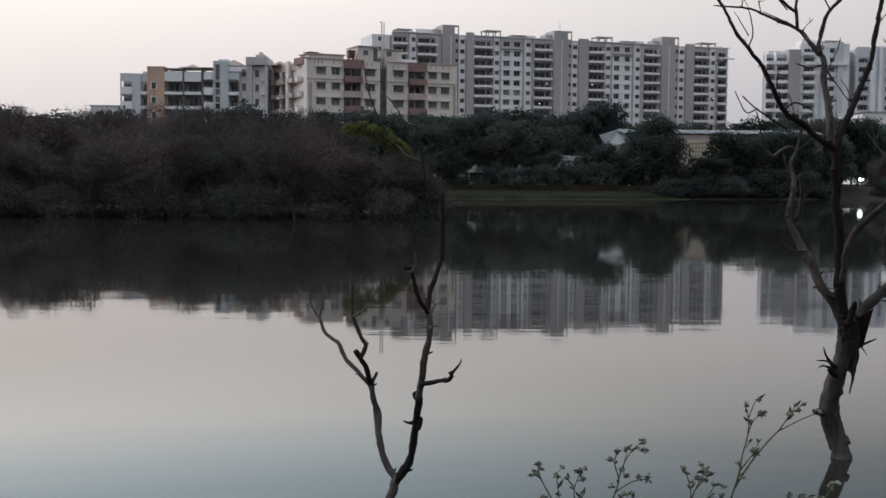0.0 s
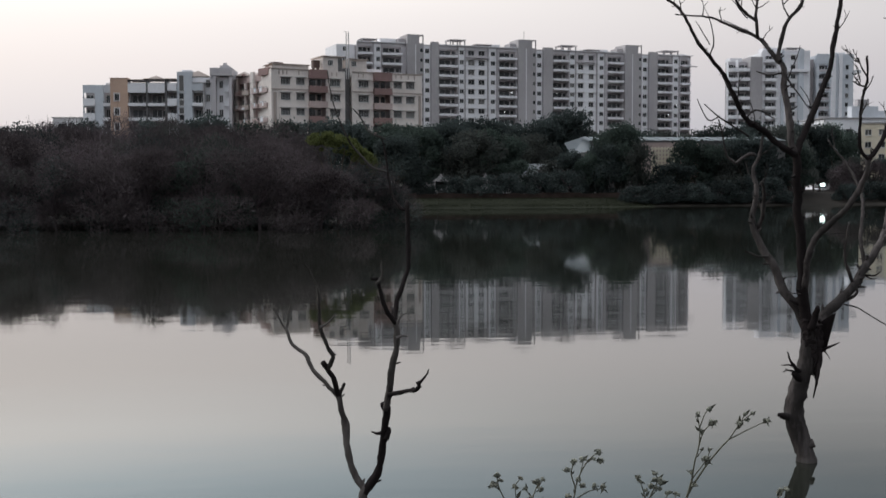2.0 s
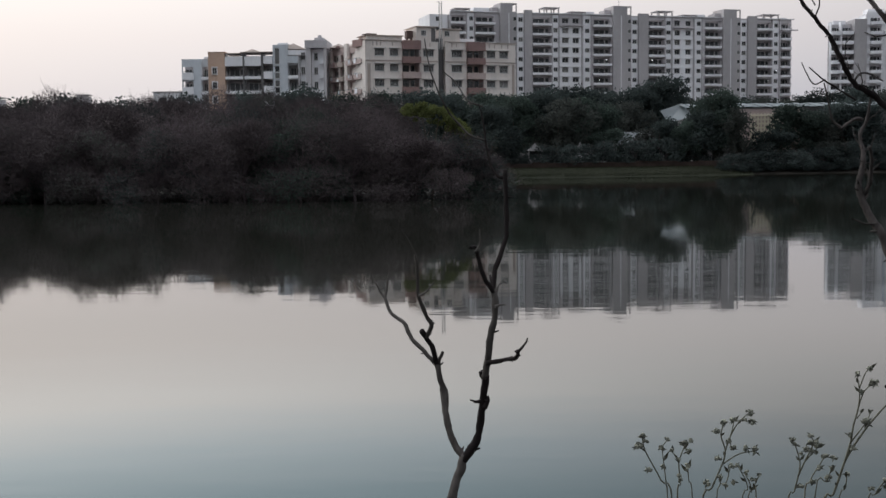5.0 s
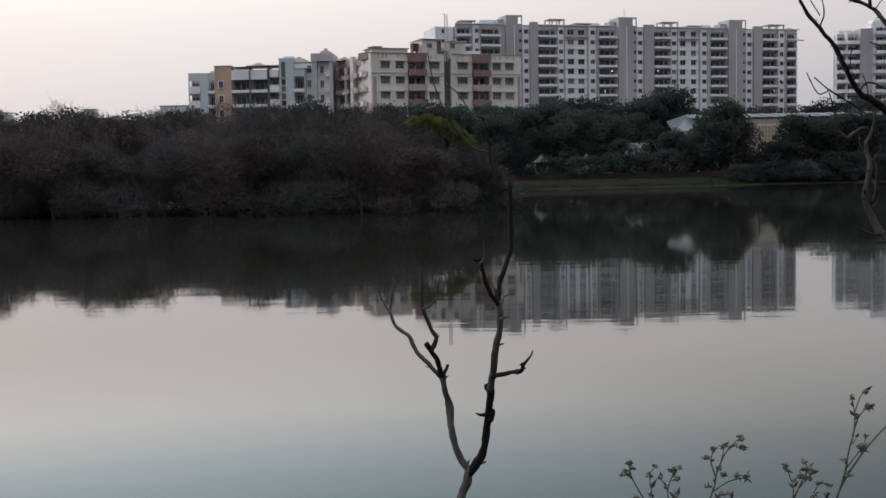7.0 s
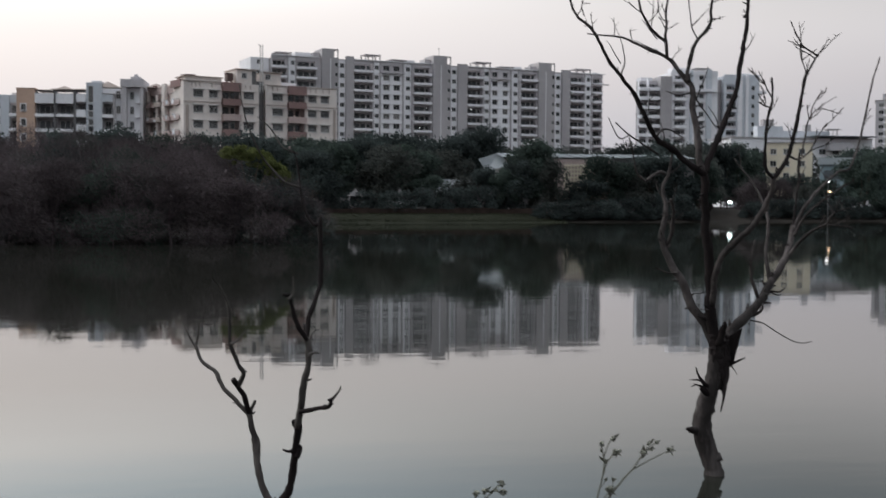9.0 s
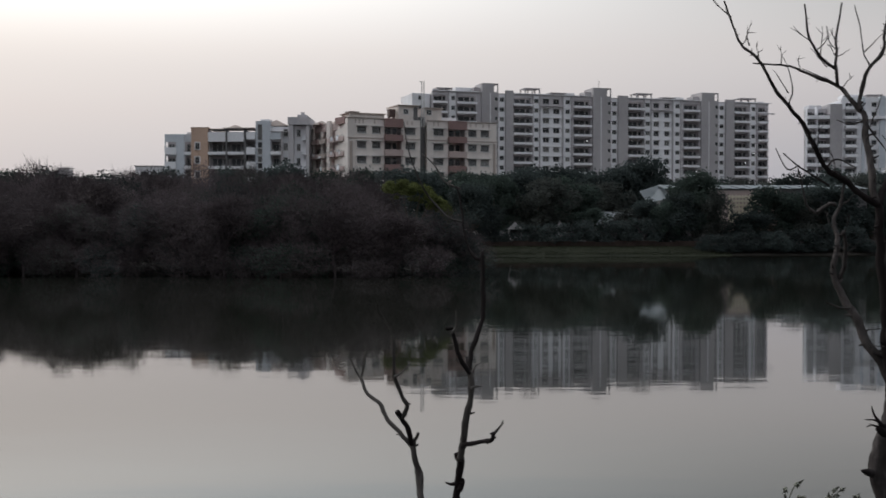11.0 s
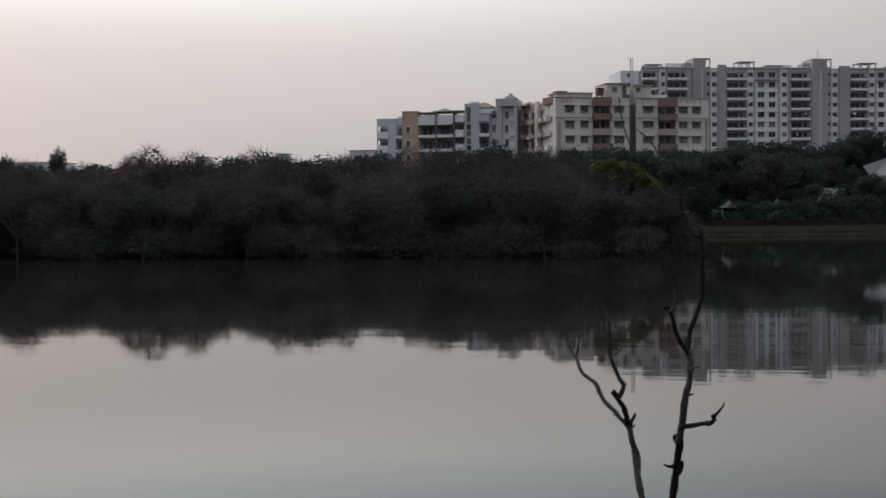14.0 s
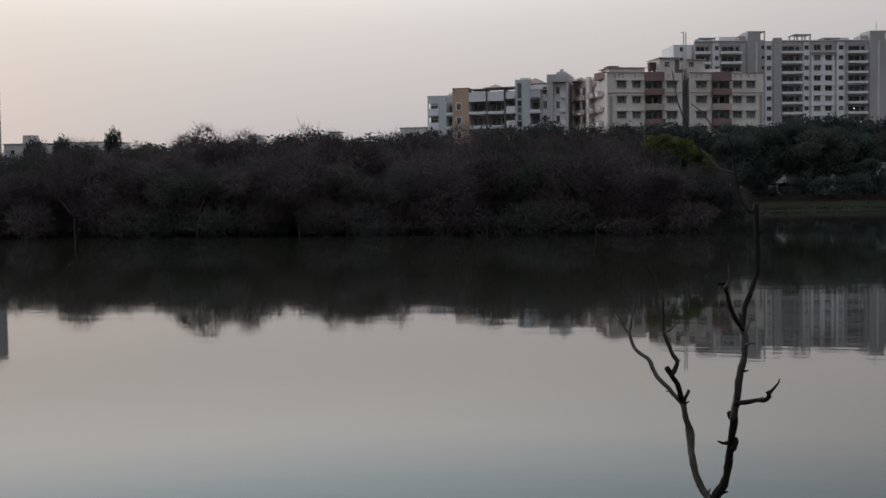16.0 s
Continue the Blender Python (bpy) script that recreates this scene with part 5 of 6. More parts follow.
limb(dead_tree, "limb", [(-0.51, 0.15, 4.77), (-0.65, 0.03, 4.83), (-0.80, -0.10, 4.92), (-0.92, -0.22, 5.08), (-1.00, -0.35, 5.35)], 0.0207, 0.0103)
limb(dead_tree, "limb", [(-0.21, -0.30, 3.31), (-0.08, -0.23, 3.59), (0.02, -0.17, 3.77), (0.12, -0.10, 3.96), (0.24, -0.03, 4.21), (0.32, 0.03, 4.53), (0.38, 0.10, 4.72), (0.45, 0.17, 4.98), (0.47, 0.23, 5.24), (0.49, 0.30, 5.62)], 0.0443, 0.0192, M_BARKDARK)
limb(dead_tree, "limb", [(-0.02, -0.10, 1.89), (-0.03, -0.20, 2.20), (-0.00, -0.30, 2.42), (0.13, -0.40, 2.60), (0.28, -0.50, 2.79), (0.40, -0.60, 3.08), (0.39, -0.70, 3.27)], 0.0443, 0.0295)
limb(dead_tree, "limb", [(0.39, -0.70, 3.26), (0.29, -0.74, 3.36), (0.25, -0.78, 3.56), (0.26, -0.82, 3.86), (0.28, -0.86, 4.05), (0.26, -0.90, 4.28)], 0.0236, 0.0118, M_BARKDARK)
limb(dead_tree, "limb", [(0.26, -0.90, 4.08), (0.21, -0.90, 4.16), (0.17, -0.90, 4.26)], 0.0103, 0.0059)
limb(dead_tree, "limb", [(0.26, -0.90, 3.98), (0.19, -0.90, 3.99), (0.12, -0.90, 4.03)], 0.0133, 0.0074)
limb(dead_tree, "limb", [(0.39, -0.70, 3.26), (0.49, -0.67, 3.36), (0.59, -0.63, 3.53), (0.66, -0.60, 3.76), (0.73, -0.57, 4.06), (0.80, -0.53, 4.33), (0.85, -0.50, 4.41)], 0.0295, 0.0177, M_BARKDARK)
limb(dead_tree, "limb", [(0.85, -0.50, 4.41), (0.97, -0.45, 4.56), (1.07, -0.40, 4.69)], 0.0148, 0.0089)
limb(dead_tree, "limb", [(0.96, -0.50, 4.56), (0.83, -0.50, 4.63), (0.75, -0.50, 4.71), (0.64, -0.50, 4.92)], 0.0118, 0.0074)
limb(dead_tree, "limb", [(0.83, -0.50, 4.36), (0.77, -0.50, 4.54), (0.75, -0.50, 4.69)], 0.0089, 0.0059)
limb(dead_tree, "limb", [(0.59, -0.60, 3.50), (0.72, -0.55, 3.47), (0.86, -0.50, 3.54), (0.98, -0.45, 3.69), (1.12, -0.40, 3.87)], 0.0148, 0.0059)
limb(dead_tree, "limb", [(0.74, -0.60, 3.50), (0.80, -0.55, 3.71), (0.87, -0.50, 3.89), (1.00, -0.45, 4.02), (1.22, -0.40, 4.15)], 0.0118, 0.0044)
limb(dead_tree, "limb", [(0.88, -0.50, 3.89), (0.94, -0.45, 4.05), (1.02, -0.40, 4.15)], 0.0089, 0.0044)
limb(dead_tree, "limb", [(0.12, 0.00, 1.38), (0.34, 0.11, 1.62), (0.54, 0.23, 1.76), (0.76, 0.34, 1.94), (0.92, 0.46, 2.10), (1.10, 0.57, 2.30), (1.24, 0.69, 2.51), (1.33, 0.80, 2.73)], 0.0709, 0.0384)
limb(dead_tree, "limb", [(1.31, 0.80, 2.67), (1.52, 0.87, 2.98), (1.77, 0.94, 3.22), (2.01, 1.01, 3.39), (2.20, 1.09, 3.45), (2.36, 1.16, 3.84), (2.53, 1.23, 4.47), (2.66, 1.30, 4.81)], 0.0266, 0.0089)
limb(dead_tree, "limb", [(1.29, 0.75, 2.57), (1.45, 0.65, 2.90), (1.73, 0.55, 3.14), (1.82, 0.45, 3.23)], 0.0207, 0.0089)
limb(dead_tree, "limb", [(1.11, 0.60, 2.29), (1.32, 0.50, 2.60), (1.46, 0.40, 2.73), (1.56, 0.30, 2.76), (1.76, 0.20, 2.73)], 0.0266, 0.0089)
limb(dead_tree, "limb", [(1.48, 0.30, 2.75), (1.56, 0.25, 2.89), (1.73, 0.20, 2.96)], 0.0133, 0.0074)
limb(dead_tree, "limb", [(0.97, 0.60, 2.05), (0.99, 0.78, 2.40), (1.09, 0.96, 2.73), (1.10, 1.14, 3.03), (1.06, 1.32, 3.21), (0.88, 1.50, 3.55)], 0.0295, 0.0089)
limb(dead_tree, "limb", [(0.69, 0.30, 1.92), (0.59, 0.23, 2.11), (0.54, 0.17, 2.33), (0.55, 0.10, 2.59)], 0.0236, 0.0118)
limb(dead_tree, "limb", [(1.33, 0.80, 2.70), (1.42, 0.93, 3.00), (1.52, 1.07, 3.30), (1.59, 1.20, 3.61)], 0.0177, 0.0074, M_BARKDARK)
limb(dead_tree, "twig", [(0.59, 0.30, 1.68), (0.74, 0.23, 1.64), (0.91, 0.15, 1.52), (1.07, 0.08, 1.44), (1.20, 0.00, 1.46)], 0.0103, 0.0059)
limb(dead_tree, "twig", [(0.86, 0.40, 2.00), (0.96, 0.35, 1.99), (1.01, 0.30, 2.04)], 0.0148, 0.0059, M_BARKDARK)
limb(dead_tree, "twig", [(0.86, 0.40, 2.00), (0.97, 0.45, 1.95), (1.06, 0.50, 1.95)], 0.0118, 0.0044, M_BARKDARK)
limb(dead_tree, "stub", [(0.61, 0.30, 1.72), (0.69, 0.25, 1.79), (0.70, 0.20, 1.86)], 0.0266, 0.0148)
limb(dead_tree, "stub", [(0.08, 0.00, 0.95), (-0.06, -0.07, 1.01), (-0.14, -0.13, 1.10), (-0.23, -0.20, 1.23)], 0.0413, 0.0059, M_BARKDARK)
limb(dead_tree, "stub", [(-0.02, -0.05, 0.90), (-0.10, -0.10, 0.97), (-0.15, -0.14, 0.98)], 0.0480, 0.0160, M_BARKDARK)
limb(dead_tree, "twig", [(-0.12, -0.12, 1.00), (-0.20, -0.16, 1.03), (-0.27, -0.18, 1.01)], 0.0180, 0.0050, M_BARKDARK)
limb(dead_tree, "twig", [(-0.09, -0.10, 1.03), (-0.16, -0.15, 1.08), (-0.30, -0.20, 1.09)], 0.0207, 0.0044, M_BARKDARK)
limb(dead_tree, "stub", [(0.15, 0.00, 1.14), (0.25, -0.05, 1.24), (0.38, -0.10, 1.31)], 0.0325, 0.0059, M_BARKDARK)
limb(dead_tree, "twig", [(0.23, -0.05, 1.22), (0.26, -0.15, 1.13)], 0.0118, 0.0030)
limb(dead_tree, "stub", [(0.16, -0.05, 1.27), (0.16, -0.10, 1.09), (0.12, -0.15, 0.91), (0.06, -0.20, 0.73)], 0.0443, 0.0059, M_BARKDARK)
limb(dead_tree, "stub", [(-0.05, 0.00, 0.47), (-0.17, -0.05, 0.50), (-0.235, -0.08, 0.52)], 0.0640, 0.0440)
limb(dead_tree, "stub", [(-0.20, -0.08, 0.51), (-0.26, -0.10, 0.53), (-0.29, -0.11, 0.53)], 0.0360, 0.0160, M_BARKDARK)
limb(dead_tree, "stub", [(0.01, -0.02, 0.17), (0.09, -0.04, 0.20), (0.135, -0.06, 0.215)], 0.0900, 0.0480)
limb(dead_tree, "stub", [(-0.29, 0.25, 2.22), (-0.44, 0.15, 2.23), (-0.62, 0.05, 2.29)], 0.0148, 0.0089)
limb(dead_tree, "twig", [(-0.10, -0.20, 1.85), (-0.24, -0.20, 1.86)], 0.0089, 0.0044)
limb(dead_tree, "twig", [(-0.12, 0.20, 1.99), (0.02, 0.20, 2.00)], 0.0044, 0.0089)
limb(dead_tree, "stub", [(0.06, -0.10, 1.46), (0.10, -0.17, 1.65), (0.07, -0.25, 1.71)], 0.0473, 0.0236, M_BARKDARK)
limb(dead_tree, "twig", [(-0.24, 0.00, 4.20), (-0.45, -0.10, 4.16), (-0.61, -0.20, 4.19)], 0.0118, 0.0059)
limb(dead_tree, "twig", [(-0.24, 0.00, 4.20), (-0.08, 0.10, 4.03), (0.12, 0.20, 3.83)], 0.0118, 0.0059)
limb(dead_tree, "twig", [(-0.19, 0.00, 4.14), (-0.06, 0.10, 4.40), (0.01, 0.20, 4.51)], 0.0089, 0.0035)
limb(dead_tree, "twig", [(-0.89, -0.50, 3.79), (-1.05, -0.60, 3.99), (-1.17, -0.70, 4.17)], 0.0133, 0.0059)
limb(dead_tree, "twig", [(-1.30, -0.80, 4.27), (-1.28, -0.87, 4.41), (-1.34, -0.93, 4.59), (-1.42, -1.00, 4.72)], 0.0095, 0.0035)
limb(dead_tree, "twig", [(-1.30, -0.80, 4.39), (-1.39, -0.80, 4.55), (-1.45, -0.80, 4.62)], 0.0074, 0.0030)
limb(dead_tree, "twig", [(-0.79, -0.40, 3.68), (-0.64, -0.30, 3.78), (-0.41, -0.20, 3.70)], 0.0148, 0.0074)
limb(dead_tree, "twig", [(-0.55, 0.20, 3.53), (-0.76, 0.13, 3.65), (-0.95, 0.07, 3.75), (-1.10, 0.00, 3.86)], 0.0148, 0.0074)
limb(dead_tree, "twig", [(-0.90, 0.10, 3.74), (-1.03, 0.10, 3.70), (-1.15, 0.10, 3.92)], 0.0118, 0.0059)
limb(dead_tree, "twig", [(-0.37, 0.50, 3.33), (-0.44, 0.50, 3.34), (-0.59, 0.50, 3.24)], 0.0250, 0.0170)
limb(dead_tree, "twig", [(-0.59, 0.50, 3.24), (-0.72, 0.43, 3.35), (-0.78, 0.37, 3.54), (-0.85, 0.30, 3.72)], 0.0165, 0.0080)
limb(dead_tree, "twig", [(-0.12, 0.20, 4.81), (-0.16, 0.27, 4.97), (-0.18, 0.33, 5.23), (-0.21, 0.40, 5.49)], 0.0103, 0.0059)
limb(dead_tree, "twig", [(0.03, 0.20, 5.03), (0.14, 0.20, 5.04)], 0.0089, 0.0044)
limb(dead_tree, "twig", [(-0.14, 0.30, 4.97), (-0.03, 0.30, 5.08), (0.06, 0.30, 5.17)], 0.0089, 0.0035)
limb(dead_tree, "twig", [(-0.53, 0.30, 4.67), (-0.66, 0.30, 4.73), (-0.81, 0.30, 4.79)], 0.0089, 0.0035)
limb(dead_tree, "twig", [(-0.61, 0.10, 4.78), (-0.69, 0.10, 4.87), (-0.79, 0.10, 4.98)], 0.0089, 0.0035)
limb(dead_tree, "twig", [(-0.50, 0.10, 4.94), (-0.59, 0.10, 5.06), (-0.62, 0.10, 5.21)], 0.0074, 0.0035)
limb(dead_tree, "twig", [(0.50, 0.30, 5.22), (0.44, 0.30, 5.25)], 0.0118, 0.0059)
limb(dead_tree, "twig", [(-1.74, -1.00, 4.82), (-1.76, -1.00, 4.93), (-1.68, -1.00, 4.95)], 0.0074, 0.0035)
limb(dead_tree, "twig", [(0.46, 0.30, 5.07), (0.49, 0.30, 5.13)], 0.0148, 0.0089)
limb(dead_tree, "twig", [(0.09, 0.00, 3.77), (0.06, 0.05, 3.91), (-0.02, 0.10, 4.06)], 0.0089, 0.0044)
limb(dead_tree, "twig", [(1.44, 0.90, 3.60), (1.42, 0.90, 3.40), (1.46, 0.90, 3.30)], 0.0118, 0.0089)


def bark_crust(tree, path, r, bias):
    """Loose plates of black, torn bark round the top of the trunk."""
    line = smooth_line(path, 7)
    n, m = len(line), 22
    bm = bmesh.new()
    ring = []
    for i, p in enumerate(line):
        row = []
        for j in range(m):
            a = 6.2832 * j / m
            d = Vector((math.cos(a), math.sin(a), 0))
            q = p + d * r
            lift = 0.022 * noise.noise(q * 19) + 0.016 * noise.noise(q * 47)
            row.append(bm.verts.new(q + d * lift + Vector((0, 0, 0.03 * noise.noise(q * 31)))))
        ring.append(row)
    for i in range(n - 1):
        for j in range(m):
            a = 6.2832 * (j + 0.5) / m
            q = line[i] + Vector((math.cos(a), math.sin(a), 0)) * r
            keep = 0.9 * noise.noise(Vector((q.x * 9, q.y * 9, q.z * 4))) + bias[0] + bias[1] * i / n + bias[2] * math.cos(a)
            if keep > 0:
                bm.faces.new((ring[i][j], ring[i][(j + 1) % m], ring[i + 1][(j + 1) % m], ring[i + 1][j]))
    bmesh.ops.delete(bm, geom=[v for v in bm.verts if not v.link_faces], context="VERTS")
    bmesh.ops.solidify(bm, geom=bm.faces[:], thickness=0.02)
    part("loose_bark", bm, M_BARKDARK, tree, "black torn bark")


bark_crust(dead_tree, [(0.06, 0.0, 0.92), (0.11, 0.0, 1.14), (0.125, 0.0, 1.32), (0.11, 0.0, 1.50)], 0.102, (-0.5, 1.35, 0.42))
bark_crust(dead_tree, [(0.12, 0.0, 1.26), (0.105, -0.01, 1.42), (0.085, -0.02, 1.57)], 0.112, (0.32, -0.35, 0.1))

twig_tree = empty("dead_tree", pose(0.2, 7.52, 0), "slender forked dead sapling with pale bark, standing in the lake", "tree")
limb(twig_tree, "trunk", [(-0.33, 0.0, -0.6), (-0.31, 0.0, 0.1), (-0.28, 0.0, 0.45), (-0.255, 0.0, 0.62)], 0.042, 0.034)
limb(twig_tree, "trunk", [(-0.26, 0.00, 0.61), (-0.21, 0.00, 0.78), (-0.17, 0.00, 0.91), (-0.14, 0.00, 1.01)], 0.0333, 0.0278)
limb(twig_tree, "limb", [(-0.14, 0.00, 0.98), (-0.22, 0.04, 1.11), (-0.26, 0.08, 1.26), (-0.27, 0.12, 1.38), (-0.29, 0.16, 1.49), (-0.32, 0.20, 1.59)], 0.0259, 0.0204)
limb(twig_tree, "limb", [(-0.31, 0.20, 1.57), (-0.40, 0.24, 1.65), (-0.49, 0.28, 1.74), (-0.55, 0.32, 1.85), (-0.64, 0.36, 1.91), (-0.68, 0.40, 2.02)], 0.0167, 0.0111)
limb(twig_tree, "limb", [(-0.68, 0.40, 2.01), (-0.73, 0.45, 2.07), (-0.77, 0.50, 2.16)], 0.0083, 0.0046)
limb(twig_tree, "twig", [(-0.68, 0.40, 2.01), (-0.66, 0.40, 2.13), (-0.64, 0.40, 2.21), (-0.66, 0.40, 2.25)], 0.0074, 0.0037)
limb(twig_tree, "limb", [(-0.31, 0.20, 1.57), (-0.36, 0.15, 1.71), (-0.42, 0.10, 1.83)], 0.0185, 0.0167, M_BARKDARK)
limb(twig_tree, "limb", [(-0.39, 0.12, 1.78), (-0.35, 0.08, 1.87), (-0.38, 0.04, 1.94), (-0.43, 0.00, 2.07), (-0.44, -0.04, 2.24), (-0.45, -0.08, 2.36)], 0.0148, 0.0074)
limb(twig_tree, "twig", [(-0.45, -0.10, 2.36), (-0.49, -0.13, 2.45), (-0.54, -0.17, 2.52), (-0.54, -0.20, 2.58)], 0.0065, 0.0028)
limb(twig_tree, "twig", [(-0.43, -0.05, 2.08), (-0.38, 0.00, 2.10), (-0.33, 0.05, 2.16)], 0.0093, 0.0037)
limb(twig_tree, "stub", [(-0.31, 0.20, 1.59), (-0.29, 0.20, 1.63), (-0.28, 0.20, 1.67)], 0.0130, 0.0093)
limb(twig_tree, "twig", [(-0.36, 0.10, 1.88), (-0.33, 0.10, 1.88)], 0.0111, 0.0037)
limb(twig_tree, "limb", [(-0.15, 0.00, 0.97), (-0.06, -0.04, 1.11), (-0.03, -0.08, 1.27), (-0.02, -0.11, 1.43), (-0.00, -0.15, 1.57)], 0.0278, 0.0241, M_BARKDARK)
limb(twig_tree, "limb", [(-0.01, -0.15, 1.55), (0.02, -0.18, 1.70), (0.05, -0.20, 1.89), (0.06, -0.23, 2.04), (0.05, -0.25, 2.15)], 0.0222, 0.0187)
limb(twig_tree, "limb", [(0.05, -0.25, 2.13), (0.07, -0.21, 2.26), (0.11, -0.17, 2.40), (0.14, -0.13, 2.50), (0.15, -0.09, 2.68), (0.14, -0.05, 2.90)], 0.0150, 0.0135, M_BARKDARK)
limb(twig_tree, "twig", [(0.13, -0.05, 2.85), (0.10, -0.03, 2.86), (0.04, -0.01, 2.95), (0.01, 0.01, 3.09), (-0.00, 0.03, 3.22), (-0.03, 0.05, 3.33)], 0.0093, 0.0037, M_BARKDARK)
limb(twig_tree, "twig", [(-0.00, 0.05, 3.31), (-0.10, 0.12, 3.36), (-0.18, 0.18, 3.48), (-0.26, 0.25, 3.56)], 0.0059, 0.0022)
limb(twig_tree, "twig", [(0.01, 0.00, 3.09), (-0.09, -0.04, 3.13), (-0.20, -0.08, 3.25), (-0.27, -0.12, 3.36), (-0.34, -0.16, 3.52), (-0.37, -0.20, 3.73)], 0.0065, 0.0022)
limb(twig_tree, "limb", [(0.05, -0.25, 2.13), (-0.01, -0.32, 2.24), (-0.07, -0.38, 2.40), (-0.10, -0.45, 2.43)], 0.0148, 0.0093, M_BARKDARK)
limb(twig_tree, "twig", [(-0.07, -0.45, 2.40), (-0.04, -0.45, 2.45), (-0.04, -0.45, 2.54)], 0.0074, 0.0028)
limb(twig_tree, "stub", [(0.05, -0.25, 2.13), (0.04, -0.20, 2.20), (0.03, -0.15, 2.22)], 0.0130, 0.0056, M_BARKDARK)
limb(twig_tree, "twig", [(0.06, -0.25, 2.10), (0.09, -0.20, 2.16), (0.13, -0.15, 2.18)], 0.0074, 0.0028)
limb(twig_tree, "twig", [(0.06, -0.25, 2.03), (0.09, -0.25, 2.04), (0.13, -0.25, 2.04)], 0.0111, 0.0028)
limb(twig_tree, "limb", [(0.01, -0.20, 1.66), (0.12, -0.30, 1.70), (0.18, -0.40, 1.73), (0.19, -0.50, 1.79)], 0.0167, 0.0111, M_BARKDARK)
limb(twig_tree, "twig", [(0.19, -0.50, 1.78), (0.22, -0.50, 1.82), (0.25, -0.50, 1.87)], 0.0093, 0.0037, M_BARKDARK)
limb(twig_tree, "stub", [(0.19, -0.50, 1.76), (0.17, -0.50, 1.79)], 0.0074, 0.0037, M_BARKDARK)
limb(twig_tree, "stub", [(-0.02, -0.10, 1.39), (-0.07, -0.12, 1.39), (-0.10, -0.15, 1.41)], 0.0167, 0.0046, M_BARKDARK)
limb(twig_tree, "stub", [(-0.01, -0.12, 1.35), (0.01, -0.12, 1.40), (0.01, -0.12, 1.43)], 0.0185, 0.0111, M_BARKDARK)
limb(twig_tree, "stub", [(-0.01, -0.12, 1.55), (-0.03, -0.12, 1.57), (-0.03, -0.12, 1.59)], 0.0222, 0.0185, M_BARKDARK)
limb(twig_tree, "stub", [(-0.27, 0.15, 1.36), (-0.29, 0.15, 1.42), (-0.29, 0.15, 1.45)], 0.0167, 0.0111)
limb(twig_tree, "stub", [(-0.26, 0.12, 1.29), (-0.28, 0.12, 1.31)], 0.0148, 0.0093)


# ---- the near bank: dry weeds and an overhanging bough ----
def stalk(plant, pts, r0, r1):
    """A thin dry stem."""
    bm = bmesh.new()
    line = smooth_line(pts, 4)
    tube(bm, line, list(np.linspace(r0, r1, len(line))), 5)
    part("stem", bm, M_WEED, plant, smooth=True)
    # a few narrow withered leaves near the top
    rng = random.Random(int(abs(pts[-1][0] * pts[-1][2]) * 1e7))
    for k in range(2 if len(pts) > 4 else 1):
        i = rng.randrange(len(line) * 2 // 3, len(line) - 1)
        way = (line[i + 1] - line[i - 1]).normalized()
        d = (way + Vector((rng.choice((-1, 1)) * rng.uniform(0.4, 0.9), rng.gauss(0, 0.4), rng.uniform(-0.2, 0.5)))).normalized()
        ln = rng.uniform(0.0035, 0.007)
        w = d.cross(Vector((0.1, 1, 0.3))).normalized() * ln * 0.17
        fold = Vector((0, ln * 0.1, 0))
        bm = bmesh.new()
        v = [bm.verts.new(q) for q in (line[i], line[i] + d * ln * 0.4 + w, line[i] + d * ln, line[i] + d * ln * 0.4 - w, line[i] + d * ln * 0.45 + fold)]
        for f in ((0, 1, 4), (1, 2, 4), (2, 3, 4), (3, 0, 4)):
            bm.faces.new([v[j] for j in f])
        part("leaf", bm, M_WEED, plant)


def seed_heads(plant, spots):
    """Tufts of tiny dry florets with a few bracts, each about as wide as given."""
    for x, y, z, r in spots:
        q = Vector((x, y, z))
        rng = random.Random(int(abs(x * z) * 1e6))
        r *= 1.35
        bm = bmesh.new()
        for j in range(5):
            d = Vector((rng.gauss(0, 1), rng.gauss(0, 1), rng.gauss(0.3, 0.7))).normalized()
            made = bmesh.ops.create_icosphere(bm, subdivisions=1, radius=r * rng.uniform(0.38, 0.58))["verts"]
            for v in made:
                v.co = q + d * r * 0.55 + v.co * rng.uniform(0.72, 1.25)
        for j in range(4):
            d = Vector((rng.gauss(0, 1), rng.gauss(0, 1), rng.gauss(-0.2, 0.6))).normalized()
            e = d.cross(Vector((0.3, 0.9, 0.2))).normalized() * r * 0.22
            bm.faces.new([bm.verts.new(p) for p in (q, q + d * r * 0.7 + e, q + d * r * 1.5, q + d * r * 0.7 - e)])
        part("seed_head", bm, M_SEED, plant)


def weed(x, label):
    return empty("weed", pose(x, 0.68, 0), label, "weed", "dry weeds on the near bank")


low_weed = weed(0.13, "short dry brown weed with clustered seed heads")
left_weed = weed(0.15, "dry brown weed with tufted seed heads on the near bank")
mid_weed = weed(0.2, "small dry weed with green-brown seed heads")
right_weed = weed(0.24, "tall thin dry weed with branching seed heads")
corner_weed = weed(0.27, "low greenish weed with leafy tufts on the near bank")
stalk(right_weed, [(-0.0150, 0.030, 1.5000), (-0.0233, 0.015, 2.2044), (-0.0316, 0.005, 2.6407), (-0.0357, 0.000, 2.7807), (-0.0297, 0.000, 2.7947), (-0.0231, 0.000, 2.8151), (-0.0202, 0.000, 2.8253)], 0.00084, 0.00067)
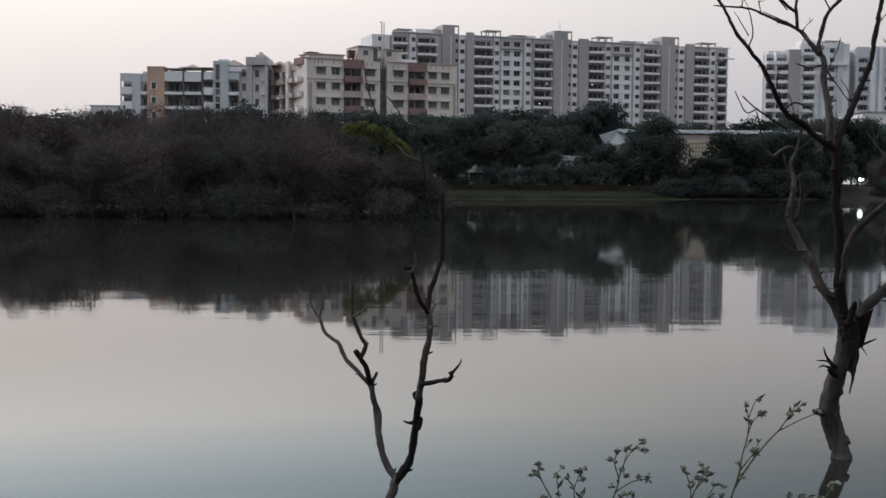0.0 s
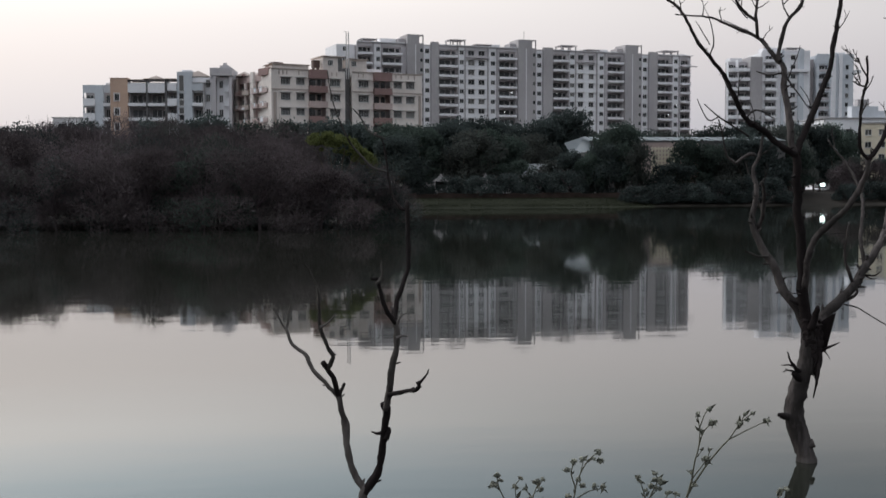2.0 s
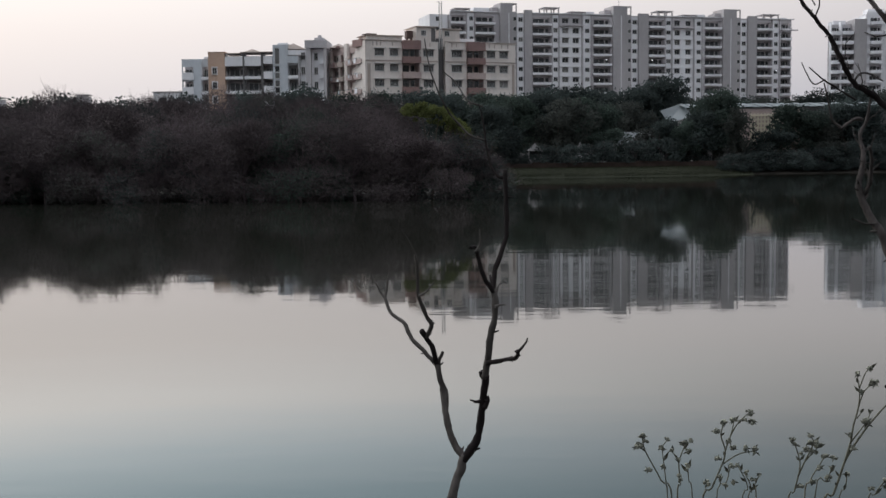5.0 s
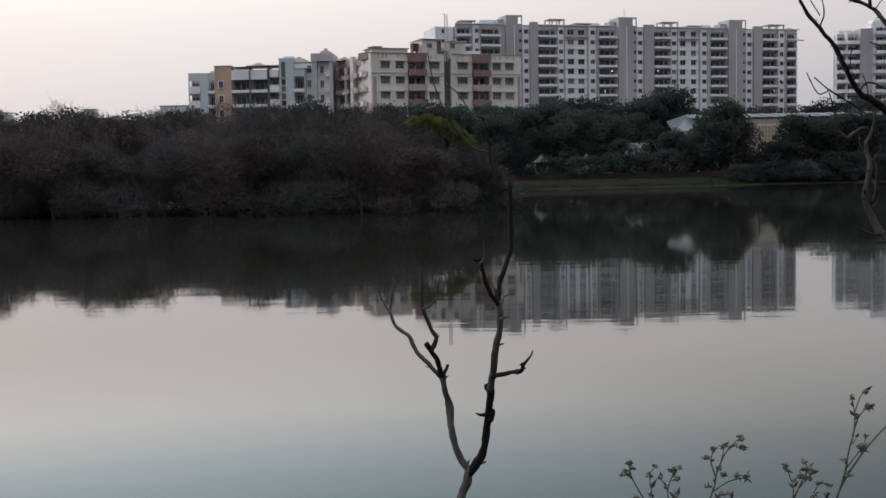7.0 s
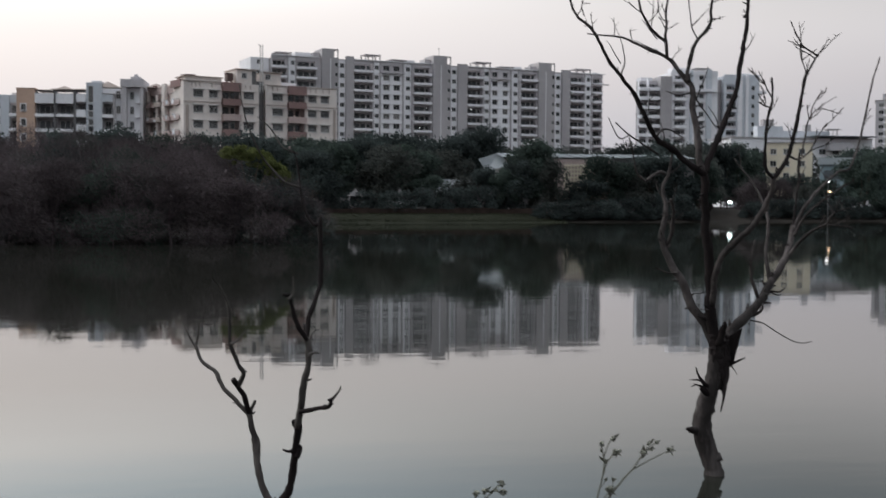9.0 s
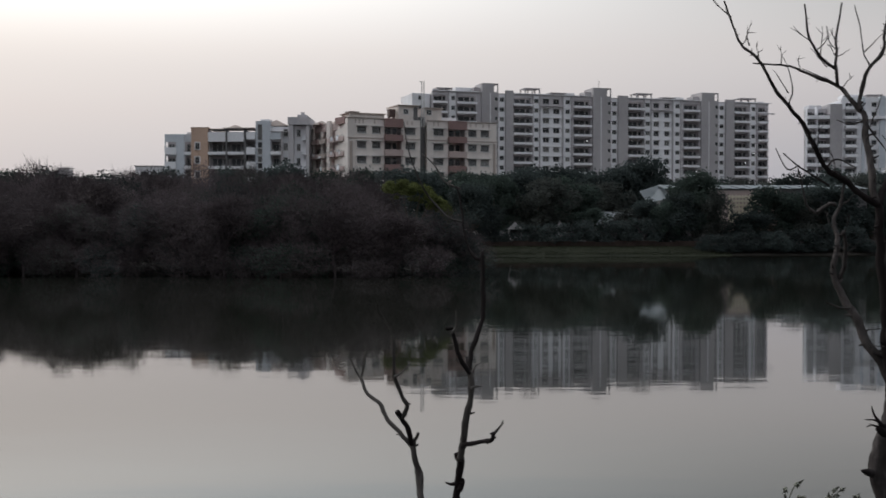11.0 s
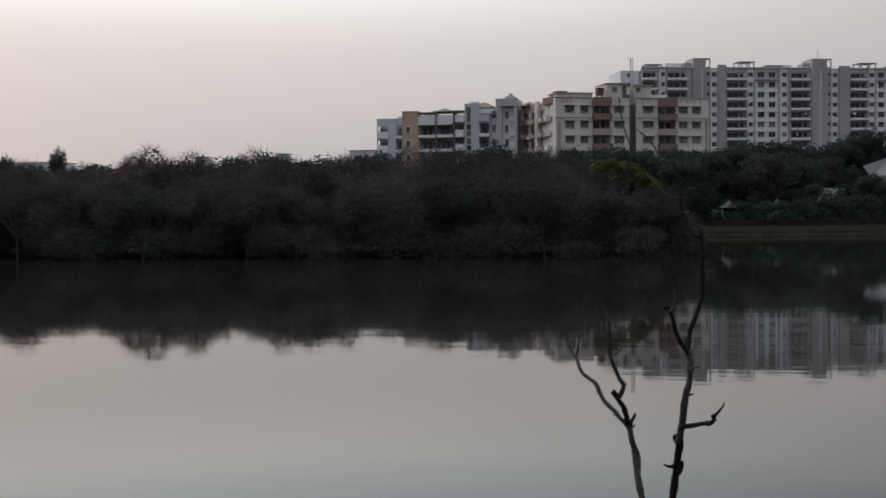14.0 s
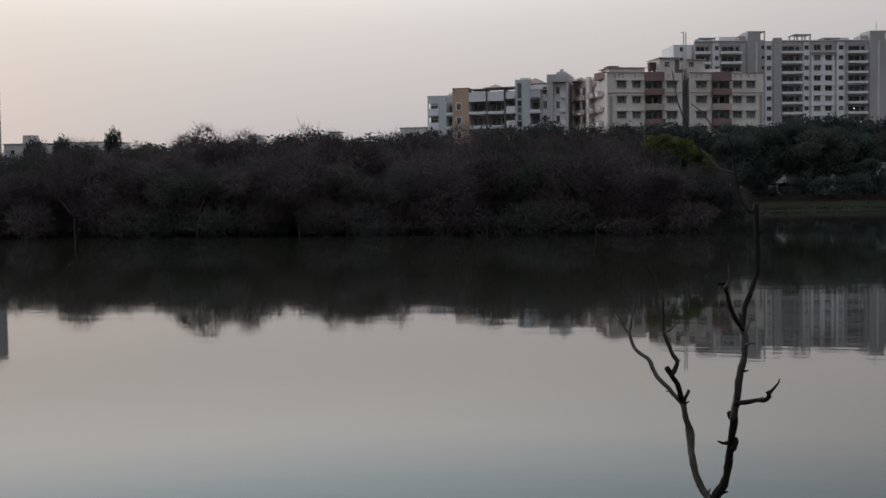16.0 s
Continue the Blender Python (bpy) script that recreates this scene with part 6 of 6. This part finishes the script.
stalk(right_weed, [(-0.0202, 0.000, 2.8246), (-0.0184, 0.000, 2.8368), (-0.0161, 0.000, 2.8455), (-0.0153, 0.000, 2.8560), (-0.0170, 0.000, 2.8668)], 0.00060, 0.00033)
stalk(right_weed, [(-0.0154, 0.000, 2.8585), (-0.0121, 0.000, 2.8675), (-0.0091, 0.000, 2.8706)], 0.00040, 0.00027)
stalk(right_weed, [(-0.0165, 0.000, 2.8445), (-0.0129, 0.000, 2.8560), (-0.0071, 0.000, 2.8619)], 0.00047, 0.00030)
stalk(right_weed, [(-0.0231, 0.000, 2.8151), (-0.0184, 0.000, 2.8235), (-0.0106, 0.000, 2.8350), (-0.0021, 0.000, 2.8454), (0.0034, 0.000, 2.8510), (0.0075, 0.000, 2.8569), (0.0108, 0.000, 2.8618)], 0.00075, 0.00033)
stalk(right_weed, [(0.0030, 0.000, 2.8506), (0.0152, 0.000, 2.8568), (0.0270, 0.000, 2.8620)], 0.00044, 0.00027)
stalk(right_weed, [(0.0105, 0.000, 2.8611), (0.0135, 0.000, 2.8666)], 0.00033, 0.00025)
stalk(right_weed, [(0.0115, 0.000, 2.8621), (0.0177, 0.000, 2.8670)], 0.00033, 0.00025)
stalk(right_weed, [(-0.0206, 0.000, 2.8253), (-0.0151, 0.000, 2.8326), (-0.0107, 0.000, 2.8381)], 0.00050, 0.00033)
stalk(right_weed, [(-0.0167, 0.000, 2.8403), (-0.0137, 0.000, 2.8445)], 0.00033, 0.00025)
stalk(right_weed, [(-0.0110, 0.000, 2.8374), (-0.0084, 0.000, 2.8448)], 0.00033, 0.00025)
seed_heads(right_weed, [(-0.0170, 0.000, 2.8672, 0.0015), (-0.0097, 0.000, 2.8703, 0.0015), (-0.0147, 0.000, 2.8564, 0.0015), (-0.0067, 0.000, 2.8619, 0.0023), (0.0102, 0.000, 2.8611, 0.0018), (0.0150, 0.000, 2.8628, 0.0015), (0.0135, 0.000, 2.8666, 0.0012), (0.0181, 0.000, 2.8670, 0.0013), (-0.0110, 0.000, 2.8378, 0.0025), (-0.0137, 0.000, 2.8445, 0.0013), (-0.0084, 0.000, 2.8448, 0.0010), (-0.0214, 0.000, 2.8305, 0.0015), (0.0274, 0.000, 2.8622, 0.0021)])
seed_heads(right_weed, [(-0.0187, 0.000, 2.8224, 0.0018)])
stalk(mid_weed, [(0.0000, 0.030, 1.5000), (-0.0067, 0.015, 2.2045), (-0.0134, 0.005, 2.6410), (-0.0168, 0.000, 2.7810), (-0.0129, 0.000, 2.7968), (-0.0097, 0.000, 2.8119), (-0.0120, 0.000, 2.8224), (-0.0142, 0.000, 2.8277)], 0.00067, 0.00033)
stalk(mid_weed, [(-0.0110, 0.000, 2.8056), (-0.0063, 0.000, 2.8161), (-0.0020, 0.000, 2.8255), (-0.0038, 0.000, 2.8307)], 0.00059, 0.00033)
stalk(mid_weed, [(0.0050, 0.030, 1.5000), (0.0015, 0.015, 2.2046), (-0.0019, 0.005, 2.6411), (-0.0037, 0.010, 2.7811), (-0.0005, 0.010, 2.7997), (0.0046, 0.010, 2.8089), (0.0084, 0.010, 2.8146), (0.0131, 0.010, 2.8138)], 0.00059, 0.00033)
stalk(mid_weed, [(0.0050, 0.030, 1.5000), (0.0014, 0.015, 2.2119), (-0.0022, 0.005, 2.6545), (-0.0040, -0.010, 2.7945), (0.0027, -0.010, 2.8055), (0.0060, -0.010, 2.8145)], 0.00050, 0.00033)
stalk(mid_weed, [(-0.0063, 0.000, 2.8154), (-0.0018, 0.000, 2.8206), (0.0019, 0.000, 2.8244)], 0.00040, 0.00027)
stalk(mid_weed, [(0.0150, 0.030, 1.5000), (0.0142, 0.015, 2.2043), (0.0135, 0.005, 2.6405), (0.0131, 0.000, 2.7805), (0.0173, 0.000, 2.7982), (0.0181, 0.000, 2.8066)], 0.00050, 0.00033)
seed_heads(mid_weed, [(-0.0139, 0.000, 2.8277, 0.0017), (-0.0121, 0.000, 2.8252, 0.0015), (-0.0099, 0.000, 2.8196, 0.0015), (-0.0020, 0.000, 2.8255, 0.0025), (-0.0038, 0.000, 2.8307, 0.0015), (-0.0057, 0.000, 2.8220, 0.0017), (-0.0015, 0.000, 2.8206, 0.0018), (0.0023, 0.000, 2.8247, 0.0012), (0.0049, 0.000, 2.8173, 0.0017), (0.0102, 0.000, 2.8166, 0.0017), (0.0073, 0.000, 2.8046, 0.0017), (0.0019, 0.000, 2.8107, 0.0015)])
seed_heads(mid_weed, [(0.0092, 0.000, 2.8113, 0.0013), (-0.0018, 0.000, 2.8019, 0.0018), (-0.0095, 0.000, 2.7996, 0.0017), (0.0181, 0.000, 2.8070, 0.0015)])
stalk(left_weed, [(0.0200, 0.030, 1.5000), (0.0050, 0.015, 2.2049), (-0.0099, 0.005, 2.6417), (-0.0174, 0.000, 2.7817), (-0.0118, 0.000, 2.7992), (-0.0057, 0.000, 2.8138), (-0.0041, 0.000, 2.8218), (-0.0067, 0.000, 2.8306), (-0.0054, 0.000, 2.8375)], 0.00075, 0.00040)
stalk(left_weed, [(-0.0044, 0.000, 2.8201), (-0.0018, 0.000, 2.8288), (0.0026, 0.000, 2.8374), (0.0087, 0.000, 2.8437)], 0.00050, 0.00033)
stalk(left_weed, [(-0.0064, 0.000, 2.8131), (0.0039, 0.000, 2.8196), (0.0139, 0.000, 2.8216)], 0.00050, 0.00030)
stalk(left_weed, [(-0.0018, 0.000, 2.8281), (0.0002, 0.000, 2.8357), (0.0008, 0.000, 2.8399)], 0.00037, 0.00027)
stalk(left_weed, [(0.0200, 0.030, 1.5000), (0.0093, 0.015, 2.2050), (-0.0015, 0.005, 2.6419), (-0.0069, 0.010, 2.7819), (-0.0008, 0.010, 2.7996), (0.0015, 0.010, 2.8096)], 0.00050, 0.00033)
stalk(left_weed, [(0.0300, 0.030, 1.5000), (0.0192, 0.015, 2.2065), (0.0085, 0.005, 2.6446), (0.0031, -0.010, 2.7846), (0.0069, -0.010, 2.8019), (0.0012, -0.010, 2.8151)], 0.00050, 0.00033)
stalk(left_weed, [(0.0300, 0.030, 1.5000), (0.0235, 0.015, 2.2020), (0.0170, 0.005, 2.6364), (0.0137, 0.015, 2.7764), (0.0159, 0.015, 2.7926), (0.0115, 0.015, 2.8041)], 0.00050, 0.00033)
stalk(left_weed, [(0.0350, 0.030, 1.5000), (0.0270, 0.015, 2.2066), (0.0190, 0.005, 2.6448), (0.0149, 0.000, 2.7848), (0.0133, 0.000, 2.7989), (0.0163, 0.000, 2.8069)], 0.00050, 0.00033)
seed_heads(left_weed, [(-0.0095, 0.000, 2.8334, 0.0018), (-0.0054, 0.000, 2.8386, 0.0018), (0.0008, 0.000, 2.8399, 0.0017), (0.0094, 0.000, 2.8443, 0.0020), (0.0070, 0.000, 2.8402, 0.0015), (0.0115, 0.000, 2.8391, 0.0017), (-0.0018, 0.000, 2.8277, 0.0018), (0.0090, 0.000, 2.8227, 0.0020), (0.0139, 0.000, 2.8213, 0.0020), (0.0004, 0.000, 2.8232, 0.0017), (-0.0005, 0.000, 2.8123, 0.0015), (0.0030, 0.000, 2.8123, 0.0015)])
seed_heads(left_weed, [(-0.0073, 0.000, 2.8054, 0.0015), (0.0014, 0.000, 2.8025, 0.0015), (0.0086, 0.000, 2.8084, 0.0015), (0.0163, 0.000, 2.8069, 0.0012), (0.0125, 0.000, 2.8041, 0.0015), (-0.0086, 0.000, 2.8166, 0.0017), (-0.0041, 0.000, 2.8008, 0.0015), (-0.0149, 0.000, 2.8020, 0.0020)])
stalk(low_weed, [(0.0100, 0.030, 1.5000), (0.0001, 0.015, 2.2071), (-0.0098, 0.005, 2.6457), (-0.0147, 0.000, 2.7857), (-0.0219, 0.000, 2.8039), (-0.0312, 0.000, 2.8213), (-0.0333, 0.000, 2.8299)], 0.00067, 0.00040)
stalk(low_weed, [(0.0150, 0.030, 1.5000), (0.0049, 0.015, 2.2053), (-0.0051, 0.005, 2.6424), (-0.0102, 0.010, 2.7824), (-0.0084, 0.010, 2.7989), (-0.0095, 0.010, 2.8117), (-0.0060, 0.010, 2.8226)], 0.00067, 0.00037)
stalk(low_weed, [(-0.0095, 0.010, 2.8117), (-0.0117, 0.010, 2.8161), (-0.0146, 0.010, 2.8198)], 0.00044, 0.00030)
stalk(low_weed, [(0.0100, 0.030, 1.5000), (-0.0020, 0.015, 2.2089), (-0.0139, 0.005, 2.6489), (-0.0199, -0.010, 2.7889), (-0.0207, -0.010, 2.8032), (-0.0221, -0.010, 2.8156), (-0.0232, -0.010, 2.8263), (-0.0204, -0.010, 2.8309)], 0.00050, 0.00030)
stalk(low_weed, [(0.0200, 0.030, 1.5000), (0.0108, 0.015, 2.2070), (0.0016, 0.005, 2.6455), (-0.0030, 0.000, 2.7855), (-0.0055, 0.000, 2.8036), (-0.0063, 0.000, 2.8126)], 0.00050, 0.00033)
seed_heads(low_weed, [(-0.0333, 0.000, 2.8310, 0.0017), (-0.0355, 0.000, 2.8246, 0.0022), (-0.0312, 0.000, 2.8274, 0.0015), (-0.0297, 0.000, 2.8101, 0.0017), (-0.0085, 0.000, 2.8260, 0.0020), (-0.0049, 0.000, 2.8277, 0.0015), (-0.0063, 0.000, 2.8216, 0.0018), (-0.0066, 0.000, 2.8126, 0.0015), (-0.0163, 0.000, 2.8225, 0.0015), (-0.0216, 0.000, 2.8236, 0.0018), (-0.0188, 0.000, 2.8286, 0.0015), (-0.0209, 0.000, 2.8125, 0.0015)])
seed_heads(low_weed, [(-0.0120, 0.000, 2.8163, 0.0013), (-0.0112, 0.000, 2.8055, 0.0018)])
stalk(corner_weed, [(-0.0100, 0.030, 1.5000), (-0.0217, 0.015, 2.2042), (-0.0334, 0.005, 2.6403), (-0.0392, 0.000, 2.7803), (-0.0350, 0.000, 2.7944), (-0.0275, 0.000, 2.8042), (-0.0178, 0.000, 2.8105)], 0.00060, 0.00033)
stalk(corner_weed, [(0.0000, 0.030, 1.5000), (-0.0097, 0.015, 2.2043), (-0.0194, 0.005, 2.6405), (-0.0243, 0.010, 2.7805), (-0.0185, 0.010, 2.7948), (-0.0090, 0.010, 2.8011), (-0.0041, 0.010, 2.8068), (0.0052, 0.010, 2.8063)], 0.00060, 0.00033)
stalk(corner_weed, [(0.0100, 0.030, 1.5000), (0.0023, 0.015, 2.2057), (-0.0054, 0.005, 2.6431), (-0.0093, -0.010, 2.7831), (-0.0056, -0.010, 2.8005), (-0.0013, -0.010, 2.8110), (0.0051, -0.010, 2.8200)], 0.00057, 0.00033)
stalk(corner_weed, [(-0.0150, 0.010, 2.7983), (-0.0099, 0.010, 2.8062), (-0.0085, 0.010, 2.8083)], 0.00044, 0.00027)
seed_heads(corner_weed, [(-0.0282, 0.000, 2.8035, 0.0018), (-0.0185, 0.000, 2.8108, 0.0017), (-0.0118, 0.000, 2.8111, 0.0020), (0.0014, 0.000, 2.8088, 0.0020), (-0.0167, 0.000, 2.7991, 0.0017), (-0.0129, 0.000, 2.8005, 0.0015), (0.0076, 0.000, 2.8165, 0.0023), (0.0115, 0.000, 2.8179, 0.0020), (-0.0005, 0.000, 2.8032, 0.0018), (0.0028, 0.000, 2.7975, 0.0022), (-0.0035, 0.000, 2.8089, 0.0017), (-0.0372, 0.000, 2.7980, 0.0015)])
seed_heads(corner_weed, [(-0.0273, 0.000, 2.7979, 0.0013)])


leafy_weed = weed(0.44, "low green weed with leafy tufts on the near bank")
for i, (x, z) in enumerate(((-0.030, 2.792), (-0.022, 2.787), (-0.004, 2.802), (0.006, 2.797), (0.020, 2.790), (0.029, 2.795))):
    stalk(leafy_weed, [(0.004 * i - 0.01, 0.03, 1.5), (x * 0.7, 0.01, 2.5), (x, 0.004 * (i % 3), z)], 0.0009, 0.0005)
    seed_heads(leafy_weed, [(x, 0.004 * (i % 3), z, 0.0026), (x + 0.004, 0.004 * (i % 3), z - 0.006, 0.0024), (x - 0.004, 0.003, z - 0.005, 0.0022)])


def overhang():
    """A tree on the bank beside the camera whose leafy bough hangs into view."""
    root = empty("bank_tree", pose(2.9, 1.9, 1.2), "small leafy tree on the near bank with drooping pinnate leaves", "tree")
    bm = bmesh.new()
    line = smooth_line([(0.3, -0.3, -0.3), (0.25, -0.1, 1.0), (0.1, 0.2, 2.0), (0.0, 0.4, 3.2)], 4)
    tube(bm, line, list(np.linspace(0.09, 0.05, len(line))), 9, 0.1)
    part("trunk", bm, M_TRUNK, root, smooth=True)
    rng = np.random.default_rng(77)
    boughs = [[(0.1, 0.2, 1.9), (-0.30, 0.7, 2.10), (-0.66, 1.03, 2.17), (-0.76, 1.1, 2.19), (-0.90, 1.1, 2.225), (-1.0, 1.1, 2.27)],
              [(0.08, 0.25, 2.1), (-0.3, 0.9, 2.50), (-0.55, 1.1, 2.46), (-0.80, 1.1, 2.44)],
              [(0.08, 0.3, 2.2), (-0.4, 0.9, 2.62), (-0.8, 1.1, 2.56), (-1.16, 1.1, 2.45)],
              [(0.12, 0.2, 1.7), (-0.3, 0.9, 1.94), (-0.62, 1.1, 1.95), (-0.78, 1.1, 1.88)]]
    # where each group of fronds starts: place, number, spread, droop
    fronds = [[(-0.94, 1.1, 2.285, 24, 0.022, -0.3), (-1.01, 1.1, 2.285, 10, 0.015, -0.1), (-0.88, 1.1, 2.20, 28, 0.025, -0.7), (-0.93, 1.1, 2.155, 14, 0.02, -0.6), (-0.77, 1.1, 2.31, 7, 0.022, -0.5), (-0.70, 1.1, 2.30, 7, 0.022, -0.6)],
              [(-0.80, 1.1, 2.42, 14, 0.025, -0.5), (-0.74, 1.1, 2.38, 8, 0.03, -0.5)],
              [(-1.14, 1.1, 2.45, 4, 0.012, -0.3), (-1.01, 1.1, 2.46, 4, 0.015, -0.4)],
              [(-0.78, 1.1, 1.87, 8, 0.02, -0.3), (-0.74, 1.1, 1.80, 10, 0.03, -0.6)]]
    for pts, groups in zip(boughs, fronds):
        bm = bmesh.new()
        line = smooth_line(pts, 4)
        tube(bm, line, list(np.linspace(0.012, 0.0026, len(line))), 6, 0.1)
        bough = part("bough", bm, M_BARKDARK, root, smooth=True)
        for cx, cy, cz, n, spread, droop in groups:
            for i in range(n):
                start = Vector((cx, cy, cz)) + Vector(rng.normal(0, spread, 3)) * 1.0
                way = Vector((rng.normal(-0.45, 0.45), rng.normal(0, 0.5), rng.normal(droop, 0.35))).normalized()
                length = rng.uniform(0.035, 0.07)
                bm = bmesh.new()
                tube(bm, [start, start + way * length], [0.0016, 0.0008], 4)
                side = way.cross(Vector((0, 1, 0.3))).normalized()
                for k in range(9):
                    at_ = start + way * length * (k + 1) / 9.2
                    for sgn in (-1, 1):
                        d = (way * 0.65 + side * sgn * 0.8 + Vector((0, 0, -0.3))).normalized()
                        w = d.cross(Vector(rng.normal(size=3))).normalized() * 0.0044
                        ln = rng.uniform(0.019, 0.032)
                        v = [bm.verts.new(at_), bm.verts.new(at_ + d * ln * 0.45 + w), bm.verts.new(at_ + d * ln), bm.verts.new(at_ + d * ln * 0.45 - w)]
                        bm.faces.new(v)
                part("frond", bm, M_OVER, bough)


overhang()
